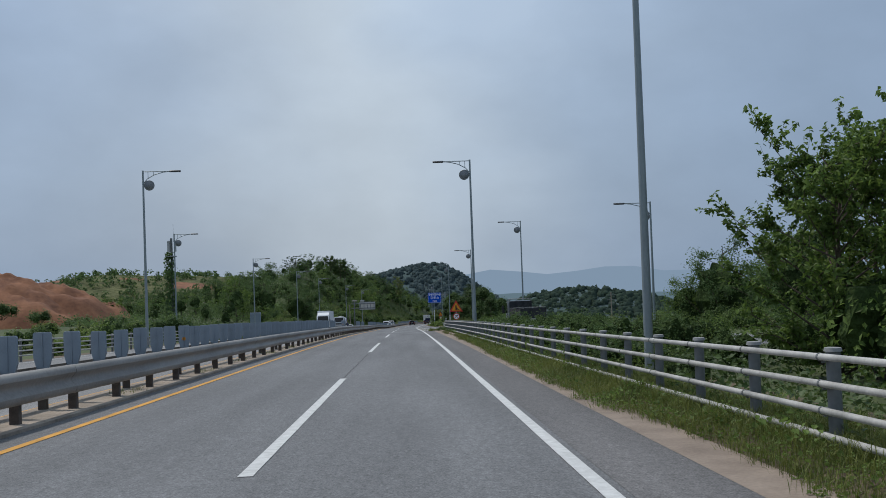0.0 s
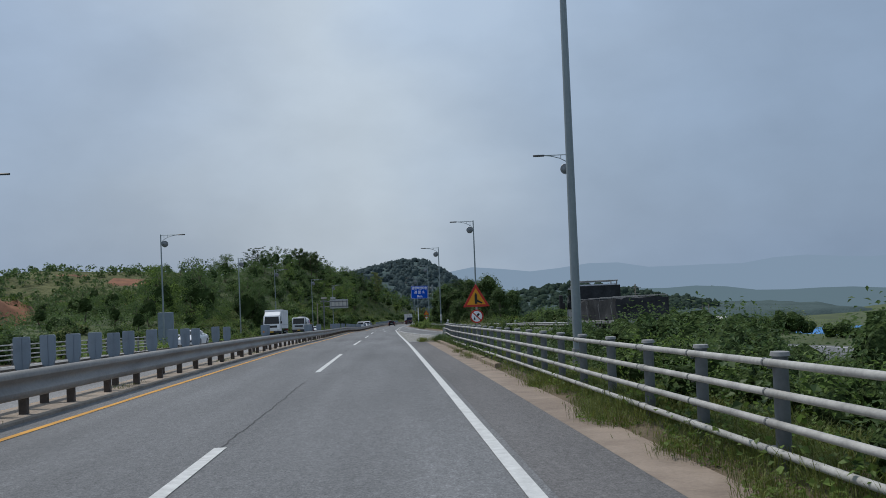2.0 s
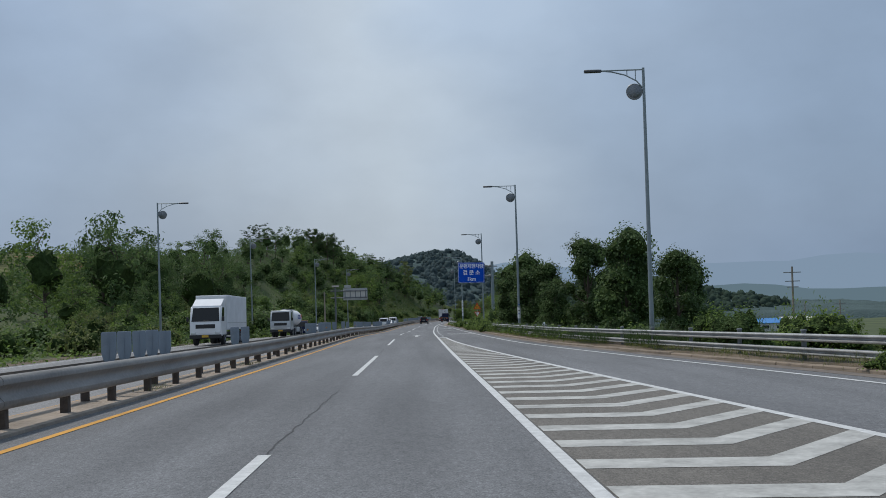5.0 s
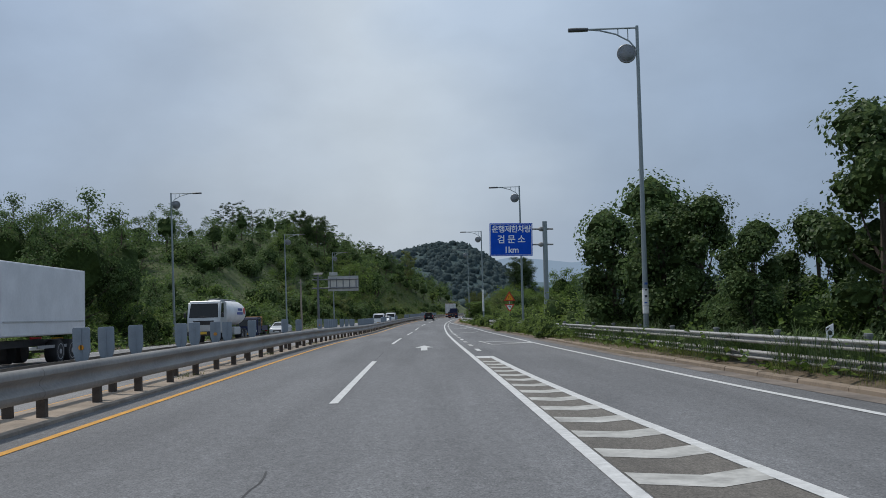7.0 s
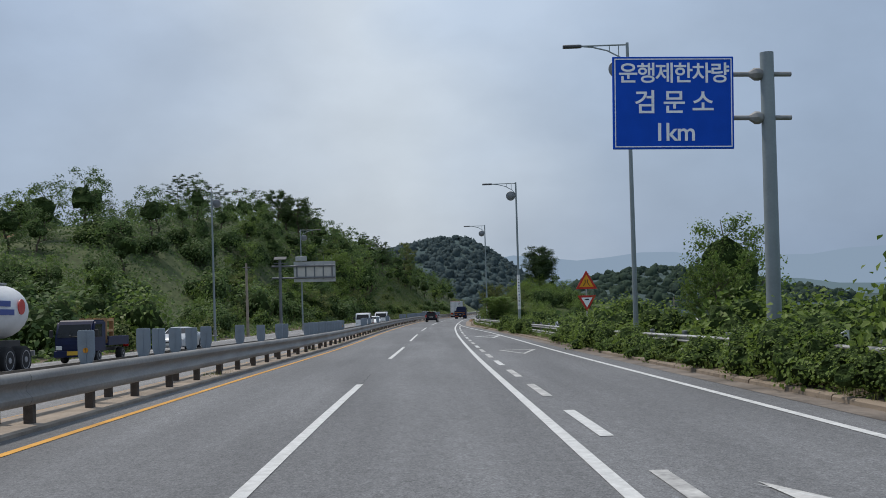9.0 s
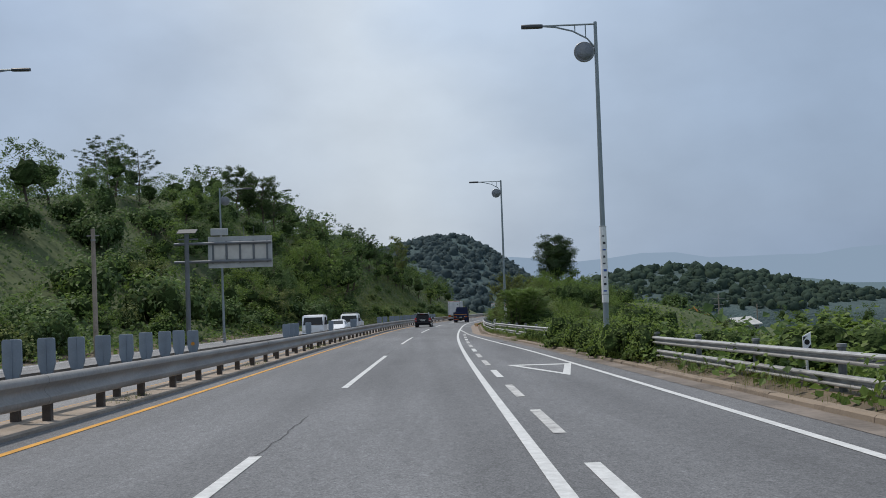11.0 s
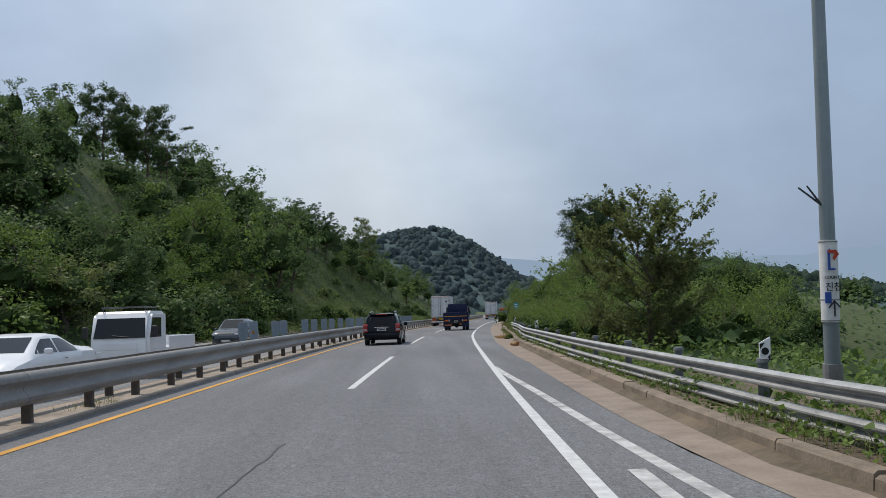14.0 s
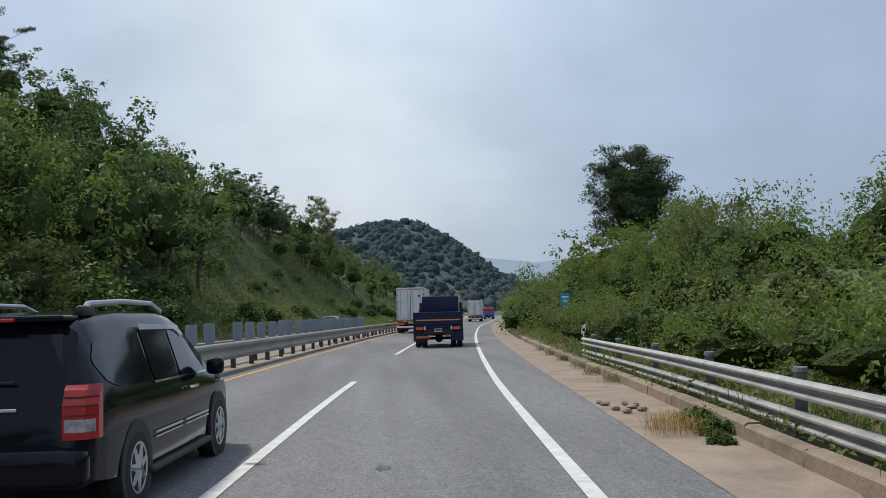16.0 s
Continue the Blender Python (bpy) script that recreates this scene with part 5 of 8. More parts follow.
frond = keep(frond_bush("frond_bush", "tall shrub with long feathery fronds beyond the rail", 95, 460, 2.7, 4.1, LEAF))
for x, y, s, zs in ((8.6, 306.8, 0.72, 1.3), (9.6, 307.6, 0.78, 1.25), (10.4, 309.0, 0.7, 1.15), (9.2, 308.8, 0.66, 1.2)):
    plant(frond, x, y, s, x * 77, zs)
for x, y, s in ((9.2, 307.4, 0.8), (10.2, 308.6, 0.75), (8.9, 309.5, 0.6)):
    plant(near_shrubs[0], x, y, s, x * 57)
for pr, x, y, s in ((near_tree, 9.5, 20.6, 0.86), (near_tree, 12.2, 24.0, 0.92), (near_tree, 11.4, 19.8, 0.88), (forest[2], 15.5, 36, 0.62), (forest[0], 13.0, 31, 0.5), (forest[0], 16.5, 30, 0.6), 
                    (near_tree2, 10.7, 330.2, 0.86), (bank_shrubs[1], 13.4, 341, 1.05), (bank_shrubs[0], 15.6, 344, 1.15), (near_shrubs[1], 12.4, 331.5, 0.7), (columns[0], 8.9, 194.5, 0.9), (columns[0], 9.8, 189, 1.0), (columns[1], 10.9, 187.5, 0.78), (columns[0], 11.0, 193.5, 0.9), (columns[0], 10.6, 181, 0.62), (columns[1], 14, 187, 0.53), (columns[0], 17.5, 184, 0.9), (columns[1], 13.6, 183, 0.68), (columns[1], 12.2, 175.5, 0.93), (near_shrubs[0], 11.4, 184, 1.0), (near_shrubs[2], 12.6, 180, 0.9), (near_shrubs[0], 10.9, 181.5, 0.8), (near_shrubs[2], 13.2, 186, 1.1), (columns[0], 13.6, 170, 1.1), (columns[1], 15.5, 178, 0.95), (columns[0], 12.6, 199, 0.85), (columns[1], 15, 192, 0.52), (columns[0], 16.5, 166, 0.9), (columns[1], 14.2, 160, 0.7),
                    (columns[0], 12.4, 214, 0.62), (road_trees[1], 11.9, 230.5, 0.62), (near_tree, 10.4, 227, 0.5), (forest[1], 15, 236, 0.55), (big_pine, 30, 431, 0.98)):
    plant(pr, x, y, s, random.uniform(0, 360))
for pr, x, y, s, top in ((road_trees[0], 20.6, 62, 0.8, 2.9), (road_trees[0], 22.8, 58, 0.8, 2.3), (road_trees[1], 25.2, 60, 0.8, 2.6), (road_trees[1], 19.2, 64.5, 0.66, 0.9), (road_trees[0], 27.5, 56, 0.8, 2.6), (road_trees[1], 23.5, 66, 0.8, 1.6)):
    plant(pr, x, y, s, random.uniform(0, 360), z=top - s * 9.0, sink=0)
n = 0
while n < 72:
    y = random.uniform(198, 300)
    u = kerb_off(y) + random.uniform(0.75, 4.2)
    if (277 < y < 300 or 244 < y < 262) and u < kerb_off(y) + 2.2:
        continue
    s = random.uniform(0.5, 0.85) if u < kerb_off(y) + 1.8 else random.uniform(0.7, 1.15)
    if y > 255:
        s *= 0.72
    plant(random.choice(vines), mid(y) + u, y, s, random.uniform(0, 360), random.uniform(0.75, 1.1), 0.25)
    n += 1
# creepers that hide kerb and rail
for i in range(31):
    y = 201 + 1.45 * i + random.uniform(-0.6, 0.6)
    plant(random.choice(vines), mid(y) + kerb_off(y) + random.uniform(0.4, 1.0), y, random.uniform(0.36, 0.5), random.uniform(0, 360), random.uniform(0.8, 1.2), 0.08)
for i in range(20):
    y = 262.5 + 0.8 * i + random.uniform(-0.5, 0.5)
    plant(random.choice(vines), mid(y) + kerb_off(y) + random.uniform(0.5, 1.2), y, random.uniform(0.42, 0.56), random.uniform(0, 360), random.uniform(0.8, 1.1), 0.1)
# creepers pulled over the rail foot
for i in range(15):
    y = 275 + 1.2 * i + random.uniform(-0.5, 0.5)
    plant(random.choice(vines), mid(y) + kerb_off(y) + random.uniform(0.55, 1.2), y, random.uniform(0.2, 0.3), random.uniform(0, 360), random.uniform(0.8, 1.1), 0.06)
# low growth between railing and slip lane
for i in range(46):
    y = random.uniform(40, 112)
    plant(random.choice(near_shrubs), ramp_left(min(y, 110)) + random.uniform(6.4, 10), y, random.uniform(0.35, 0.7), random.uniform(0, 360), 0.9, 0.15)
for i in range(44):
    y = random.uniform(40, 106)
    a, b = kerb_off(y) + 1.6, ramp_left(y) - 1.2
    if b < a:
        continue
    plant(random.choice(near_shrubs), random.uniform(a + 0.3, b), y, random.uniform(0.36, 0.62), random.uniform(0, 360), 0.85, 0.15)
for i in range(30):
    y = random.uniform(8, 44)
    plant(random.choice((near_shrubs[0], near_shrubs[2])), random.uniform(6.2, 13) if y < 24 else random.uniform(7.5, 13), y, random.uniform(0.8, 1.15) if y < 24 else random.uniform(0.45, 0.65), random.uniform(0, 360), 1.0, 0.2)
for i in range(28):
    y = random.uniform(112, 165)
    plant(random.choice(near_shrubs + vines), mid(y) + right_rail(y) + random.uniform(1.5, 10), y, random.uniform(0.45, 0.85), random.uniform(0, 360), 0.9, 0.15)
for i in range(34):
    y = random.uniform(333, 400)
    plant(random.choice(bank_shrubs + [near_shrubs[1], vines[1]]), mid(y) + kerb_off(y) + random.uniform(1.5, 3.0), y, random.uniform(0.45, 0.78), random.uniform(0, 360), random.uniform(0.8, 1.1), 0.15)
for y, x, s in ((352.7, 8.7, 0.1), (353.5, 8.9, 0.15), (354.2, 8.95, 0.16), (354.9, 9.1, 0.13)):
    plant(vines[2], x, y, s, y * 91, 1.4, 0.02, lev(y))
for x, y, s in ((7.2, 63, 0.7), (7.9, 66, 0.8), (7.0, 70, 0.72), (8.2, 73, 0.8), (6.9, 77, 0.62), (7.6, 81, 0.66), (8.8, 60, 0.75), (9.8, 56, 0.8), (6.6, 50, 0.6), (8.0, 46, 0.7)):
    plant(near_shrubs[0], x, y, s, x * y, 0.9, 0.15)
# low dark growth crowding the back of the pipe railing
for i in range(44):
    y = 20 + 1.05 * i + random.uniform(-0.5, 0.5)
    plant(near_shrubs[(0, 2)[i % 2]], mid(y) + random.uniform(4.75, 6.3), y, random.uniform(0.36, 0.5), random.uniform(0, 360), random.uniform(0.8, 1.0), 0.12)
# hedge bank behind the slip lane's rail
for i in range(15):
    y = 117.6 + 0.78 * i
    plant((near_shrubs[0], vines[0], near_shrubs[2])[i % 3], mid(y) + right_rail(y) + 1.5 + 0.9 * (i % 2), y, 0.86 + 0.12 * math.sin(i * 2.1), i * 77, 0.95 if i < 12 else 0.8, 0.3)
for i in range(9):
    y = 118.5 + 1.5 * i
    plant(vines[i % 2], mid(y) + right_rail(y) - 0.25, y, 0.24 + 0.05 * (i % 3), i * 51, 0.7, 0.1)
for x, y, s in ((20.2, 160.5, 0.8), (21.4, 162, 0.7), (22.3, 161, 0.62)):
    plant(near_shrubs[1], x, y, s, x * 31, (-7.1 - ground_z(x, y)) / (2.1 * s), 0.2)
# bank of bushes on the outside of the bend
n = 0
while n < 82:
    y = 343 + 110 * random.random() ** 1.3
    u = random.uniform(6.0, 24)
    pr = random.choice(bank_shrubs if u < 15 else (near_shrubs[0], near_shrubs[1], bank_shrubs[2]))
    big = smooth(6, 14, u)
    s = random.uniform(0.55, 0.8) + 0.5 * big
    plant(pr, mid(y) + u, y, s, random.uniform(0, 360), random.uniform(0.9, 1.2), 0.2)
    n += 1
for x, y, s in ((21.5, 390, 0.6), (24, 398, 0.66), (18.5, 381, 0.45), (27, 396, 0.62), (22.5, 404, 0.66), (25.5, 412, 0.7), (21.8, 372, 0.42), (26, 378, 0.5), (29, 404, 0.7), (18, 402, 0.5), (20, 412, 0.55), (22.5, 420, 0.6)):
    plant(random.choice((forest[1], forest[3], forest[4])), x, y, s, random.uniform(0, 360))
# trees round the foot of the broad pine
for x, y, top in ((27.4, 428, -12.3), (32.6, 430, -12.5), (30.0, 426.5, -12.9), (35.4, 432, -13.9), (24.6, 429, -13.5)):
    plant(random.choice((forest[1], forest[3], forest[4])), x, y, max(0.4, (top - ground_z(x, y)) / 8.2), x * 41)
# bushes that crowd the verge where the road bends away
for i in range(46):
    y = 396 + 3.1 * i + random.uniform(-1.2, 1.2)
    plant(random.choice(bank_shrubs + near_shrubs[:2]), mid(y) + kerb_off(y) + random.uniform(1.6, 4.0), y, random.uniform(0.9, 1.4), random.uniform(0, 360), random.uniform(0.9, 1.2), 0.2)
# roadside scrub further down the slope into the valley
for i in range(60):
    y = random.uniform(200, 410)
    d = random.uniform(4, 48) if y < 345 else random.uniform(28, 60)
    plant(random.choice(shrubs), mid(y) + kerb_off(y) + d, y, random.uniform(0.6, 1.0), random.uniform(0, 360), random.uniform(0.5, 0.9), 0.3)
for i in range(36):
    y = random.uniform(120, 300)
    plant(random.choice(shrubs), random.uniform(22 + 0.1 * y, 100), y, random.uniform(0.8, 1.5), random.uniform(0, 360), random.uniform(0.8, 1.2), 0.3)
for i in range(34):
    y = random.uniform(300, 620)
    plant(random.choice(forest), mid(y) + random.uniform(45, 130), y, random.uniform(0.5, 0.9), random.uniform(0, 360))
settle_plants()
for p in protos:
    for o in (*p.children_recursive, p):
        bpy.data.objects.remove(o)


# ---- weeds and grass: uncountable, one sheet of blades each
def blades(name, label, seed, spots_f, count, h, leaf_mat, wid=0.005):
    rng = np.random.default_rng(seed)
    base = np.array([spots_f(rng) for _ in range(count)])
    base = np.repeat(base, 6, axis=0)
    n = len(base)
    a = rng.uniform(0, 6.28, n)
    L_ = h * base[:, 3] * rng.uniform(0.45, 1.25, n)
    le = rng.uniform(0.1, 0.9, n)
    w_ = wid * rng.uniform(0.6, 1.5, n)
    b = base[:, :3] + np.stack([rng.normal(0, 0.08, n), rng.normal(0, 0.08, n), np.full(n, -0.03)], axis=1)
    d = np.stack([np.cos(a), np.sin(a), np.zeros(n)], axis=1)
    q = np.stack([np.sin(a), -np.cos(a), np.zeros(n)], axis=1)
    up = np.array([0, 0, 1.0])
    m_ = b + d * (le * L_ * 0.4)[:, None] + up * (L_ * 0.65)[:, None]
    tip = b + d * (le * L_)[:, None] + up * (L_ * rng.uniform(0.75, 1.0, n))[:, None]
    V = np.stack([b + q * w_[:, None] * 0.6, m_ + q * w_[:, None], tip, m_ - q * w_[:, None]], axis=1).reshape(-1, 3)
    me = bpy.data.meshes.new(name)
    me.from_pydata(V.tolist(), [], np.arange(n * 4).reshape(n, 4).tolist())
    me.materials.append(leaf_mat)
    return tagged(new(name, me), label, "grass", kind="stuff")


def verge_spot(a, b, lo, hi):
    def f(rng):
        while True:
            y = rng.uniform(a, b)
            u = kerb_off(y) + rng.uniform(lo, hi)
            x = mid(y) + u
            if noise.noise((x * 0.5, y * 0.35, 2.0)) > -0.25:
                return x, y, ground_z(x, y), 0.5 + 0.7 * abs(noise.noise((x * 0.8, y * 0.8, 9.0))) + 0.2
    return f


def shaggy_spot(rng):
    """Verge that grass has overgrown, ragged towards the road; it thins out up the road."""
    while True:
        y = rng.uniform(0, 68)
        edge = 0.02 - 0.42 * smooth(10, 17, y) + 0.22 * smooth(30, 46, y) + 0.34 * noise.noise((y * 0.7, 3.0, 0)) + 0.15 * noise.noise((y * 2.3, 5.0, 0)) + 1.0 * smooth(46, 68, y) * (0.4 + noise.noise((y * 0.35, 8.0, 0)))
        q = edge + (1.25 - edge) * rng.uniform(0, 1)
        x = mid(y) + kerb_off(y) + q
        if noise.noise((x * 0.9, y * 0.5, 6.0)) > -0.35 - 0.4 * (q - edge):
            return x, y, max(ground_z(x, y), lev(y)), 0.55 + 0.5 * abs(noise.noise((x * 0.8, y * 0.8, 9.0))) + 0.35 * smooth(edge, edge + 0.7, q)


blades("verge_grass", "tufts of yellow-green grass and weeds on the verge", 1, verge_spot(-4, 108.2, -0.02, 1.2), 6000, 0.32, GRASS, 0.0036)
blades("verge_grass", "dense yellow-green grass spilling over the gutter", 5, shaggy_spot, 13000, 0.32, GRASS, 0.0034)
blades("verge_grass", "tufts of green weeds along the kerb", 2, verge_spot(113, 370, 0.15, 1.4), 6000, 0.27, GRASS, 0.0042)
blades("infield_grass", "tall rank grass between railing and slip lane", 3, verge_spot(34, 107, 1.5, 6.0), 6500, 0.8, LEAF_SHADE, 0.0048)
blades("tall_grass", "tall rank grass crowding the guard rail of the slip lane", 23, verge_spot(146, 206, 0.55, 2.3), 4200, 0.85, LEAF_SHADE, 0.006)
blades("bank_grass", "long grass on the bank below the bushes", 4, lambda rng: (lambda y, u: (mid(y) + u, y, ground_z(mid(y) + u, y), 0.9))(rng.uniform(345, 420), rng.uniform(4.2, 9)), 2600, 0.45, GRASS, 0.005)


def clump_spot(rows):
    def f(rng):
        x, y, r = rows[rng.integers(len(rows))]
        a, q = rng.uniform(0, 6.283), r * math.sqrt(rng.uniform(0, 1))
        x, y = x + q * math.cos(a), y + q * math.sin(a)
        return x, y, lev(y) + 0.02, 1.0 + 0.3 * rng.uniform(0, 1)
    return f


STRAW = mat("dry_straw", (0.34, 0.20, 0.07), 0.8, var=0.3, scale=2, fine=9, bump=0, col2=(0.55, 0.38, 0.16), island=True, trans=0.25, spec=0.2)
blades("dry_grass", "clump of dry orange grass growing out of the gutter", 7, clump_spot([(8.5, 353.6, 0.3), (8.6, 354.3, 0.3)]), 110, 0.22, STRAW, 0.003)
blades("gutter_weeds", "small tufts rooted in the gutter joint", 8, clump_spot([(mid(y) + kerb_off(y) - 0.1, y, 0.22) for y in (362, 364.5, 367, 371, 375, 379, 78.5, 80, 84, 288)]), 360, 0.2, GRASS, 0.003)
blades("gore_weeds", "grass and weeds at the tip of the gore", 9, clump_spot([(2.75, 105.3, 0.28), (2.6, 105.9, 0.2), (3.5, 105.6, 0.5), (3.75, 107.0, 0.45), (3.7, 104.4, 0.45), (4.4, 107.6, 0.6), (4.6, 106.0, 0.7), (5.3, 107.6, 0.5)]), 640, 0.27, GRASS, 0.0036)
blades("kerb_weeds", "dark rank weeds spilling over kerb and lowest pipe", 24, verge_spot(80, 106.5, 0.24, 1.0), 1700, 0.4, LEAF_SHADE, 0.006)
blades("gore_weeds", "taller dark weeds round the railing's end", 25, clump_spot([(3.7, 104.2, 0.35), (3.9, 106.2, 0.4), (4.1, 107.6, 0.35), (3.75, 102.6, 0.3)]), 220, 0.4, LEAF_SHADE, 0.006)
blades("gore_weeds", "small tufts at the edge of the gore paint", 19, clump_spot([(3.9, 109.7, 0.16), (4.6, 110.0, 0.14)]), 30, 0.11, GRASS, 0.003)
blades("tall_weeds", "tall seeding weeds between the railing and the slip lane", 20, clump_spot([(4.6 + 0.9 * k % 2.1, 94 + 1.25 * k, 0.35) for k in range(10)]), 200, 1.15, GRASS, 0.0045)


def leaf_carpet(name, label, seed, count, spot, size, leaf_mat):
    rng = np.random.default_rng(seed)
    pts = np.array([spot(rng) for _ in range(count)])
    v, f = leaf_quads(rng, pts, np.tile(np.array([0, 0, 1.0]), (count, 1)), size, 0.85)
    me = bpy.data.meshes.new(name)
    me.from_pydata(v.tolist(), [], f.tolist())
    me.materials.append(leaf_mat)
    return tagged(new(name, me), label, "creeper", kind="stuff")


def creeper_spot(a, b, lo, hi, top):
    def f(rng):
        y = rng.uniform(a, b)
        u = kerb_off(y) + rng.uniform(lo, hi)
        x = mid(y) + u
        hump = max(0, 0.35 + noise.noise((x * 0.6, y * 0.45, 3.0)))
        return x, y, ground_z(x, y) + rng.uniform(0.02, 1) * top * hump
    return f


leaf_carpet("creeper_carpet", "broad-leaved creepers spreading over verge and rail", 11, 9000, creeper_spot(160, 300, 0.3, 5, 1.1), 0.19, LEAF)
leaf_carpet("creeper_carpet", "leafy weeds under the pipe railing", 12, 26000, creeper_spot(-4, 107, 0.75, 6.5, 1.15), 0.12, LEAF_SHADE)
leaf_carpet("creeper_carpet", "dark leafy weeds spilling over the kerb", 26, 8000, creeper_spot(78, 106.5, 0.1, 1.0, 0.6), 0.065, LEAF_SHADE)
leaf_carpet("creeper_carpet", "low leafy weeds between kerb and rail", 18, 9000, creeper_spot(306, 374, 0.26, 1.5, 0.42), 0.08, LEAF)
leaf_carpet("creeper_carpet", "leafy undergrowth at the foot of the bushes", 13, 12000, creeper_spot(300, 400, 0.5, 7, 0.9), 0.13, LEAF)


def weed_spot(rng):
    x, y, z, k = shaggy_spot(rng)
    hump = max(0.08, 0.35 + noise.noise((x * 1.3, y * 0.9, 5.0)))
    return x, y, z + rng.uniform(0.01, 0.46) * hump


leaf_carpet("verge_weeds", "small leafy weeds growing through the verge grass", 21, 30000, weed_spot, 0.05, LEAF)
leaf_carpet("verge_weeds", "patches of broader dark weeds at the railing foot", 22, 9000, creeper_spot(-2, 104, 0.15, 1.2, 0.62), 0.075, LEAF)


def wild_spot(rng):
    y = rng.uniform(100, 560)
    x = mid(y) - 19.1 - rng.uniform(0, 9)
    hump = max(0.1, 0.4 + noise.noise((x * 0.4, y * 0.4, 3.0)))
    return x, y, ground_z(x, y) + rng.uniform(0, 1.3) * hump


leaf_carpet("undergrowth", "leafy undergrowth at the foot of the wooded slope", 14, 20000, wild_spot, 0.25, LEAF)


def slope_canopy(rng):
    y = rng.uniform(170, 600)
    d = rng.uniform(1.5, 46)
    x = mid(y) - 19.2 - d
    hump = max(0.12, 0.5 + 1.1 * noise.noise((x * 0.17, y * 0.17, 8.0)) + 0.5 * noise.noise((x * 0.5, y * 0.5, 1.0)))
    return x, y, ground_z(x, y) + rng.uniform(0.3, 1.0) * hump * (1.4 + 1.2 * smooth(3, 14, d))


leaf_carpet("slope_scrub", "unbroken green scrub covering the hillside", 15, 80000, slope_canopy, 0.33, LEAF_DARK)
leaf_carpet("slope_scrub", "paler grass and scrub on the open cut slope", 16, 32000, lambda rng: (lambda y, d: (mid(y) - 19.2 - d, y, ground_z(mid(y) - 19.2 - d, y) + rng.uniform(0.1, 1.0)))(rng.uniform(415, 545), rng.uniform(0.5, 17)), 0.22, LEAF_OLIVE)


def valley_spot(rng):
    y = rng.uniform(196, 470)
    x = mid(y) + kerb_off(y) + rng.uniform(3, 75)
    hump = max(0.1, 0.4 + noise.noise((x * 0.12, y * 0.12, 3.0)))
    return x, y, ground_z(x, y) + rng.uniform(0, 1.8) * hump


leaf_carpet("valley_scrub", "rank weeds and scrub on the slope into the valley", 17, 34000, valley_spot, 0.38, LEAF_DARK)


# weeds in the median
def median_spot(rng):
    y = rng.choice([12, 22, 30, 37, 44, 52, 61, 70, 86, 95, 121, 133, 146, 160, 177, 190, 205, 222, 243, 256, 270, 286, 288, 291, 300, 318, 335, 352]) + rng.normal(0, 0.6)
    u = rng.uniform(-6.7, -6.1)
    return mid(y) + u, y, lev(y) + 0.06, 0.7


blades("median_weeds", "small weeds in the dust under the median rail", 6, median_spot, 700, 0.2, GRASS, 0.004)

# ------------------------------------------------------------------ far hills


# bluish haze of distance is mixed into this hill colour
HAZED_WOODS = mat("hazed_hillside", (0.080, 0.114, 0.114), 0.95, var=0.3, scale=0.05, fine=0.9, bump=1.0, col2=(0.092, 0.130, 0.128), spec=0.05, dist=0.8)


SCRUB = mat("scrub_hillside", (0.075, 0.092, 0.040), 0.95, var=0.4, scale=0.12, fine=0.6, bump=1.0, col2=(0.150, 0.155, 0.075), spec=0.1, dist=1.5)


# both canopies are blued and lifted: their haze is painted into the leaf colour
HAZY_LEAF = mat("hazed_far_leaves", (0.108, 0.150, 0.156), 0.9, var=0.1, scale=0.05, fine=0.3, bump=0, col2=(0.122, 0.166, 0.170), island=True, trans=0.5, spec=0.0)
HAZED_VALLEY_LEAF = mat("hazed_valley_leaves", (0.070, 0.104, 0.088), 0.9, var=0.15, scale=0.05, fine=0.3, bump=0, col2=(0.076, 0.112, 0.080), island=True, trans=0.4, spec=0.0)


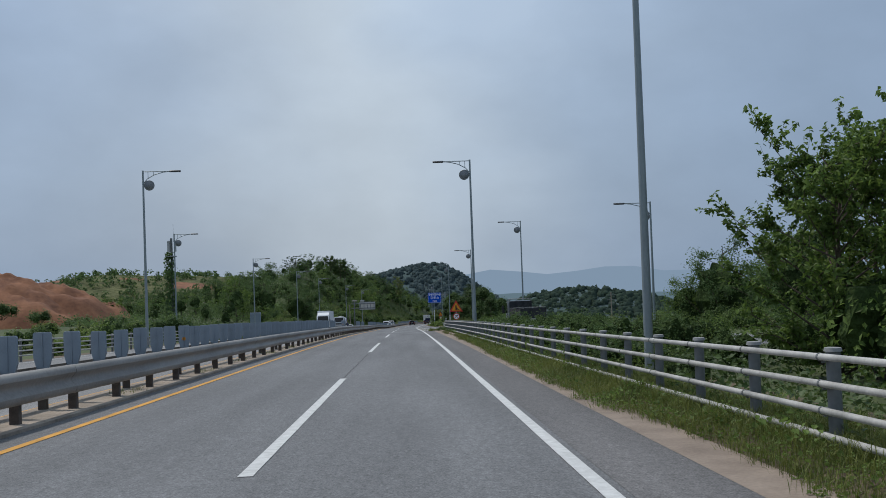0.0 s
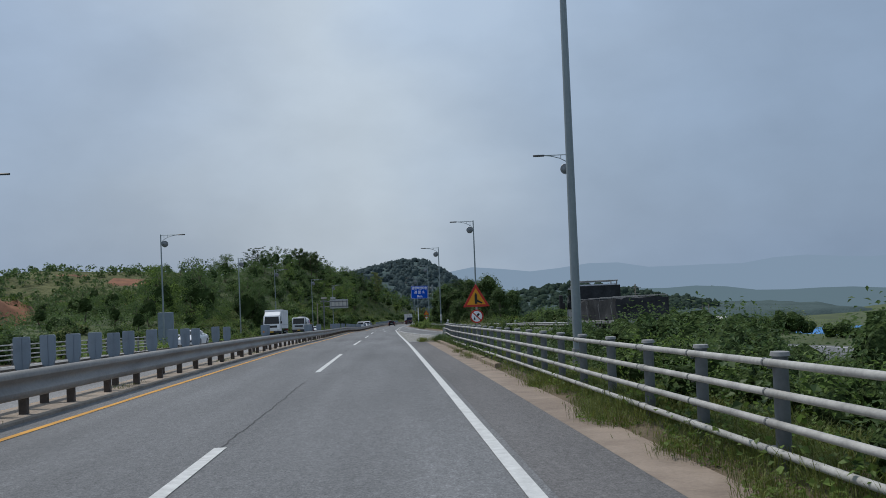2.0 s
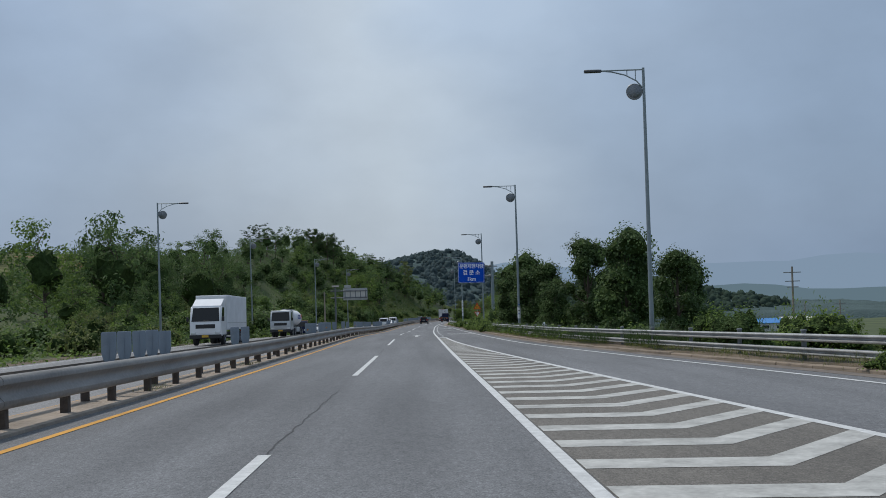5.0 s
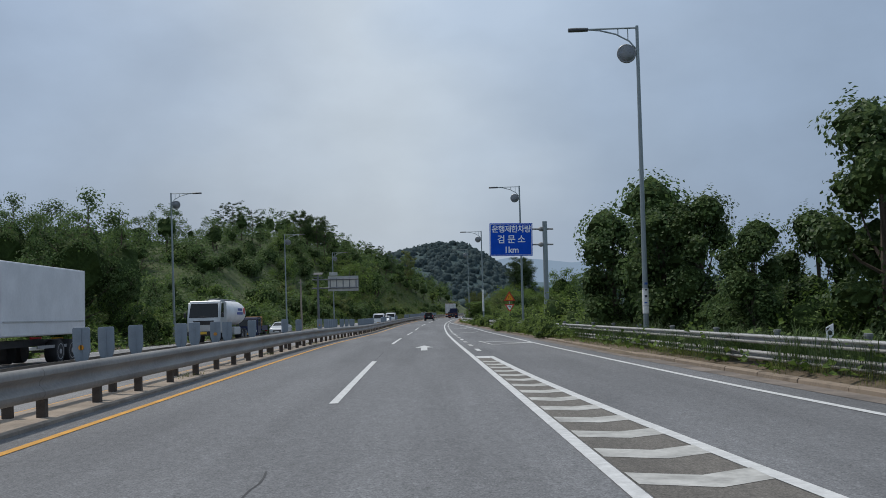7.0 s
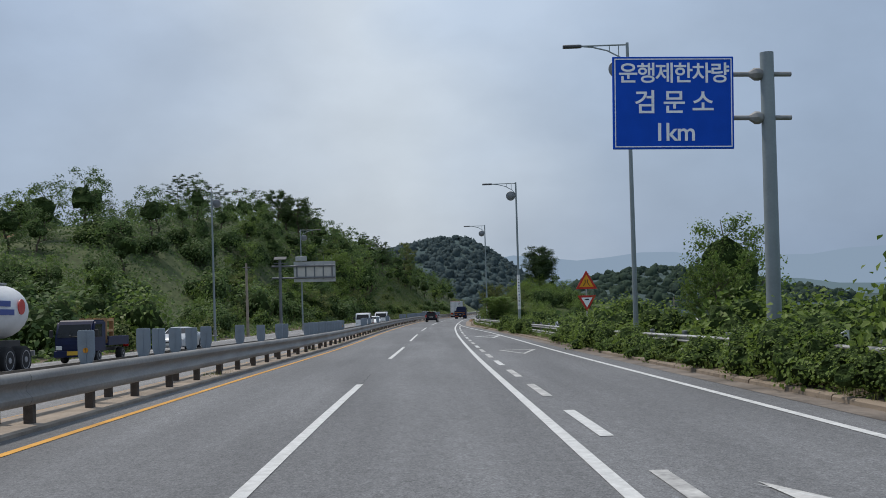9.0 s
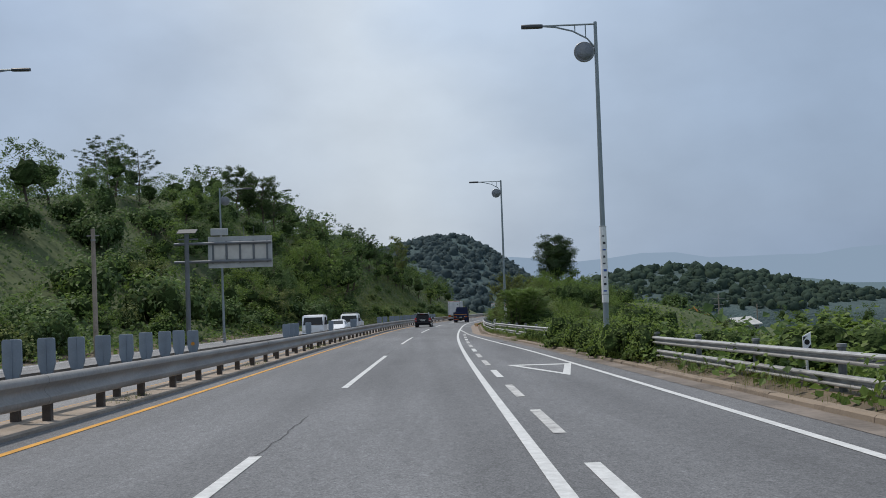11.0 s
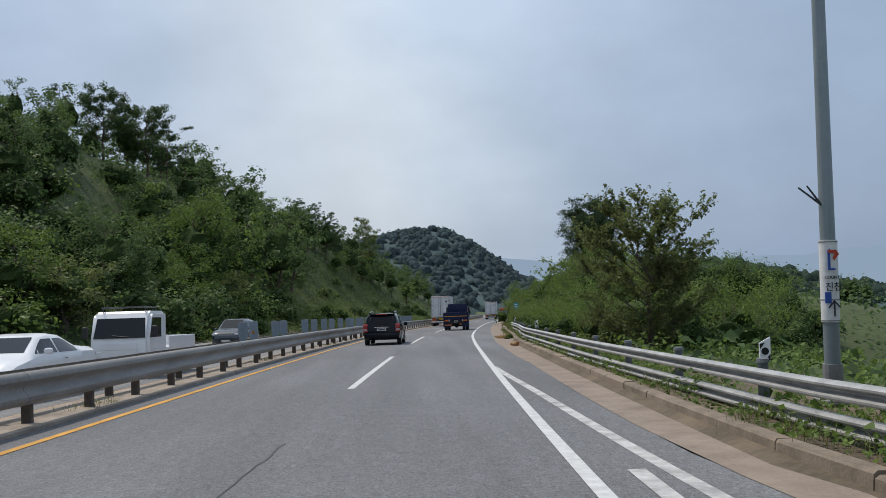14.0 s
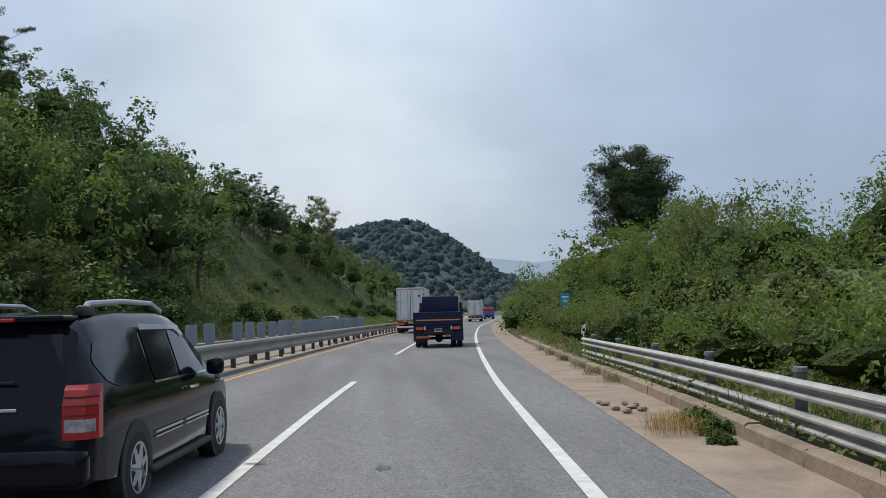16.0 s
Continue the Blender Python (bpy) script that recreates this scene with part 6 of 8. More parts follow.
def far_hill(name, label, bumps, x0, x1, y0, y1, base, step, seed, trees, crown, leaf, leaf_mat, canopy_label, earth=False):
    """Hill of soil with a canopy of separate crowns standing on it."""

    def hz(x, y):
        z = base + sum(a * math.exp(-((x - cx) / sx) ** 2 - ((y - cy) / sy) ** 2) for cx, cy, sx, sy, a in bumps) + 2.0 * noise.noise((x * 0.03, y * 0.03, 7))
        return z - 26 * (1 - smooth(0, 34, min(x - x0, x1 - x, y - y0, y1 - y)))

    def bald(x, y):
        return earth and noise.noise((x * 0.03, y * 0.07, 3)) > 0.24
    g = Geo()
    nx, ny = int((x1 - x0) / step), int((y1 - y0) / (step * 1.35))
    vs = []
    for j in range(ny + 1):
        for i in range(nx + 1):
            x, y = x0 + (x1 - x0) * i / nx, y0 + (y1 - y0) * j / ny
            vs.append((x, y, hz(x, y) + 0.5 * noise.noise((x * 0.3, y * 0.3, 1)) + (0.6 * noise.noise((x * 0.9, y * 0.9, 4)) if bald(x, y) else 0)))
    fs = [(j * (nx + 1) + i, j * (nx + 1) + i + 1, (j + 1) * (nx + 1) + i + 1, (j + 1) * (nx + 1) + i) for j in range(ny) for i in range(nx)]
    g.add(vs, fs)
    g.m = [1 if bald(*vs[q[0]][:2]) else 0 for q in fs]
    hill = single(name, g, [SCRUB if earth else HAZED_WOODS, REDSOIL], label, "hill", kind="structure", smooth=True)
    rng = np.random.default_rng(seed)
    pts, nrm = [], []
    cd, cf = ball_dirs(6, 4)
    CV, CF = [], []
    for _ in range(trees):
        x, y = rng.uniform(x0 + 6, x1 - 6), y0 + (y1 - y0) * (0.04 + 0.9 * rng.uniform(0, 1))
        if not earth and hz(x, y) < base + 1.6:
            continue
        if bald(x, y) or (earth and noise.noise((x * 0.05, y * 0.05, 9)) < -0.12 and rng.uniform(0, 1) < 0.75):
            continue
        r = crown * rng.uniform(0.5, 1.25)
        c = np.array([x, y, hz(x, y) + r * (rng.uniform(0.5, 1.1) if earth else rng.uniform(-0.35, 0.2))])
        tall = r * rng.uniform(0.8, 1.35)
        n = int(rng.integers(7, 12) if not earth else rng.integers(15, 23))
        d = unit(rng.normal(0, 1, (n, 3)) + np.array([0, -0.25, 0.45]))
        pts.append(c + d * np.array([r, r, tall]) * rng.uniform(0.7, 1.05, (n, 1)))
        nrm.append(d)
        if not earth:
            CF += [[i + len(CV) * len(cd) for i in q] for q in cf]
            CV.append(c + cd * lumps(cd, x * 1.3 + y, 0.5) * np.array([r, r, tall]) * 0.95)
    v, f = leaf_quads(rng, np.concatenate(pts), np.concatenate(nrm) + np.array([0, 0, 0.3]), leaf, 0.75)
    if CV:
        CF = [[i + len(v) for i in q] for q in CF]
        v = np.concatenate([v] + CV)
    me = bpy.data.meshes.new("canopy")
    me.from_pydata(v.tolist(), [], f.tolist() + CF)
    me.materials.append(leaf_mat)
    me.polygons.foreach_set("use_smooth", [False] * len(f) + [True] * len(CF))
    tagged(new("hill_canopy", me), canopy_label, "woods", kind="stuff")
    return hill


far_hill("far_hill", "distant rounded wooded hill beyond the bend", [(32, 850, 46, 90, 38), (-28, 830, 50, 90, 24), (-120, 790, 80, 120, 20)], -230, 130, 690, 890, -40, 3.2, 5, 4200, 2.6, 1.9, HAZY_LEAF, "woods covering the far hill, bluish haze mixed into their green")
far_hill("far_hill", "low wooded hill across the valley", [(142, 705, 44, 60, 14.5), (192, 725, 30, 55, 5.5), (104, 715, 34, 55, 9.5)], 40, 330, 590, 800, -36.5, 3.6, 6, 3400, 2.8, 1.8, HAZED_VALLEY_LEAF, "dark mixed woods across the valley, some bluish haze in their colour")
far_hill("far_hill", "scrubby olive hill with bare earth patches", [(-150, 405, 45, 70, 10), (-112, 400, 40, 60, 9.5), (-72, 405, 30, 60, 9)], -270, -36, 270, 520, -13, 2.6, 7, 3600, 1.35, 0.9, LEAF_DARK, "dark scrub and young trees dotting the olive hill", True)
# red earth mound of a building site
g = Geo()
vs, n_a, n_r = [], 84, 34
for j in range(n_r + 1):
    q = max(0.004, j / n_r)
    for i in range(n_a):
        a = 2 * math.pi * i / n_a
        rr = q * (1 + 0.18 * noise.noise((math.cos(a) * 2, math.sin(a) * 2, 4)))
        x, y = -98 + 42 * rr * math.cos(a), 232 + 34 * rr * math.sin(a)
        z = -13 + 17.0 * (1 - q ** 1.4) - 14 * q ** 6 + 3.2 * noise.noise((x * 0.08, y * 0.08, 1)) + 1.8 * noise.noise((x * 0.22, y * 0.22, 2)) + 0.8 * noise.noise((x * 0.6, y * 0.6, 3))
        vs.append((x, y, z))
fs = [(j * n_a + i, j * n_a + (i + 1) % n_a, (j + 1) * n_a + (i + 1) % n_a, (j + 1) * n_a + i) for j in range(n_r) for i in range(n_a)]
g.add(vs, fs)
single("earth_mound", g, REDSOIL, "bare red earth mound with eroded flanks", "mound", kind="structure", smooth=True)

# far mountains all round: plain backdrop, haze painted in as a pale blue glow
HAZE = glow_mat("haze_glow_mountain", (0.225, 0.315, 0.43), 1.0)
# lower ring added as a second tier of haze over the far plain
HAZE_NEAR = glow_mat("haze_glow_foothills", (0.125, 0.19, 0.235), 1.0)
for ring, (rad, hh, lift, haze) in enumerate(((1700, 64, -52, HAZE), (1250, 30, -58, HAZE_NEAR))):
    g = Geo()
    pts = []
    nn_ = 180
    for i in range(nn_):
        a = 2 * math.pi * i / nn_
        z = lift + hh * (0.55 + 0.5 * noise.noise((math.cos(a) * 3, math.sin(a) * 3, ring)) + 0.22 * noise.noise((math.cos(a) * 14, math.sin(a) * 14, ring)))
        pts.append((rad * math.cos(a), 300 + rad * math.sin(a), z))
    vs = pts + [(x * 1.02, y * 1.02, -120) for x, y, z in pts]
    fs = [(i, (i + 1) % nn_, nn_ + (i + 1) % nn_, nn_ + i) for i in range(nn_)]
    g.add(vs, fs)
    single("backdrop_mountains", g, haze, "pale blue backdrop mountains on the horizon, haze painted in as a glow", "backdrop", kind="structure")


# ------------------------------------------------------------------ signs
SIGN_BLUE = mat("sign_blue", (0.003, 0.075, 0.50), 0.6, var=0.1, scale=2, fine=30, bump=0.02, spec=0.12)
SIGN_WHITE = mat("sign_white", (0.88, 0.89, 0.90), 0.4, var=0.08, scale=3, bump=0.02)
SIGN_RED = mat("sign_red", (0.50, 0.030, 0.020), 0.4, var=0.12, scale=3, bump=0.02)
SIGN_YELLOW = mat("sign_yellow", (0.72, 0.30, 0.012), 0.4, var=0.1, scale=3, bump=0.02)
SIGN_BLACK = mat("sign_black", (0.012, 0.012, 0.014), 0.5, var=0.1, bump=0.02)
SIGN_BACK = mat("sign_back_aluminium", (0.40, 0.41, 0.41), 0.5, 0.35, var=0.18, scale=1.2, fine=12, bump=0.04)


def text_data(body, size, material, spacing=1.0, bold=0.0):
    """Lettering as a flat mesh that stands upright and faces -y."""
    cu = bpy.data.curves.new("lettering", "FONT")
    cu.body, cu.size, cu.align_x, cu.align_y, cu.space_character = body, size, "CENTER", "CENTER", spacing
    cu.extrude, cu.offset = 0.004, bold
    tmp = new("lettering", cu)
    bpy.context.view_layer.update()
    me = bpy.data.meshes.new_from_object(tmp.evaluated_get(bpy.context.evaluated_depsgraph_get()))
    bpy.data.objects.remove(tmp)
    me.transform(Matrix.Rotation(radians(90), 4, "X"))
    me.materials.clear()
    me.materials.append(material)
    return me


def poly(pts, y0, y1):
    return Geo().prism(pts, "y", y0, y1)


# blue direction sign on its post
sx0, sx1, sz0, sz1, sy = 4.91, 7.91, -6.22, -3.92, 217.0
cx, cz = (sx0 + sx1) / 2, (sz0 + sz1) / 2
bs = thing("direction_sign", "big blue road sign with white lettering on a thick grey post", "road sign", m=Matrix.Translation((cx, sy, cz)) @ pose(0, 0, 0, 0, 1.2, 0))
hw, hh = 1.5, 1.14
part("panel", Geo().rbox((0, 0, 0), (2 * hw, 0.06, 2 * hh), 0.02), SIGN_BLUE, bs, "blue panel")
g = Geo()
for a, b, c, d in ((-hw + 0.05, hw - 0.05, hh - 0.075, hh - 0.05), (-hw + 0.05, hw - 0.05, -hh + 0.05, -hh + 0.075), (-hw + 0.05, -hw + 0.075, -hh + 0.075, hh - 0.075), (hw - 0.075, hw - 0.05, -hh + 0.075, hh - 0.075)):
    g.box(((a + b) / 2, -0.034, (c + d) / 2), (b - a, 0.008, d - c))
part("border", g, SIGN_WHITE, bs, "thin white border")
for body, size, z, sp in (("운행제한차량", 0.53, 0.70, 0.87), ("검 문 소", 0.62, -0.02, 0.95), ("1km", 0.62, -0.74, 0.95)):
    t_ = part("lettering", None, None, bs, "white lettering", data=text_data(body, size, SIGN_WHITE, sp, 0.008))
    t_.location = (0.02, -0.036, z)
px_, pz_ = 8.88 - cx, lev(sy) - cz
part("post", Geo().cyl((px_ + 0.05, 0.1, pz_ - 0.8), (px_ - 0.1, 0.1, 1.26), 0.185, 0.165, 20), LAMPGREY, bs, smooth=True)
for z in (0.72, -0.36):
    g = Geo().cyl((hw - 0.3, 0.1, z), (px_ + 0.5, 0.1, z), 0.06, 0.06, 12)
    g.loft([[(px_ - 0.55 + 0.34 * t, 0.1 + r * math.cos(a * math.pi / 4), z + r * math.sin(a * math.pi / 4)) for a in range(8)] for t, r in ((0, 0.07), (0.4, 0.16), (0.75, 0.16), (1.0, 0.1))])
    part("bracket_arm", g, GALV_DULL, bs, smooth=True)

# merging warning triangle with a round no-overtaking sign
ms = thing("warning_sign", "yellow warning triangle with red border above a round prohibition sign", "road sign", m=Matrix.Translation((4.63, 89.17, lev(89.17))) @ pose(0, 0, 0, 0, 0, 0))
part("post", Geo().cyl((0, 0.07, -0.4), (0, 0.07, 2.55), 0.038, 0.038, 12), GALV, ms, smooth=True)

# pale sheets bound round three of the lamp posts
NOTICE = mat("paper_notice", (0.70, 0.70, 0.68), 0.6, var=0.15, scale=5, fine=20)
INK = mat("notice_ink", (0.03, 0.03, 0.04), 0.6, var=0.2)
MARK_RED = mat("notice_red", (0.50, 0.06, 0.03), 0.6, var=0.12)
MARK_BLUE = mat("notice_blue", (0.03, 0.09, 0.34), 0.6, var=0.12)


def notice(x, y, z0, z1):
    nt = thing("notice", "white printed sheet bound round a lamp post", "notice", m=Matrix.Translation((x, y, lev(y))))
    part("sheet", Geo().cyl((0, 0, z0), (0, 0, z1), 0.122, 0.120, 18), NOTICE, nt, smooth=True)
    g = Geo()
    for z in (z0 + 0.02, z0 + 0.3, z1 - 0.02):
        g.cyl((0, 0, z - 0.008), (0, 0, z + 0.008), 0.125, 0.125, 18)
    part("tie", g, GALV_DULL, nt, "thin grey ties")
    return nt


nt = notice(8.3, 312, 1.28, 2.38)
part("mark", poly([(-0.07, 1.98), (-0.035, 1.98), (-0.035, 2.27), (-0.07, 2.24)], -0.132, -0.126), MARK_BLUE, nt, "blue stroke of a plain mark")
part("mark", poly([(-0.07, 2.25), (0.05, 2.25), (0.085, 2.19), (0.02, 2.11), (-0.005, 2.14), (0.03, 2.2), (-0.06, 2.21)], -0.136, -0.130), MARK_RED, nt, "red angled stroke of a plain mark")
part("mark", poly([(-0.07, 1.98), (0.03, 1.98), (0.03, 2.005), (-0.06, 2.005)], -0.136, -0.130), MARK_BLUE, nt, "blue foot of a plain mark")
for body, size, z in (("COUNTY", 0.058, 1.88), ("진천", 0.13, 1.75)):
    me = text_data(body, size, INK)
    me.transform(Matrix.Translation((0, -0.128, z)))
    part("lettering", None, None, nt, "black lettering", data=me)
part("tag", Geo().rbox((-0.075, -0.112, 1.61), (0.085, 0.02, 0.15), 0.004), MARK_BLUE, nt, "small blue tag")
part("arrow", poly([(-0.01, 1.36), (0.01, 1.36), (0.01, 1.54), (0.075, 1.47), (0.085, 1.485), (0, 1.58), (-0.085, 1.485), (-0.075, 1.47), (-0.01, 1.54)], -0.132, -0.126), INK, nt, "black arrow")
for x, y, z0, z1, n in ((8.45, 186.6, 1.3, 2.25, 4), (7.72, 267.6, 1.9, 4.6, 9)):
    nt = notice(x, y, z0, z1)
    for k in range(n):
        part("bars", Geo().box((-0.02 + 0.008 * (k % 4), -0.124, z0 + 0.42 + 0.24 * k), (0.11 - 0.02 * (k % 3), 0.006, 0.05 + 0.03 * (k % 2))), INK if k % 3 else MARK_BLUE, nt, "unreadable dark bars")
br = thing("post_bracket", "two thin dark rods sticking out of a lamp post", "bracket", m=Matrix.Translation((8.3, 312, lev(312))))
for dx, dz in ((-0.30, 0.24), (-0.18, 0.26)):
    part("rod", Geo().cyl((-0.08, -0.03, 2.86), (dx - 0.1, -0.05, 2.86 + dz), 0.016, 0.012, 8), DARKGREY, br)


def tri_pts(s, zc):
    h = s * math.sqrt(3) / 2
    return [(-s / 2, zc - h / 3), (s / 2, zc - h / 3), (0, zc + 2 * h / 3)]


tz = 2.27
tri_plate = part("triangle_plate", poly(tri_pts(1.24, tz), -0.01, 0.02), SIGN_RED, ms, "red triangle border")
part("triangle_field", poly(tri_pts(0.88, tz), -0.016, -0.011), SIGN_YELLOW, tri_plate, "yellow field")
g = Geo()
g.add([(p, -0.021, tz + q) for p, q in ((-0.07, -0.22), (0.05, -0.22), (0.05, 0.2), (-0.01, 0.3), (-0.07, 0.2))], [(0, 1, 2, 3, 4)])
g.add([(p, -0.021, tz + q) for p, q in ((0.05, -0.02), (0.05, -0.13), (0.24, -0.22), (0.3, -0.17))], [(0, 1, 2, 3)])
part("merge_symbol", g, SIGN_BLACK, tri_plate, "black merging arrow")
rz_ = 1.47
ring = part("round_plate", Geo().cyl((0, 0.02, rz_), (0, -0.01, rz_), 0.315, 0.315, 32), SIGN_RED, ms, "red ring")
part("round_field", Geo().cyl((0, -0.011, rz_), (0, -0.016, rz_), 0.25, 0.25, 32), SIGN_WHITE, ring, "white field")
g = Geo()
g.add([(p, -0.021, rz_ + q) for p, q in ((0.02, -0.02), (0.14, 0.07), (0.10, 0.15), (0.0, 0.10))], [(0, 1, 2, 3)])
g.add([(p, -0.021, rz_ + q) for p, q in ((-0.16, -0.16), (-0.07, -0.16), (-0.10, 0.02))], [(0, 1, 2)])
part("prohibition_symbol", g, SIGN_BLACK, ring, "black arrows")
g = Geo()
g.add([(p, -0.026, rz_ + q) for p, q in ((-0.19, 0.155), (-0.155, 0.19), (0.19, -0.155), (0.155, -0.19))], [(0, 1, 2, 3)])
part("bar", g, SIGN_RED, ring, "red diagonal bar")

# second warning sign, half sunk in bushes
ws = thing("warning_sign", "yellow warning triangle above a red-bordered give-way sign in the bushes", "road sign", m=Matrix.Translation((8.55, 242.2, -13.2)))
part("post", Geo().cyl((0, 0.06, -0.6), (0, 0.06, 3.5), 0.04, 0.04, 12), GALV, ws, smooth=True)
tp = part("triangle_plate", poly(tri_pts(1.1, 3.05), -0.01, 0.02), SIGN_RED, ws, "red triangle border")
part("triangle_field", poly(tri_pts(0.74, 3.05), -0.016, -0.011), SIGN_YELLOW, tp, "yellow field")
g = Geo()
for s in (-1, 1):
    g.add([(s * p, -0.021, 3.05 + q) for p, q in ((0.14, -0.16), (0.18, -0.16), (0.08, 0.0), (0.08, 0.16), (0.045, 0.16), (0.045, -0.01))], [(0, 1, 2, 3, 4, 5) if s > 0 else (5, 4, 3, 2, 1, 0)])
part("narrow_symbol", g, SIGN_BLACK, tp, "black narrowing-road symbol")
gp_ = part("give_way_plate", poly([(p, 4.55 - q) for p, q in tri_pts(0.95, 2.42)], -0.01, 0.02), SIGN_RED, ws, "red give-way border")
part("give_way_field", poly([(p, 4.55 - q) for p, q in tri_pts(0.58, 2.42)], -0.016, -0.011), SIGN_WHITE, gp_, "white field")
part("bar", Geo().box((0, -0.02, 2.2), (0.22, 0.006, 0.06)), SIGN_BLACK, gp_, "unreadable black bar")

# delineator markers behind the rail
mk0 = thing("delineator", "small white marker with a black symbol behind the guard rail", "delineator", "delineators along the guard rail", m=Matrix.Identity(4))
part("post", Geo().cyl((0, 0.03, -0.5), (0, 0.03, 0.85), 0.025, 0.025, 8), SIGN_WHITE, mk0)
pl = part("plate", poly([(-0.075, 0.74), (0.075, 0.74), (0.075, 1.06), (-0.075, 0.98)], -0.01, 0.01), SIGN_WHITE, mk0)
part("symbol", Geo().cyl((0, -0.012, 0.87), (0, -0.016, 0.87), 0.05, 0.05, 14), SIGN_BLACK, pl, "black disc")
part("corner_mark", poly([(0.0, 0.745), (0.07, 0.745), (0.07, 0.83)], -0.016, -0.012), SIGN_BLACK, pl, "black corner")
part("corner_mark", poly([(-0.07, 0.97), (-0.07, 0.9), (0.0, 0.985)], -0.016, -0.012), SIGN_BLACK, pl, "black corner")
for y in (128, 170, 211, 252, 281, 312, 342.6, 372.5):
    copy_thing(mk0, upright(y, right_rail(y) + 0.3, 0.05, -3))
for o in (*mk0.children_recursive, mk0):
    bpy.data.objects.remove(o)

# small blue plate on a post beyond the rail's end
bp_ = thing("kilometre_sign", "small blue plate on a thin post in the bushes", "road sign", m=upright(381, 5.3))
part("post", Geo().cyl((0, 0.03, -0.4), (0, 0.03, 2.1), 0.03, 0.03, 8), GALV, bp_)
part("plate", Geo().rbox((0, 0, 2.0), (0.42, 0.02, 0.52), 0.01), mat("sign_teal", (0.02, 0.27, 0.36), 0.4, var=0.1), bp_)
part("bar", Geo().box((0, -0.014, 2.12), (0.28, 0.006, 0.06)), SIGN_WHITE, bp_, "unreadable white bar")
part("bar", Geo().box((0, -0.014, 1.95), (0.2, 0.006, 0.11)), SIGN_WHITE, bp_, "unreadable white bar")

# big sign for the oncoming lanes, seen from behind
SIGN_FRAME = mat("weathered_sign_frame", (0.15, 0.16, 0.17), 0.55, 0.4, var=0.2, scale=2, fine=14, bump=0.05)
gs = thing("overhead_sign", "large road sign seen from behind, bare aluminium on a cantilever post", "road sign", m=Matrix.Translation((-12.8, 310.3, -9.75)) @ pose(0, 0, 0, 0, 0.4, -2))
part("panel", Geo().rbox((0, 0.1, 0), (5.1, 0.05, 2.5), 0.01), SIGN_BACK, gs)
inner = Geo()
for i in range(4):
    inner.box((-1.62 + 1.08 * i, 0.06, -0.02), (0.86, 0.02, 1.1))
part("back_plate", inner, mat("pale_sheet", (0.52, 0.50, 0.46), 0.6, var=0.12, scale=2), gs, "paler back sheet")
for i in range(5):
    part("rib", Geo().box((-2.16 + 1.08 * i, 0.03, 0), (0.13, 0.1, 1.75)), SIGN_FRAME, gs)
part("rail", Geo().cyl((-5.2, -0.1, 0.72), (2.5, -0.1, 0.72), 0.11, 0.11, 14), SIGN_FRAME, gs, smooth=True)
part("rail", Geo().cyl((-5.2, -0.1, -0.72), (2.5, -0.1, -0.72), 0.11, 0.11, 14), SIGN_FRAME, gs, smooth=True)
part("post", Geo().cyl((-4.2, -0.1, -8.4), (-4.2, -0.1, 1.5), 0.2, 0.17, 18), SIGN_FRAME, gs, smooth=True)
part("control_box", Geo().rbox((-1.6, -0.05, 1.62), (1.35, 0.25, 0.55), 0.03), SIGN_BACK, gs)
g = Geo().box((0, 0, 0), (1.5, 0.8, 0.05))
g.v = [tuple(Matrix.Translation((-4.15, -0.1, 1.72)) @ pose(0, 0, 0, 24, 0, 0) @ Vector(p)) for p in g.v]
part("solar_panel", g, DARKGREY, gs, "tilted dark solar panel")
for x in (0.35, 1.15, 2.1):
    part("stay", Geo().cyl((x, -0.05, 1.2), (x, -0.05, 2.0), 0.02, 0.02, 6), SIGN_FRAME, gs)
part("camera_arm", Geo().box((-4.1, -0.1, 1.1), (1.6, 0.12, 0.1)), SIGN_FRAME, gs)

# antenna mast beside a lamp, wrapped in creeper
am = thing("antenna_mast", "antenna mast overgrown with hanging creepers", "mast", m=Matrix.Translation((-26.1, 107.5, lev(107))))
part("pole", Geo().cyl((0, 0, -0.5), (0, 0, 11.4), 0.16, 0.13, 12), POSTGREY, am, smooth=True)
part("platform", Geo().cyl((0, 0, 9.3), (0, 0, 9.42), 0.55, 0.55, 14), GALV_DULL, am)
for a in range(3):
    part("antenna_panel", Geo().rbox((0.42 * math.cos(a * 2.1 + 2), 0.42 * math.sin(a * 2.1 + 2), 10.5), (0.26, 0.2, 1.25), 0.04), SIGN_BACK, am, "pale antenna box")
part("whip", Geo().cyl((0.25, 0, 11), (0.25, 0, 13.0), 0.02, 0.012, 6), GALV_DULL, am)
rng = np.random.default_rng(77)
n_ = 1500
hz_ = rng.uniform(0, 1, n_) ** 1.5 * 9.8
rad_ = 0.25 + 0.9 * np.exp(-hz_ / 2.5) + 0.15 * np.abs(rng.normal(0, 1, n_))
an_ = rng.uniform(0, 6.28, n_)
lv_, lf_ = leaf_quads(rng, np.stack([rad_ * np.cos(an_) - 0.25, rad_ * np.sin(an_), hz_], axis=1), np.stack([np.cos(an_), np.sin(an_), 0.4 + 0 * an_], axis=1), 0.3, 0.8)
me = bpy.data.meshes.new("creeper")
me.from_pydata(lv_.tolist(), [], lf_.tolist())
me.materials.append(LEAF_DARK)
part("creeper", None, None, am, "hanging creeper", data=me)
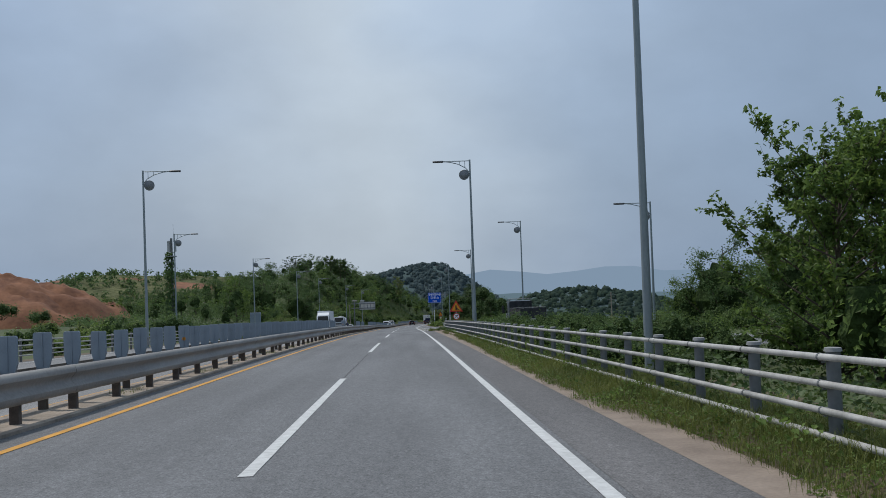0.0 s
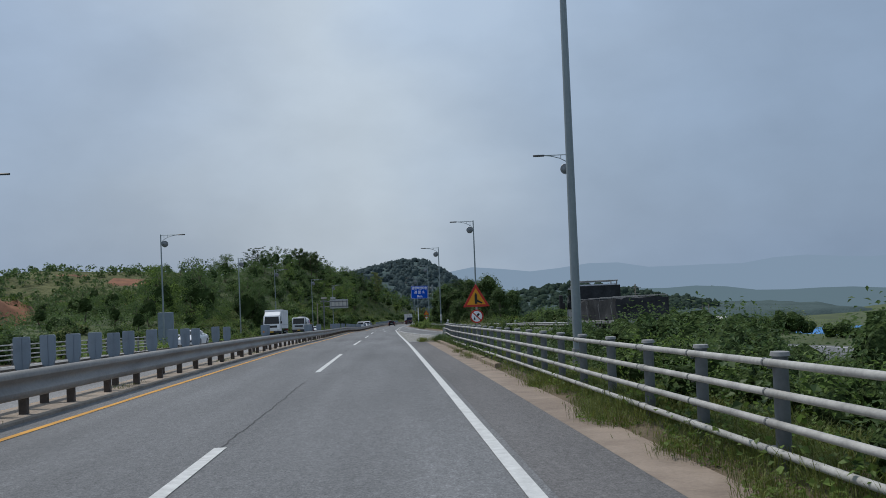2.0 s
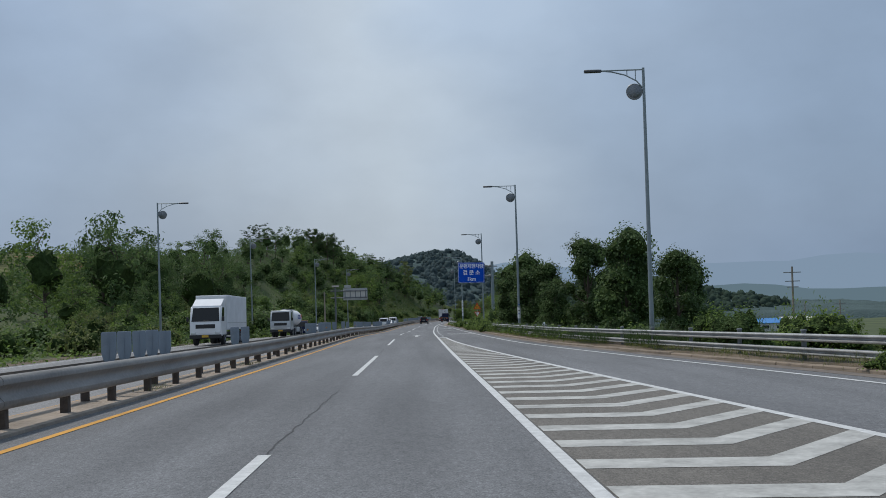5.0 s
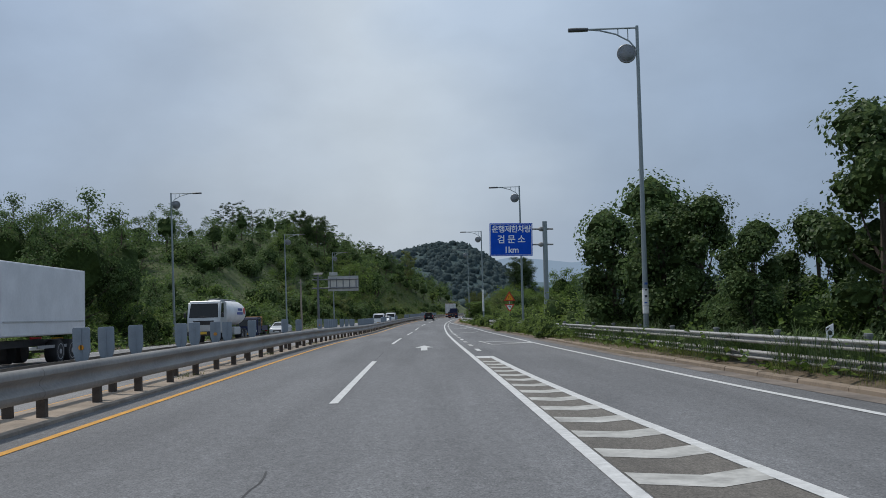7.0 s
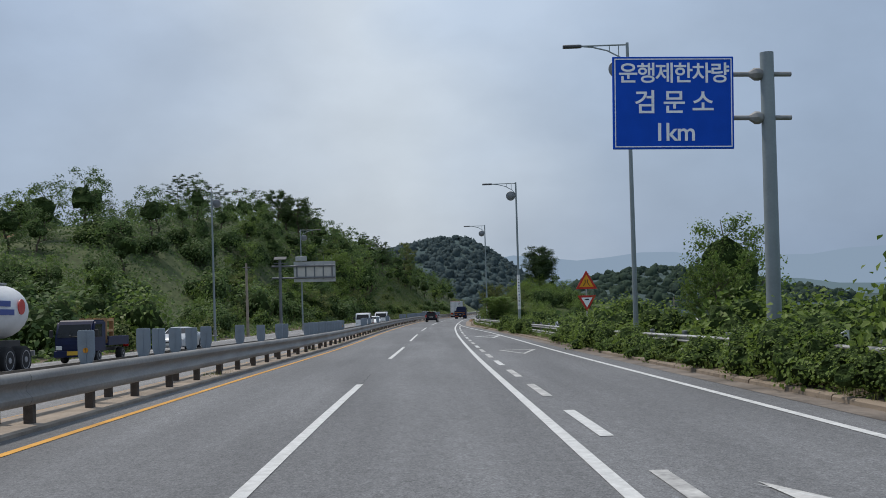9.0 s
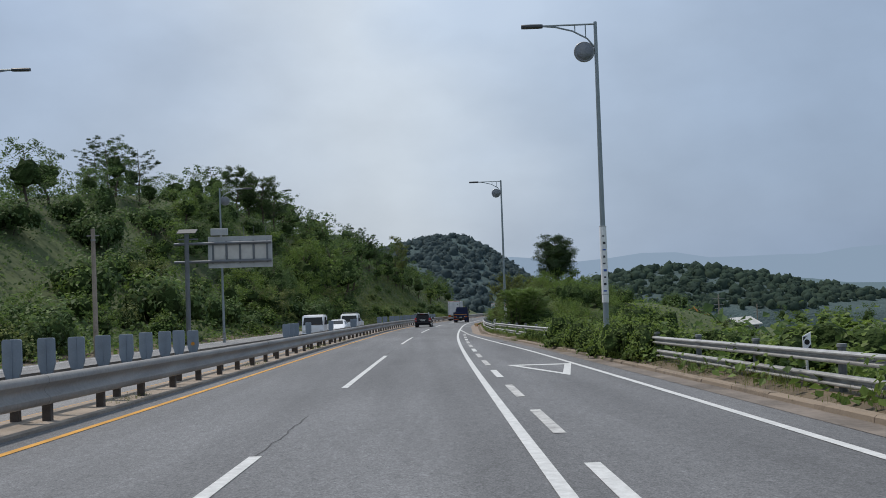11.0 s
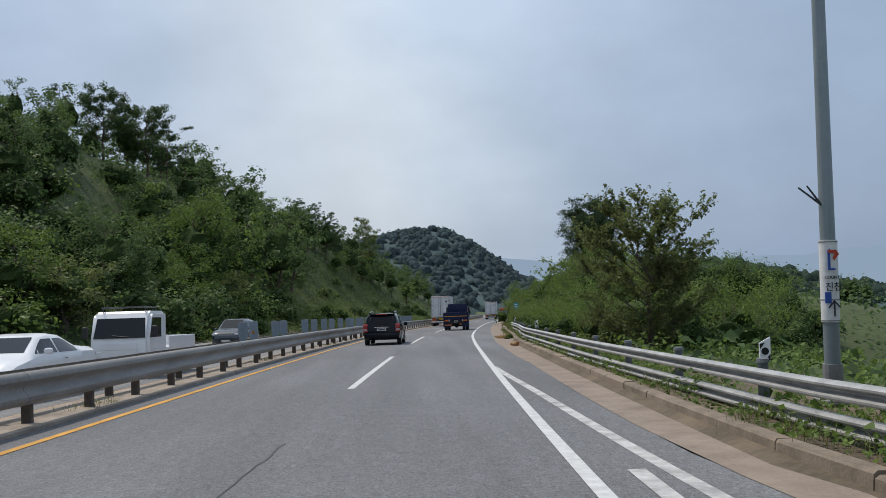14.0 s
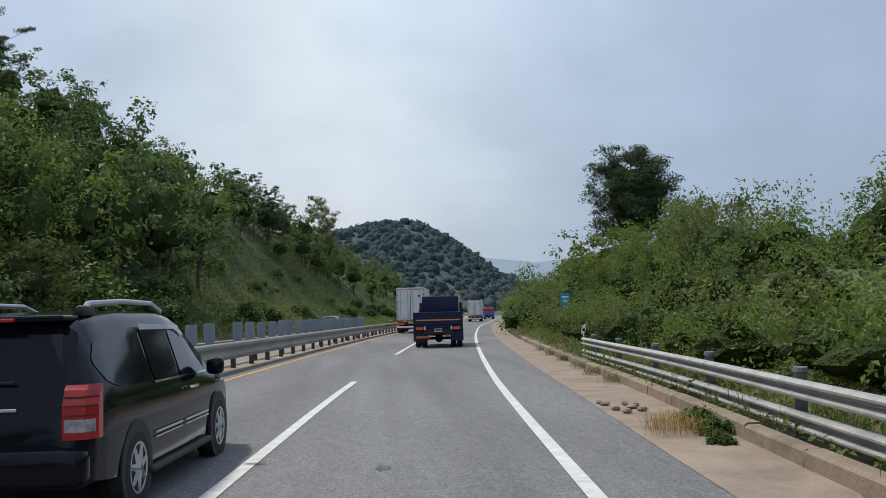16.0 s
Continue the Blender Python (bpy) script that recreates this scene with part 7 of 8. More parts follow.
# creeper-topped stump pole
sp_ = thing("utility_pole", "short concrete pole capped with a clump of creeper", "pole", m=Matrix.Translation((-25.6, 271.4, ground_z(-25.6, 271.4))))
part("pole", Geo().cyl((0, 0, -0.5), (0, 0, 5.2), 0.13, 0.11, 10), MEDIAN, sp_, smooth=True)
part("creeper", None, None, sp_, data=crown_mesh("creeper", rng, [((0, 0, 4.9), (0.85, 0.85, 0.7)), ((0.2, 0, 3.9), (0.5, 0.5, 0.7))], 500, 0.26, LEAF, 0.8, 0.6))
cp_ = thing("utility_pole", "plain concrete pole on the far verge below the woods", "pole", m=upright(289.3, -19.05))
part("pole", Geo().cyl((0, 0, -0.5), (0, 0, 7.3), 0.15, 0.11, 12), MEDIAN, cp_, smooth=True)
part("band", Geo().cyl((0, 0, 6.6), (0, 0, 6.7), 0.135, 0.135, 12), GALV_DULL, cp_)
part("crossbar", Geo().box((0, 0, 6.9), (0.7, 0.07, 0.07)), GALV_DULL, cp_)
# traffic cabinet boards on the far verge near a lamp
cb = thing("roadside_cabinet", "tall grey steel cabinet beside the oncoming lanes", "cabinet", m=upright(152.5, -24.1, 0.3))
part("body", Geo().rbox((0, 0, 1.6), (1.66, 0.4, 3.4), 0.02), PANEL, cb)
for sx in (-1, 1):
    dr = part("door", Geo().rbox((sx * 0.41, -0.212, 1.62), (0.76, 0.02, 3.1), 0.01), PANEL, cb)
    part("handle", Geo().box((sx * 0.1, -0.235, 1.5), (0.03, 0.03, 0.2)), GALV_DULL, dr)

# utility poles in the valley
for x, y, h in ((51.5, 237.7, -5.8 - ground_z(51.5, 237.7)), (95, 320, 13), (62, 425, 9), (86, 470, 9), (120, 400, 10)):
    up_ = thing("utility_pole", "distant utility pole with crossarms in the valley", "utility pole", "utility poles in the valley", m=Matrix.Translation((x, y, ground_z(x, y))))
    part("pole", Geo().cyl((0, 0, -0.5), (0, 0, h), 0.2, 0.13, 8), MEDIAN, up_, smooth=True)
    for dz, wdt in ((0.8, 2.4), (2.0, 2.0), (2.8, 1.6)):
        part("crossarm", Geo().box((0, 0, h - dz), (wdt, 0.12, 0.12)), GALV_DULL, up_)

# ------------------------------------------------------------------ buildings in the valley
ROOF_BLUE = mat("blue_sheet_roof", (0.06, 0.22, 0.50), 0.5, var=0.12, scale=1.5)
WALL_PALE = mat("pale_wall", (0.50, 0.49, 0.46), 0.8, var=0.2, scale=0.6)
WALL_DARK = mat("grey_shed_wall", (0.22, 0.21, 0.20), 0.85, var=0.3, scale=0.6)


def shed(x, y, w_, d_, h_, ridge, rz, roof_mat, wall_mat, label, wins=3):
    m = Matrix.Translation((x, y, ground_z(x, y))) @ pose(0, 0, 0, 0, 0, rz)
    b = thing("shed", label, "building", m=m)
    part("wall", Geo().prism([(-d_ / 2, -2), (d_ / 2, -2), (d_ / 2, h_), (0, h_ + ridge - 0.1), (-d_ / 2, h_)], "x", -w_ / 2, w_ / 2), wall_mat, b)
    e = 0.4
    for s in (-1, 1):
        part("roof", Geo().prism([(s * (d_ / 2 + e), h_ - 0.12), (s * (d_ / 2 + e), h_ + 0.03), (0, h_ + ridge + 0.08), (0, h_ + ridge - 0.06)], "x", -w_ / 2 - e, w_ / 2 + e), roof_mat, b)
    for i in range(wins):
        wv = part("window", Geo().box((-w_ / 2 + w_ * (i + 0.5) / wins, -d_ / 2 - 0.02, h_ * 0.55), (w_ / wins * 0.45, 0.06, h_ * 0.35)), MATS.get("window_dark") or mat("window_dark", (0.03, 0.035, 0.04), 0.2, var=0.2), b)
    return b


shed(118, 290, 34, 12, 4.0, 1.6, -4, ROOF_BLUE, WALL_DARK, "long low shed with a bright blue metal roof", 5)
shed(160, 298, 30, 12, 4.0, 1.6, -2, ROOF_BLUE, WALL_PALE, "long low shed with a bright blue metal roof", 4)
shed(92, 306, 12, 9, 3.6, 1.2, 3, SIGN_BACK, WALL_PALE, "small pale shed with a grey metal roof", 2)
shed(54.9, 392, 5, 4, 2.0, 1.1, 35, WALL_PALE, WALL_DARK, "small house with a pale sheet roof", 2)
shed(120, 440, 16, 9, 3.0, 1.3, 10, ROOF_BLUE, WALL_PALE, "distant house with a blue roof", 3)
shed(150, 480, 14, 8, 3.0, 1.2, -8, WALL_PALE, WALL_PALE, "distant pale farm building", 3)
shed(64, 268, 14, 7, 3.0, 1.0, 5, SIGN_BACK, WALL_DARK, "low dark shed below the road", 3)
# dark fence banner of a yard below the road
bn = thing("banner_fence", "long dark yard fence with unreadable pale lettering bars", "fence", m=Matrix.Translation((42, 236, ground_z(42, 236))) @ pose(0, 0, 0, 0, 0, -8))
part("board", Geo().box((0, 0, 2.6), (22, 0.1, 2.2)), SIGN_BLACK, bn)
part("bar", Geo().box((-7, -0.06, 2.7), (2.5, 0.02, 0.9)), SIGN_WHITE, bn, "unreadable pale bar")
part("bar", Geo().box((-3.5, -0.06, 2.7), (3.2, 0.02, 0.9)), SIGN_WHITE, bn, "unreadable pale bar")
part("bar", Geo().box((1, -0.06, 2.7), (2.2, 0.02, 0.9)), SIGN_WHITE, bn, "unreadable pale bar")
for i in range(5):
    part("post", Geo().box((-10 + 5 * i, 0.12, 1.5), (0.14, 0.14, 4.4)), GALV_DULL, bn)
# small orange excavator far down in the fields
ORANGE = mat("machine_orange", (0.55, 0.14, 0.02), 0.5, var=0.15)
ex = thing("excavator", "small orange excavator working far off in the fields", "excavator", m=Matrix.Translation((49, 392, ground_z(49, 392))) @ pose(0, 0, 0, 0, 0, 50) @ Matrix.Scale(0.75, 4))
part("body", Geo().rbox((0, 0, 1.5), (1.9, 2.4, 1.0), 0.15), ORANGE, ex)
part("cab", Geo().rbox((-0.5, 0.5, 2.4), (0.9, 1.2, 1.1), 0.1), SIGN_BLACK, ex)
for s in (-1, 1):
    part("track", Geo().rbox((s * 0.8, 0, 0.45), (0.5, 3.0, 0.9), 0.3), SIGN_BLACK, ex)
part("boom", Geo().tube([(0.4, 1.0, 1.6), (0.4, 2.6, 3.4), (0.4, 4.4, 2.4), (0.4, 4.6, 0.6)], [0.22, 0.2, 0.16, 0.12], 6), ORANGE, ex)

# litter: a tan sack in the gutter, broken stones, a bent wire
sk = Geo()
sk.loft([[(0.17 * r * math.cos(a * math.pi / 5), -0.28 + 0.56 * t, 0.15 + 0.15 * r * math.sin(a * math.pi / 5)) for a in range(10)] for t, r in ((0, 0.35), (0.12, 0.85), (0.4, 1.05), (0.75, 0.95), (0.92, 0.6), (1, 0.2))])
sack = thing("sack", "torn tan sack with a dark open end lying in the gutter", "sack", m=at(341.6, 3.3, 0.0) @ pose(0, 0, 0, 0, 0, 55) @ Matrix.Scale(0.68, 4))
part("body", sk, mat("tan_sack", (0.34, 0.22, 0.12), 0.85, var=0.35, scale=5, fine=22, bump=0.6), sack, smooth=True)
part("open_end", Geo().loft([[(r * math.cos(a * math.pi / 5), y, 0.15 + r * math.sin(a * math.pi / 5)) for a in range(10)] for r, y in ((0.15, -0.24), (0.13, -0.33), (0.06, -0.31))]), mat("rusty_lining", (0.30, 0.10, 0.02), 0.8, var=0.4, scale=8, fine=30, bump=0.5), sack, "orange-brown torn end")
part("flap", Geo().loft([[(-0.12 + 0.02 * math.sin(k * 2), -0.1 + 0.12 * k, 0.03 + 0.012 * (k % 2)), (-0.34 + 0.03 * math.cos(k * 3), -0.08 + 0.12 * k, 0.02)] for k in range(5)]), MATS["tan_sack"], sack)
random.seed(9)
for i in range(9):
    b_ = Geo()
    bv_, bf_ = blob(np.random.default_rng(i), (0, 0, 0.03), (random.uniform(0.05, 0.12), random.uniform(0.05, 0.14), 0.04), 6, 4)
    b_.add(bv_, bf_)
    single("stone", b_, KERB, "broken piece of concrete in the gutter", "stone", "rubble in the gutter", m=at(357 + random.uniform(-0.9, 0.9), 3.25 + random.uniform(-0.25, 0.3), 0.01))
single("wire", Geo().tube([(5.56, 286.46, lev(286.5) + 0.02), (5.66, 286.36, lev(286.5) + 0.02), (5.67, 286.37, lev(286.4) + 0.03), (5.75, 286.49, lev(286.4) + 0.04), (5.88, 286.79, lev(286.7) + 0.03), (5.98, 286.94, lev(286.7) + 0.02)], 0.012, 6), SIGN_BLACK, "bent black wire lying on the asphalt", "wire")

# ------------------------------------------------------------------ vehicles
TYRE = mat("tyre_rubber", (0.018, 0.018, 0.019), 0.85, var=0.3, scale=6, fine=40, bump=0.2)
RIM = mat("alloy_rim", (0.55, 0.56, 0.57), 0.3, 0.8, var=0.1)
STEELRIM = mat("steel_rim", (0.30, 0.30, 0.31), 0.5, 0.5, var=0.2)
GLASS = mat("tinted_glass", (0.008, 0.010, 0.012), 0.06, 0.0, var=0.1, bump=0, spec=0.35)
BLACKPL = mat("black_plastic", (0.018, 0.018, 0.019), 0.6, var=0.2)
CHROME = mat("chrome", (0.7, 0.7, 0.7), 0.15, 1.0, var=0.05, bump=0)
TAIL_RED = mat("tail_lamp_red", (0.36, 0.008, 0.007), 0.2, var=0.35, scale=9, fine=30, bump=0.1, coat=0.2)
TAIL_AMBER = mat("tail_lamp_amber", (0.55, 0.12, 0.02), 0.25, var=0.15, bump=0)
LAMP_CLEAR = mat("lamp_clear", (0.65, 0.66, 0.66), 0.15, 0.2, var=0.1, bump=0)
PLATE = mat("number_plate", (0.55, 0.56, 0.54), 0.5, var=0.06)
PLATE_Y = mat("number_plate_yellow", (0.55, 0.33, 0.03), 0.5, var=0.06)
NAVY = mat("navy_truck_paint", (0.006, 0.012, 0.046), 0.5, var=0.3, scale=2, fine=20, coat=0.05, spec=0.25)
BLACKPAINT = mat("black_car_paint", (0.005, 0.006, 0.010), 0.10, var=0.1, bump=0, coat=0.05, spec=0.16)
WHITEPAINT = mat("white_vehicle_paint", (0.72, 0.73, 0.74), 0.35, var=0.07, scale=1.5, coat=0.4)
WHITEBOX = mat("white_box_panel", (0.62, 0.63, 0.64), 0.5, var=0.12, scale=1.0, fine=10)
SILVER = mat("silver_paint", (0.42, 0.44, 0.46), 0.35, 0.4, var=0.1, coat=0.3)
DARKSUV = mat("dark_blue_grey_paint", (0.025, 0.032, 0.042), 0.25, var=0.1, coat=0.7, bump=0)
BLUEPAINT = mat("blue_truck_paint", (0.012, 0.10, 0.42), 0.4, var=0.12, coat=0.3)
REDLOAD = mat("red_tarpaulin", (0.35, 0.035, 0.03), 0.8, var=0.25)
TARP = mat("dark_tarpaulin", (0.020, 0.021, 0.024), 0.8, var=0.4, scale=1.5, fine=8, bump=0.8, col2=(0.05, 0.052, 0.056), spec=0.2)
WOOD = mat("crate_wood", (0.42, 0.24, 0.11), 0.75, var=0.25, scale=3, fine=20, stretch=(1, 1, 0.2))
ORANGE_STRIPE = mat("orange_stripe", (0.62, 0.26, 0.02), 0.5, var=0.12)


def revolve_x(geo, prof, c, n=26):
    rings = [[(c[0] + dx, c[1] + r * math.cos(2 * math.pi * k / n), c[2] + r * math.sin(2 * math.pi * k / n)) for k in range(n)] for dx, r in prof]
    return geo.loft(rings)


def wheel(root, x, y, r, w, side, rim_mat=RIM, spokes=7):
    """side: +1 shows its face towards +x."""
    g = Geo()
    revolve_x(g, [(-w / 2, r * 0.66), (-w / 2, r * 0.93), (-w * 0.38, r), (w * 0.38, r), (w / 2, r * 0.93), (w / 2, r * 0.66)], (x, y, r))
    tyre = part("wheel", g, TYRE, root, smooth=True)
    f = x + side * w / 2
    g = Geo()
    revolve_x(g, [(-side * 0.06, r * 0.55), (-side * 0.02, r * 0.64), (side * 0.006, r * 0.68), (side * 0.006, r * 0.62), (-side * 0.045, r * 0.57)], (f, y, r))
    g.cyl((f - side * 0.05, y, r), (f - side * 0.055, y, r), r * 0.6, r * 0.6, 20)
    if spokes:
        for k in range(spokes):
            a = 2 * math.pi * k / spokes + 0.3
            ca, sa = math.cos(a), math.sin(a)
            g.tube([(f - side * 0.012, y + 0.08 * r * ca, r + 0.08 * r * sa), (f - side * 0.015, y + 0.6 * r * ca, r + 0.6 * r * sa)], [r * 0.13, r * 0.085], 6)
        g.cyl((f - side * 0.03, y, r), (f + side * 0.004, y, r), r * 0.16, r * 0.13, 12)
    else:
        g.cyl((f - side * 0.06, y, r), (f + side * 0.02, y, r), r * 0.3, r * 0.2, 14)
    part("rim", g, rim_mat, tyre, smooth=True)
    return tyre


def station(st, y):
    for a, b in zip(st, st[1:]):
        if a[0] <= y <= b[0]:
            t = (y - a[0]) / (b[0] - a[0])
            return [p + (q - p) * t for p, q in zip(a, b)]
    return list(st[0] if y < st[0][0] else st[-1])


def shell(st, fine=3):
    ys = []
    for a, b in zip(st, st[1:]):
        ys += [a[0] + (b[0] - a[0]) * k / fine for k in range(fine)]
    ys.append(st[-1][0])
    rings = []
    for y in ys:
        _, hw, zb, belt, top, ht = station(st, y)
        half = [(hw * 0.86, zb), (hw * 0.985, zb + 0.07), (hw, zb + (belt - zb) * 0.45), (hw * 0.992, zb + (belt - zb) * 0.8), (hw * 0.965, belt), (ht + (hw * 0.965 - ht) * 0.12, belt + (top - belt) * 0.86), (ht * 0.93, top - (top - belt) * 0.03), (ht * 0.6, top)]
        rings.append([(p, y, z) for p, z in half] + [(-p, y, z) for p, z in reversed(half)])
    return Geo().loft(rings)


def side_x(st, y, z, off=0.008):
    _, hw, zb, belt, top, ht = station(st, y)
    a, b = hw * 0.965, ht + (hw * 0.965 - ht) * 0.12
    t = (z - belt) / max(0.05, (top - belt) * 0.86)
    return a + (b - a) * t + off


def side_panel(st, s, lo, hi, y0, y1, n=6, off=0.008):
    """Sheet on the flank between two height functions of y."""
    vs = []
    for i in range(n + 1):
        y = y0 + (y1 - y0) * i / n
        for z in (lo(y), (lo(y) + hi(y)) / 2, hi(y)):
            vs.append((s * side_x(st, y, z, off), y, z))
    fs = []
    for i in range(n):
        for k in (0, 1):
            fs.append((i * 3 + k, (i + 1) * 3 + k, (i + 1) * 3 + k + 1, i * 3 + k + 1))
    return Geo().add(vs, fs)


def lerp_f(pts):
    return lambda y: float(np.interp(y, [p[0] for p in pts], [p[1] for p in pts]))


def minivan():
    """Long black people carrier, 5.13 m before it is scaled on the road, tail at y = 0."""
    st = [(0.0, 0.84, 0.44, 0.72, 0.86, 0.66), (0.05, 0.93, 0.36, 0.86, 1.02, 0.74), (0.12, 0.965, 0.33, 1.02, 1.16, 0.80), (0.34, 0.985, 0.30, 1.08, 1.66, 0.72), (0.52, 0.99, 0.28, 1.08, 1.735, 0.72), (1.4, 0.99, 0.25, 1.07, 1.78, 0.73), (2.6, 0.99, 0.25, 1.05, 1.775, 0.73), (3.2, 0.985, 0.25, 1.04, 1.70, 0.72), (4.18, 0.97, 0.25, 1.02, 1.14, 0.80), (4.75, 0.93, 0.27, 0.90, 0.99, 0.74), (5.02, 0.84, 0.30, 0.74, 0.82, 0.66), (5.13, 0.70, 0.36, 0.62, 0.68, 0.56)]
    root = thing("minivan", "shiny black minivan with roof rails and alloy wheels", "car")
    part("body", shell(st, 4), BLACKPAINT, root, smooth=True)
    base = lerp_f([(0.3, 1.13), (0.75, 1.10), (4.0, 1.06)])
    for s in (-1, 1):
        top_r = lerp_f([(0.36, 1.36), (0.5, 1.50), (0.9, 1.585), (1.75, 1.62)])
        low_r = lerp_f([(0.36, 1.34), (0.42, 1.2), (0.7, 1.105), (1.75, 1.09)])
        part("rear_window", side_panel(st, s, low_r, top_r, 0.37, 1.62, 10), GLASS, root, smooth=True)
        part("sliding_window", side_panel(st, s, lerp_f([(1.6, 1.09), (2.6, 1.08)]), lerp_f([(1.6, 1.6), (2.6, 1.6)]), 1.70, 2.52, 6), GLASS, root, smooth=True)
        part("front_window", side_panel(st, s, lerp_f([(2.5, 1.08), (3.65, 1.07)]), lerp_f([(2.5, 1.6), (2.9, 1.585), (3.25, 1.46), (3.62, 1.10)]), 2.60, 3.62, 8), GLASS, root, smooth=True)
        part("wind_deflector", side_panel(st, s, lerp_f([(1.6, 1.585), (2.9, 1.575), (3.3, 1.43)]), lerp_f([(1.6, 1.645), (2.9, 1.625), (3.3, 1.48)]), 1.66, 3.15, 8, 0.03), mat("clear_smoked_strip", (0.35, 0.37, 0.39), 0.15, var=0.1, bump=0), root, "pale wind deflector")
        part("window_trim", side_panel(st, s, lerp_f([(1.6, 1.065), (3.7, 1.05)]), lerp_f([(1.6, 1.083), (3.7, 1.068)]), 1.66, 3.66, 8, 0.014), CHROME, root, "chrome trim")
        part("roof_rail", Geo().tube([(s * 0.66, 0.62, 1.74), (s * 0.665, 0.78, 1.83), (s * 0.67, 1.6, 1.865), (s * 0.66, 2.5, 1.855), (s * 0.65, 2.85, 1.77)], [0.03, 0.032, 0.026, 0.026, 0.03], 8), mat("rail_silver", (0.35, 0.37, 0.4), 0.3, 0.7, var=0.08), root, smooth=True)
        part("mirror", Geo().rbox((s * 1.1, 3.48, 1.12), (0.2, 0.14, 0.2), 0.06, 3), BLACKPAINT, root, smooth=True)
        part("door_handle", Geo().tube([(s * 1.0, 2.75, 0.93), (s * 1.03, 2.8, 0.935), (s * 1.03, 2.98, 0.935), (s * 1.0, 3.02, 0.93)], 0.016, 6), CHROME, root)
        part("side_moulding", Geo().box((s * 0.995, 3.05, 0.60), (0.03, 0.95, 0.02)).box((s * 0.995, 3.05, 0.555), (0.03, 0.95, 0.014)), CHROME, root, "chrome moulding")
        part("side_moulding", Geo().box((s * 0.995, 2.0, 0.60), (0.03, 0.9, 0.02)).box((s * 0.995, 2.0, 0.555), (0.03, 0.9, 0.014)), CHROME, root, "chrome moulding")
        part("side_step", Geo().rbox((s * 0.97, 2.45, 0.27), (0.16, 2.2, 0.07), 0.03), BLACKPL, root)
        for y in (1.06, 4.08):
            part("wheel_arch", Geo().cyl((s * 0.88, y, 0.36), (s * 0.996, y, 0.36), 0.415, 0.415, 28), BLACKPL, root)
            wheel(root, s * 0.885, y, 0.345, 0.23, s, RIM, 7)
        lamp_ = Geo().loft([[(s * x0, y0, z0) for x0, y0 in ((0.76, 0.10), (0.76, -0.005 + dy), (0.93, 0.01 + dy), (1.0, 0.12 + dy), (0.995, 0.22))] for z0, dy in ((0.74, 0.0), (0.80, -0.01), (1.0, 0.0), (1.13, 0.04), (1.17, 0.08))])
        tlp = part("tail_lamp", lamp_, TAIL_RED, root, "red tail lamp", smooth=False)
        part("clear_segment", Geo().loft([[(s * x0, y0, z0) for x0, y0 in ((0.78, 0.06), (0.78, -0.018), (0.93, -0.002), (0.985, 0.085))] for z0 in (0.80, 0.90)]), mat("reversing_lens", (0.30, 0.29, 0.29), 0.25, 0.2, var=0.5, scale=18, fine=60, bump=0.2), tlp, "clear reversing segment")
        for z0, dy in ((0.925, -0.004), (1.0, 0.0), (1.07, 0.02)):
            part("lamp_rib", Geo().loft([[(s * x0, y0, zz) for x0, y0 in ((0.77, 0.06), (0.77, -0.014 + dy), (0.93, 0.002 + dy), (0.995, 0.105 + dy))] for zz in (z0, z0 + 0.012)]), mat("tail_lamp_dark_red", (0.10, 0.006, 0.006), 0.3, var=0.2, bump=0), tlp, "dark red rib")
        part("roof_rail_foot", Geo().rbox((s * 0.66, 0.72, 1.77), (0.09, 0.3, 0.1), 0.04, 2), BLACKPL, root, smooth=True)
        part("indicator", Geo().rbox((s * 0.975, 4.32, 0.9), (0.03, 0.06, 0.035), 0.01), LAMP_CLEAR, root)
        part("head_lamp", Geo().rbox((s * 0.72, 4.93, 0.76), (0.3, 0.3, 0.16), 0.05), LAMP_CLEAR, root)
    hatch = Geo().add([(-0.70, 0.128, 1.17), (0.70, 0.128, 1.17), (0.64, 0.325, 1.62), (-0.64, 0.325, 1.62)], [(0, 1, 2, 3)])
    part("rear_glass", hatch, GLASS, root)
    part("spoiler", Geo().rbox((0, 0.36, 1.71), (1.36, 0.3, 0.05), 0.02), BLACKPAINT, root)
    part("brake_light", Geo().rbox((0, 0.2, 1.70), (0.6, 0.04, 0.03), 0.01), TAIL_RED, root, "high red brake light")
    part("bumper", Geo().rbox((0, 0.03, 0.52), (1.9, 0.22, 0.32), 0.08, 3), BLACKPAINT, root, smooth=True)
    part("tailgate_handle", Geo().rbox((0, 0.035, 0.985), (0.8, 0.05, 0.03), 0.01), CHROME, root, "chrome strip")
    part("wiper", Geo().tube([(-0.2, 0.12, 1.19), (0.35, 0.1, 1.2)], 0.012, 6), BLACKPL, root)
    part("number_plate", Geo().box((0, 0.0, 0.86), (0.5, 0.02, 0.12)), PLATE, root)
    part("plate_bar", Geo().box((0, -0.012, 0.86), (0.38, 0.006, 0.05)), BLACKPL, root, "unreadable dark bar")
    t_ = part("lettering", None, None, root, "small gold lettering", data=text_data("Limousine", 0.11, mat("badge_gold", (0.42, 0.33, 0.12), 0.4, var=0.1), 1.1))
    t_.location = (0.42, 0.035, 0.79)
    ws_ = Geo().add([(-0.78, 4.14, 1.165), (0.78, 4.14, 1.165), (0.66, 3.25, 1.71), (-0.66, 3.25, 1.71)], [(0, 1, 2, 3)])
    part("windscreen", ws_, GLASS, root)
    return root


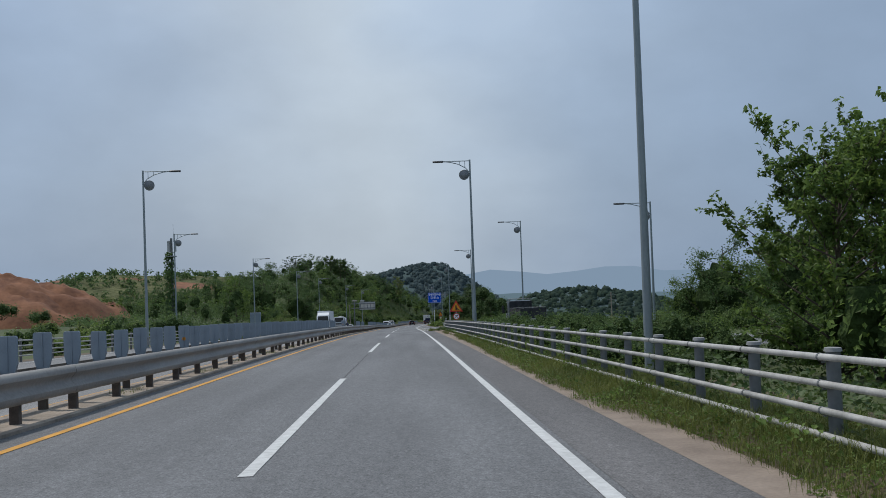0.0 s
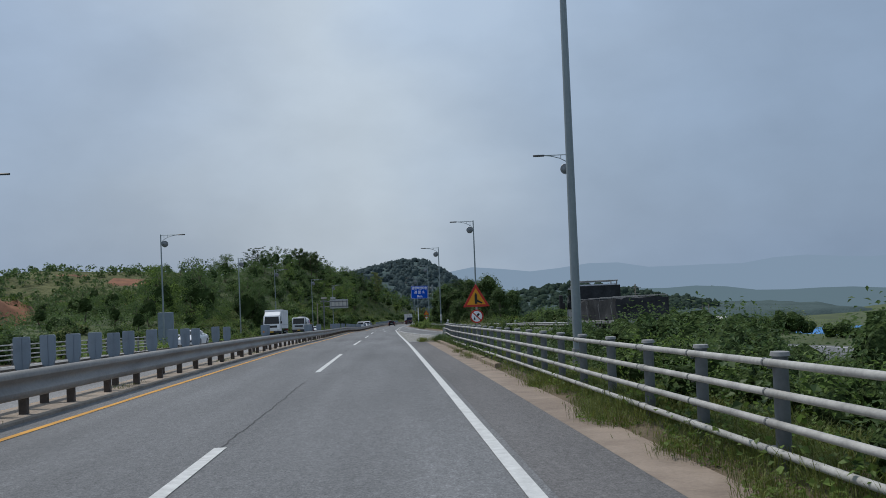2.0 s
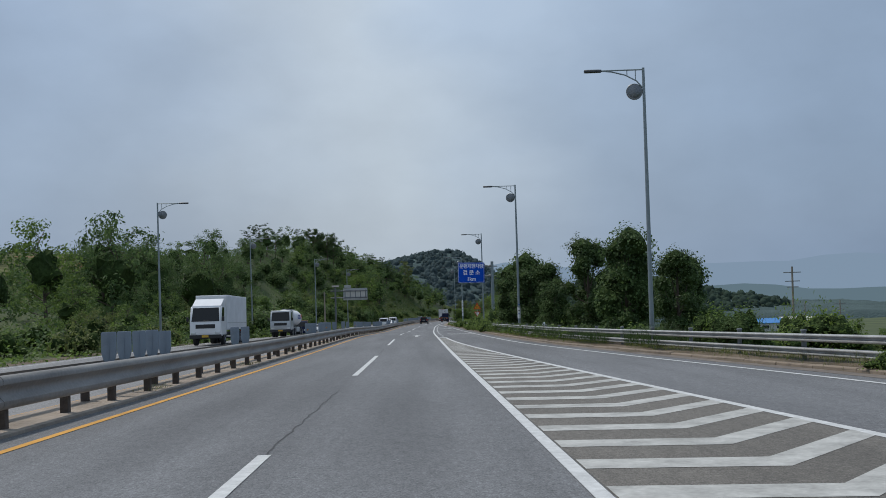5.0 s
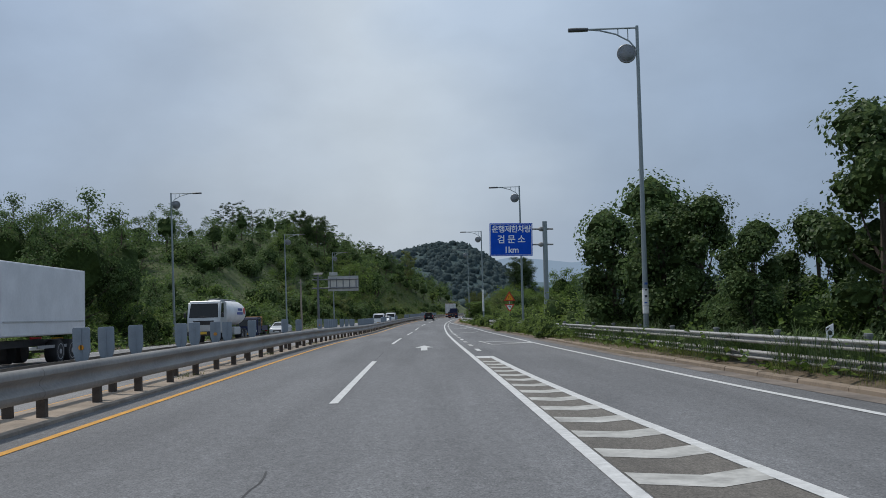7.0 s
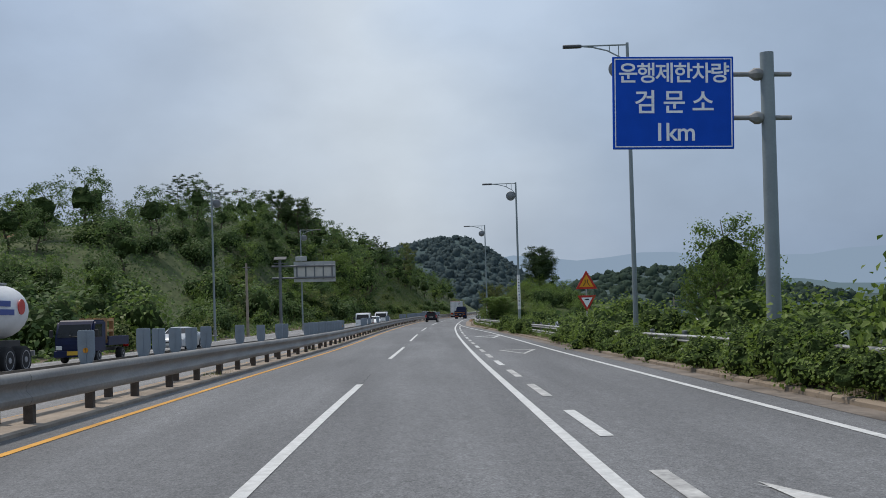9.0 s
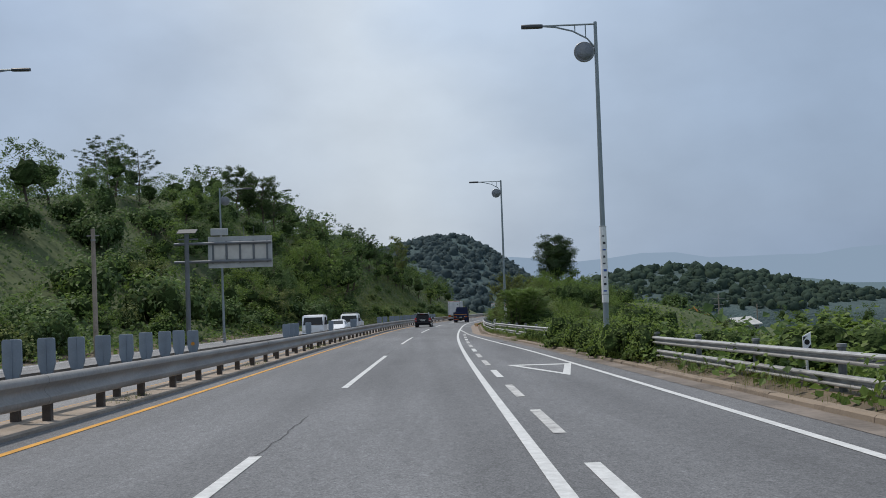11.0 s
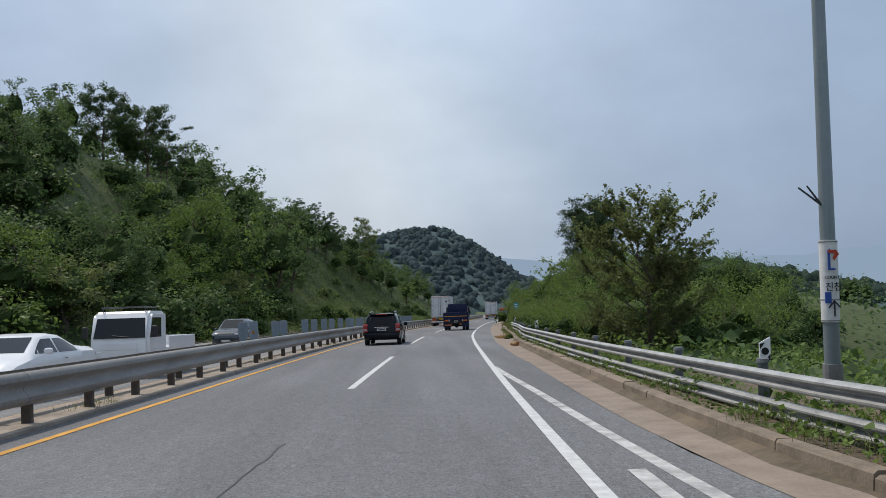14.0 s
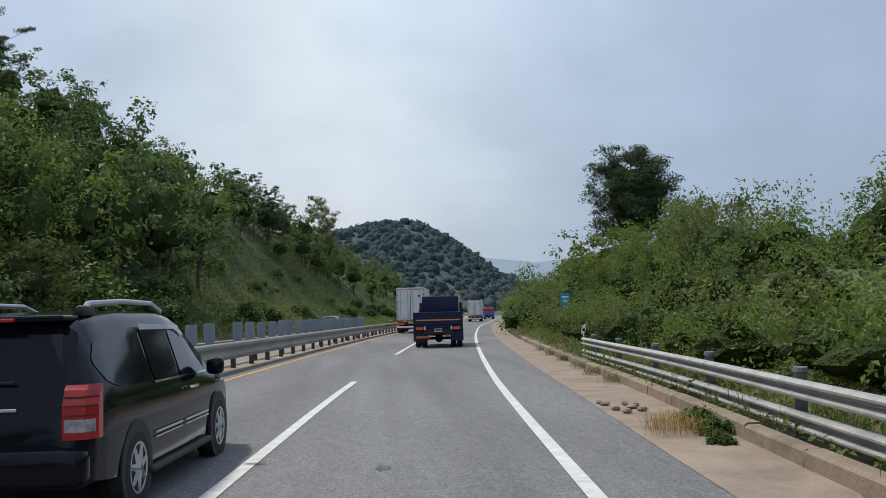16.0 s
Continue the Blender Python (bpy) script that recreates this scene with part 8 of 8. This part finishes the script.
def saloon(name, label, paint, suv=False, seed=0):
    if suv:
        st = [(0.0, 0.78, 0.45, 0.8, 0.95, 0.62), (0.1, 0.9, 0.32, 0.98, 1.12, 0.7), (0.3, 0.93, 0.28, 1.02, 1.45, 0.66), (0.6, 0.94, 0.26, 1.02, 1.62, 0.64), (1.8, 0.94, 0.25, 1.0, 1.70, 0.66), (2.7, 0.94, 0.25, 0.99, 1.66, 0.65), (3.55, 0.94, 0.25, 0.98, 1.12, 0.76), (4.3, 0.91, 0.27, 0.94, 1.04, 0.72), (4.65, 0.84, 0.3, 0.8, 0.88, 0.64), (4.78, 0.7, 0.4, 0.66, 0.72, 0.55)]
        yw, tw, bw, gy0, gy1, r = (0.5, 3.4), [(0.4, 1.36), (0.8, 1.52), (2.6, 1.54), (3.4, 1.06)], 1.05, (2.76, 3.52), (0.12, 0.52), 0.37
    else:
        st = [(0.0, 0.74, 0.42, 0.84, 0.95, 0.62), (0.12, 0.88, 0.27, 0.95, 1.06, 0.7), (0.8, 0.92, 0.2, 0.97, 1.10, 0.74), (1.1, 0.92, 0.2, 0.97, 1.13, 0.7), (1.75, 0.92, 0.19, 0.96, 1.40, 0.6), (2.4, 0.92, 0.19, 0.95, 1.45, 0.6), (2.95, 0.92, 0.19, 0.94, 1.38, 0.6), (3.7, 0.92, 0.19, 0.91, 1.02, 0.74), (4.45, 0.88, 0.2, 0.78, 0.86, 0.66), (4.75, 0.8, 0.22, 0.64, 0.72, 0.6), (4.86, 0.66, 0.3, 0.52, 0.58, 0.5)]
        yw, tw, bw, gy0, gy1, r = (1.25, 3.5), [(1.2, 1.05), (1.8, 1.32), (2.9, 1.32), (3.5, 1.02)], 1.0, (3.0, 3.66), (1.15, 1.7), 0.33
    root = thing(name, label, "car", m=Matrix.Identity(4))
    part("body", shell(st, 3), paint, root, smooth=True)
    L_ = st[-1][0]
    mid_y = (yw[0] + yw[1]) / 2
    for s in (-1, 1):
        for a, b in ((yw[0], mid_y - 0.05), (mid_y + 0.05, yw[1])):
            part("side_window", side_panel(st, s, lambda y: bw, lerp_f(tw), a, b, 5), GLASS, root)
        part("mirror", Geo().rbox((s * 1.02, yw[1] - 0.2, bw + 0.05), (0.2, 0.12, 0.14), 0.05), paint, root, smooth=True)
        for y in (0.95, L_ - 0.95):
            part("wheel_arch", Geo().cyl((s * 0.82, y, r), (s * 0.935, y, r), r * 1.16, r * 1.16, 22), BLACKPL, root)
            wheel(root, s * 0.83, y, r, 0.22, s, RIM, 5)
        part("head_lamp", Geo().rbox((s * 0.66, L_ - 0.13, 0.66 if not suv else 0.8), (0.34, 0.2, 0.11), 0.03), LAMP_CLEAR, root)
        part("tail_lamp", Geo().rbox((s * 0.72, 0.1, 0.86 if not suv else 0.95), (0.26, 0.16, 0.12), 0.03), TAIL_RED, root, "red tail lamp")
        part("door_handle", Geo().box((s * 0.945, mid_y - 0.25, 0.86), (0.03, 0.16, 0.025)), CHROME, root)
    for a, b in (gy0, gy1):
        sa, sb = station(st, a), station(st, b)
        g = Geo().add([(-sa[5] * 0.86, a, sa[4] + 0.008), (sa[5] * 0.86, a, sa[4] + 0.008), (sb[5] * 0.86, b, sb[4] + 0.008), (-sb[5] * 0.86, b, sb[4] + 0.008)], [(0, 1, 2, 3)])
        part("windscreen" if a == gy0[0] else "rear_glass", g, GLASS, root)
    part("grille", Geo().rbox((0, L_ - 0.05, 0.5), (0.9, 0.12, 0.2), 0.03), BLACKPL, root)
    part("number_plate", Geo().box((0, L_ + 0.015, 0.42), (0.5, 0.02, 0.11)), PLATE, root)
    return root


def cabover(root, paint, y1, w, z0, z1, depth, plate=PLATE_Y, bev=0.1, lights=True, trim=BLACKPL):
    """Flat-fronted cab whose face is at y1."""
    rk = 0.16 * (z1 - z0)
    prof = [(y1 - depth, z0), (y1 - 0.04, z0), (y1, z0 + 0.12), (y1, z0 + (z1 - z0) * 0.46), (y1 - rk, z1 - 0.12), (y1 - rk - 0.15, z1), (y1 - depth + 0.08, z1), (y1 - depth, z1 - 0.1)]
    g = Geo()
    bm = bmesh.new()
    vs = [bm.verts.new((-w / 2, p, q)) for p, q in prof]
    f = bm.faces.new(vs)
    ex = bmesh.ops.extrude_face_region(bm, geom=[f])
    bmesh.ops.translate(bm, vec=(w, 0, 0), verts=[e for e in ex["geom"] if isinstance(e, bmesh.types.BMVert)])
    bmesh.ops.bevel(bm, geom=bm.edges[:], offset=bev * 0.5, segments=2, affect="EDGES")
    g.bm(bm)
    cab = part("cab", g, paint, root, smooth=True)
    zb = z0 + (z1 - z0) * 0.48
    t = lambda z: y1 - rk * (z - (z0 + (z1 - z0) * 0.46)) / (z1 - 0.12 - z0 - (z1 - z0) * 0.46)
    zt = z1 - 0.2
    part("windscreen", Geo().add([(-w * 0.44, t(zb) + 0.012, zb), (w * 0.44, t(zb) + 0.012, zb), (w * 0.41, t(zt) + 0.012, zt), (-w * 0.41, t(zt) + 0.012, zt)], [(0, 1, 2, 3)]), GLASS, cab)
    for s in (-1, 1):
        x = s * (w / 2 + 0.006)
        part("side_window", Geo().add([(x, t(zb) - 0.12, zb), (x, y1 - min(depth, 1.5) * 0.8, zb), (x, y1 - min(depth, 1.5) * 0.8, zt), (x, t(zt) - 0.14, zt)], [(0, 1, 2, 3)]), GLASS, cab)
        part("mirror", Geo().rbox((s * (w / 2 + 0.16), y1 - 0.05, zb + 0.18), (0.18, 0.1, 0.34), 0.04), BLACKPL, cab)
        if lights:
            part("head_lamp", Geo().rbox((s * w * 0.38, y1 + 0.0, z0 + 0.26), (w * 0.16, 0.08, 0.18), 0.03), LAMP_CLEAR, cab)
    part("grille", Geo().rbox((0, y1 + 0.004, z0 + (z1 - z0) * 0.32), (w * 0.62, 0.03, (z1 - z0) * 0.13), 0.01), trim, cab)
    part("bumper", Geo().rbox((0, y1 - 0.02, z0 - 0.02), (w * 1.01, 0.24, 0.3), 0.05), trim, cab)
    part("number_plate", Geo().box((0, y1 + 0.11, z0 + 0.02), (0.5, 0.02, 0.18)), plate, cab)
    part("wiper", Geo().tube([(-0.3, t(zb) + 0.03, zb + 0.02), (0.2, t(zb) + 0.03, zb + 0.08)], 0.012, 5), BLACKPL, cab)
    return cab


def cargo_truck(name, label, paint, load=None, length=6.3):
    """Drop-side truck, tail at y = 0."""
    root = thing(name, label, "truck", m=Matrix.Identity(4))
    w = 2.3
    part("chassis", Geo().box((-0.4, 3.0, 0.72), (0.1, 5.6, 0.2)).box((0.4, 3.0, 0.72), (0.1, 5.6, 0.2)).box((0, 0.3, 0.72), (1.4, 0.12, 0.2)), BLACKPL, root)
    bed = part("bed", Geo().rbox((0, 2.15, 0.99), (w, 4.2, 0.14), 0.02), paint, root)
    part("tailgate", Geo().rbox((0, 0.05, 1.36), (w, 0.07, 0.6), 0.02).box((-1.08, 0.0, 1.36), (0.06, 0.06, 0.56)).box((1.08, 0.0, 1.36), (0.06, 0.06, 0.56)), paint, root)
    part("reflective_stripe", Geo().box((0, 0.008, 1.29), (2.06, 0.012, 0.055)), ORANGE_STRIPE, root, "orange-yellow reflective stripe")
    for s in (-1, 1):
        part("side_board", Geo().rbox((s * (w / 2 - 0.035), 2.2, 1.36), (0.06, 4.2, 0.58), 0.02), paint, root)
        lp = part("tail_lamp", Geo().rbox((s * 0.86, 0.1, 0.92), (0.36, 0.1, 0.17), 0.02), TAIL_AMBER, root, "red and amber tail lamp")
        part("reversing_lamp", Geo().rbox((s * 0.62, 0.09, 0.92), (0.08, 0.1, 0.16), 0.02), LAMP_CLEAR, lp)
        part("mudguard", Geo().rbox((s * 0.87, 0.3, 0.62), (0.6, 0.05, 0.62), 0.02), paint, root)
        part("door_mirror", Geo().rbox((s * 1.05, 5.7, 2.0), (0.16, 0.1, 0.34), 0.03), BLACKPL, root)
        for dx in (0.0, -0.29):
            wheel(root, s * (0.98 + dx), 1.2, 0.42, 0.25, s, STEELRIM, 0)
        wheel(root, s * 0.95, 4.7, 0.42, 0.25, s, STEELRIM, 0)
    part("hazard_strip", Geo().box((-0.72, 0.26, 0.5), (0.66, 0.012, 0.1)), mat("red_white_strip", (0.5, 0.12, 0.04), 0.5, var=0.4, scale=14), root, "red and white hazard strip")
    part("hazard_strip", Geo().box((0.42, 0.26, 0.56), (0.2, 0.012, 0.12)), MATS["red_white_strip"], root, "red and white hazard strip")
    part("rear_panel", Geo().rbox((0, 0.22, 0.84), (1.3, 0.06, 0.34), 0.02), BLACKPL, root)
    part("number_plate", Geo().box((0, 0.16, 0.82), (0.36, 0.02, 0.17)), PLATE, root)
    part("plate_bar", Geo().box((0, 0.145, 0.82), (0.28, 0.01, 0.06)), BLACKPL, root, "unreadable dark bar")
    part("axle", Geo().cyl((-0.9, 1.2, 0.42), (0.9, 1.2, 0.42), 0.07, 0.07, 10).sphere((0, 1.2, 0.42), 0.2), BLACKPL, root, smooth=True)
    cab = cabover(root, paint, 6.1, 1.86, 0.6, 2.48, 1.72, PLATE_Y, 0.16)
    part("cab_back_rail", Geo().rbox((0, 4.3, 1.9), (1.84, 0.06, 1.12), 0.12, 3), paint, root, smooth=True)
    if load is not None:
        part("load", Geo().rbox((0, 2.2, 1.9), (2.1, 3.9, 1.1), 0.25, 3), load, root, "covered load", smooth=True)
    return root


def box_truck(name, label, length=9.8):
    root = thing(name, label, "truck", m=Matrix.Identity(4))
    w, zb, zt = 2.46, 1.15, 3.9
    bl = length - 2.2
    part("box_body", Geo().rbox((0, bl / 2, (zb + zt) / 2), (w, bl, zt - zb), 0.06), WHITEBOX, root)
    for s in (-1, 1):
        d = part("rear_door", Geo().rbox((s * 0.56, -0.015, (zb + zt) / 2 - 0.02), (1.08, 0.05, zt - zb - 0.34), 0.015), WHITEBOX, root)
        for x in (0.22, 0.85):
            part("lock_rod", Geo().cyl((s * x, -0.07, zb + 0.15), (s * x, -0.07, zt - 0.25), 0.02, 0.02, 8), GALV, d)
        for z in (1.5, 2.1, 2.7, 3.3):
            part("hinge", Geo().box((s * 1.1, -0.05, z), (0.14, 0.05, 0.06)), BLACKPL, d)
        part("corner_post", Geo().box((s * 1.17, -0.01, (zb + zt) / 2), (0.09, 0.06, zt - zb)), SIGN_BACK, root)
        lp = part("tail_lamp", Geo().rbox((s * 0.92, 0.02, 0.98), (0.5, 0.1, 0.16), 0.02), TAIL_RED, root, "red tail lamp")
        part("hazard_strip", Geo().box((s * 0.88, -0.04, 0.8), (0.6, 0.012, 0.14)), mat("orange_red_chevrons", (0.6, 0.16, 0.03), 0.5, var=0.4, scale=9), lp, "orange and red chevron strip")
        part("side_rail", Geo().box((s * (w / 2 + 0.01), bl / 2, zb + 0.55), (0.03, bl - 0.3, 0.05)), SIGN_BACK, root)
        part("side_guard", Geo().box((s * 1.15, bl * 0.42, 0.7), (0.05, 3.0, 0.12)), GALV_DULL, root)
        for y in (1.6, 2.9):
            wheel(root, s * 1.0, y, 0.48, 0.5, s, STEELRIM, 0)
        wheel(root, s * 1.05, length - 1.5, 0.48, 0.3, s, STEELRIM, 0)
    part("seam", Geo().box((0, -0.045, (zb + zt) / 2), (0.03, 0.02, zt - zb - 0.3)), BLACKPL, root)
    part("logo", Geo().cyl((0.75, -0.042, 3.2), (0.75, -0.05, 3.2), 0.1, 0.1, 14), BLACKPL, root, "small dark emblem")
    part("header", Geo().box((0, -0.02, zt - 0.09), (2.3, 0.06, 0.12)), mat("pale_red_header", (0.5, 0.30, 0.27), 0.6, var=0.2), root)
    part("rear_bumper", Geo().rbox((0, 0.1, 0.55), (2.4, 0.12, 0.14), 0.02), SIGN_WHITE, root)
    part("bumper_strip", Geo().box((0, 0.03, 0.42), (2.2, 0.03, 0.1)), BLACKPL, root)
    part("number_plate", Geo().box((0, -0.02, 0.92), (0.5, 0.02, 0.2)), PLATE_Y, root)
    part("chassis", Geo().box((-0.45, length / 2, 0.85), (0.12, length - 1.4, 0.26)).box((0.45, length / 2, 0.85), (0.12, length - 1.4, 0.26)), BLACKPL, root)
    cabover(root, WHITEPAINT, length, 2.4, 0.7, 3.1, 2.1, PLATE_Y, 0.2)
    part("roof_deflector", Geo().prism([(length - 2.0, 3.05), (length - 0.5, 3.05), (length - 1.7, 3.6), (length - 2.0, 3.6)], "x", -1.1, 1.1), WHITEPAINT, root)
    return root


def tank_truck():
    root = thing("tank_truck", "white eight-wheel tank truck with a rounded tank", "truck", m=Matrix.Identity(4))
    L_ = 10.2
    rings = []
    for t, k in ((0, 0.55), (0.02, 0.9), (0.06, 1.0), (0.94, 1.0), (0.98, 0.9), (1, 0.55)):
        rings.append([(1.18 * k * math.cos(a * math.pi / 12), 0.5 + 7.0 * t, 2.25 + 1.0 * k * math.sin(a * math.pi / 12)) for a in range(24)])
    part("tank", Geo().loft(rings), WHITEBOX, root, smooth=True)
    for s in (-1, 1):
        e = part("emblem", Geo().box((s * 1.19, 3.2, 2.5), (0.02, 1.5, 0.2)).box((s * 1.19, 3.2, 2.2), (0.02, 2.1, 0.2)), mat("emblem_navy", (0.03, 0.06, 0.25), 0.5, var=0.1), root, "navy bars of a company mark")
        part("swirl", Geo().cyl((s * 1.175, 1.55, 2.4), (s * 1.2, 1.55, 2.4), 0.28, 0.28, 18), SIGN_RED, root, "red round mark")
        for y in (1.3, 2.6):
            wheel(root, s * 1.0, y, 0.5, 0.5, s, STEELRIM, 0)
        for y in (6.6, 8.6):
            wheel(root, s * 1.05, y, 0.5, 0.3, s, STEELRIM, 0)
        part("side_tank", Geo().rbox((s * 1.0, 4.4, 0.85), (0.5, 2.2, 0.6), 0.08), SIGN_BACK, root)
    part("walkway", Geo().box((0, 4, 3.28), (0.7, 6.2, 0.06)), GALV, root)
    part("chassis", Geo().box((0, 4.9, 1.05), (1.1, 9.4, 0.3)), BLACKPL, root)
    part("rear_bumper", Geo().rbox((0, 0.35, 0.7), (2.3, 0.12, 0.2), 0.02), GALV_DULL, root)
    cabover(root, SILVER, L_, 2.4, 0.75, 3.1, 2.2, PLATE_Y, 0.2)
    return root


def small_truck(name, label, paint, crate):
    root = thing(name, label, "truck", m=Matrix.Identity(4))
    part("chassis", Geo().box((0, 2.3, 0.55), (0.9, 4.4, 0.16)), BLACKPL, root)
    part("bed", Geo().rbox((0, 1.5, 0.78), (1.7, 2.9, 0.1), 0.02), paint, root)
    for s in (-1, 1):
        part("side_board", Geo().rbox((s * 0.83, 1.5, 0.98), (0.04, 2.9, 0.36), 0.01), paint, root)
        wheel(root, s * 0.72, 0.95, 0.3, 0.3, s, STEELRIM, 0)
        wheel(root, s * 0.74, 4.15, 0.33, 0.2, s, STEELRIM, 0)
        part("tail_lamp", Geo().rbox((s * 0.7, 0.02, 0.66), (0.25, 0.06, 0.12), 0.02), TAIL_RED, root)
    part("tailgate", Geo().rbox((0, 0.05, 0.98), (1.7, 0.04, 0.36), 0.01), paint, root)
    cabover(root, paint, 5.05, 1.72, 0.45, 1.95, 1.75, PLATE_Y, 0.18, trim=paint)
    return root


def place(root, y, u, back=False):
    root.matrix_world = at(y, u, 0.01, back)
    return root


place(cargo_truck("cargo_truck", "dark navy drop-side truck with an orange stripe on its tailgate", NAVY), 386.3, -0.15)
place(box_truck("box_truck", "white box truck with closed rear doors and steel locking rods"), 424.0, -4.0)
van = place(minivan(), 349.6, -3.2)
# narrowed, lengthened and lowered to fit the camera's view
van.matrix_world = van.matrix_world @ Matrix.Diagonal((0.975, 1.02, 0.95, 1))
# further ahead
place(cargo_truck("cargo_truck", "bright blue truck with a red covered load far ahead", BLUEPAINT, REDLOAD), 545, 0.2)
place(box_truck("box_truck", "white box truck far ahead in the traffic", 8.0), 512, -1.2)
# oncoming
place(saloon("saloon_car", "white saloon car in the oncoming lanes", WHITEPAINT), 130.2, -16.2, True)
place(box_truck("box_truck", "long white box truck climbing in the oncoming lanes", 10.6), 193.0, -16.1, True)
place(tank_truck(), 230.0, -16.0, True)
place(small_truck("small_truck", "dark blue small truck with a wooden crate on its bed", NAVY, True), 242.0, -16.2, True)
crate = thing("wooden_crate", "raw wooden packing crate standing on a truck bed", "crate", m=at(239.9, -16.2, 0.85, True))
for z in (0.1, 0.6, 1.1):
    part("slat", Geo().box((0, 0.0, z), (1.3, 0.9, 0.12)), WOOD, crate)
for x in (-0.55, -0.2, 0.2, 0.55):
    part("upright", Geo().box((x, 0.45, 0.6), (0.22, 0.05, 1.2)), WOOD, crate)
    part("upright", Geo().box((x, -0.45, 0.6), (0.22, 0.05, 1.2)), WOOD, crate)
place(saloon("saloon_car", "silver saloon car in the oncoming lanes", SILVER), 257, -16.2, True)
place(small_truck("small_truck", "white small flatbed truck in the oncoming lanes", WHITEPAINT, False), 312.6, -9.4, True)
rk = place(small_truck("small_truck", "white small flatbed truck with a roof rack", WHITEPAINT, False), 332.5, -9.1, True)
g = Geo()
for x in (-0.62, 0.62):
    g.tube([(x, 3.5, 2.06), (x, 4.75, 2.06)], 0.02, 6)
    for y in (3.6, 4.6):
        g.cyl((x, y, 1.92), (x, y, 2.06), 0.014, 0.014, 6)
for y in (3.6, 3.95, 4.3, 4.65):
    g.tube([(-0.62, y, 2.07), (0.62, y, 2.07)], 0.014, 6)
part("roof_rack", g, DARKGREY, rk, "dark tubular roof rack")
place(saloon("saloon_car", "white saloon car in the oncoming lanes", WHITEPAINT), 324.2, -9.4, True)
place(saloon("estate_car", "dark blue-grey sport utility car in the oncoming lanes", DARKSUV, True), 360, -12.7, True)
place(saloon("estate_car", "dark sport utility car coming up the far bend", DARKSUV, True), 438, -12.8, True)
# grey lorry on the slip lane
gt = thing("covered_lorry", "silver-grey lorry with a dark wrinkled tarpaulin load", "truck", m=Matrix.Translation((11.4, 85.0, lev(90) + 0.02)) @ pose(0, 0, 0, -3, 0, 3))
part("chassis", Geo().box((0, 4.3, 0.9), (1.0, 8.4, 0.3)), BLACKPL, gt)
part("bed", Geo().rbox((0, 3.3, 1.2), (2.4, 6.6, 0.16), 0.03), GALV_DULL, gt)
g = Geo()
bm = bmesh.new()
bmesh.ops.create_cube(bm, size=1.0, matrix=Matrix.LocRotScale((0, 3.3, 1.72), None, (2.3, 6.5, 0.95)))
bmesh.ops.subdivide_edges(bm, edges=bm.edges[:], cuts=11, use_grid_fill=True)
for v in bm.verts:
    k = noise.noise(v.co * 1.3) * 0.14 + noise.noise(v.co * 3.1) * 0.07
    v.co.x += k * (1 if v.co.x > 0 else -1)
    v.co.z += k * 1.2
g.bm(bm)
part("tarpaulin", g, TARP, gt, "dark wrinkled tarpaulin", smooth=True)
for y in (0.4, 2.4, 4.4, 6.3):
    part("rope", Geo().tube([(-1.25, y, 1.3), (-1.28, y + 0.1, 1.9), (-1.2, y, 2.3), (1.2, y, 2.3), (1.28, y + 0.1, 1.9), (1.25, y, 1.3)], 0.015, 5), GALV_DULL, gt)
cabover(gt, mat("lorry_silver", (0.24, 0.26, 0.29), 0.35, 0.5, var=0.2, scale=1.2, coat=0.2), 9.0, 2.3, 0.75, 3.05, 2.0, PLATE_Y, 0.22)
for s in (-1, 1):
    part("door_seam", Geo().box((s * 1.158, 7.62, 1.75), (0.012, 0.02, 1.7)), BLACKPL, gt, "dark door seam")
    part("door_seam", Geo().box((s * 1.158, 8.7, 1.5), (0.012, 0.02, 1.2)), BLACKPL, gt, "dark door seam")
    part("cab_handle", Geo().box((s * 1.17, 7.8, 1.72), (0.04, 0.2, 0.04)), BLACKPL, gt)
    part("step", Geo().rbox((s * 1.08, 8.2, 0.6), (0.2, 0.6, 0.3), 0.04), BLACKPL, gt, "black cab step")
    part("long_mirror", Geo().rbox((s * 1.42, 8.98, 2.25), (0.2, 0.12, 0.7), 0.05), BLACKPL, gt, "tall black mirror")
    part("side_guard", Geo().box((s * 1.12, 4.6, 0.8), (0.04, 2.6, 0.12)).box((s * 1.12, 4.6, 1.02), (0.04, 2.6, 0.1)), GALV_DULL, gt)
    for k in range(7):
        part("bed_stake", Geo().box((s * 1.2, 0.3 + k * 1.02, 1.1), (0.05, 0.08, 0.34)), BLACKPL, gt)
part("headboard", Geo().rbox((0, 6.78, 2.1), (2.2, 0.1, 1.75), 0.03), TARP, gt, "dark headboard behind the cab")
rack = part("roof_rack", Geo().tube([(-1.0, 6.8, 3.2), (-1.0, 8.2, 3.2), (1.0, 8.2, 3.2), (1.0, 6.8, 3.2), (-1.0, 6.8, 3.2)], 0.03, 6), GALV_DULL, gt)
for x, y in ((-1.0, 7.0), (1.0, 7.0), (-1.0, 8.0), (1.0, 8.0)):
    part("rack_post", Geo().box((x, y, 3.1), (0.05, 0.05, 0.2)), GALV_DULL, rack)
for s in (-1, 1):
    for y in (1.4, 2.7, 7.6):
        wheel(gt, s * 1.02, y, 0.5, 0.4, s, STEELRIM, 0)
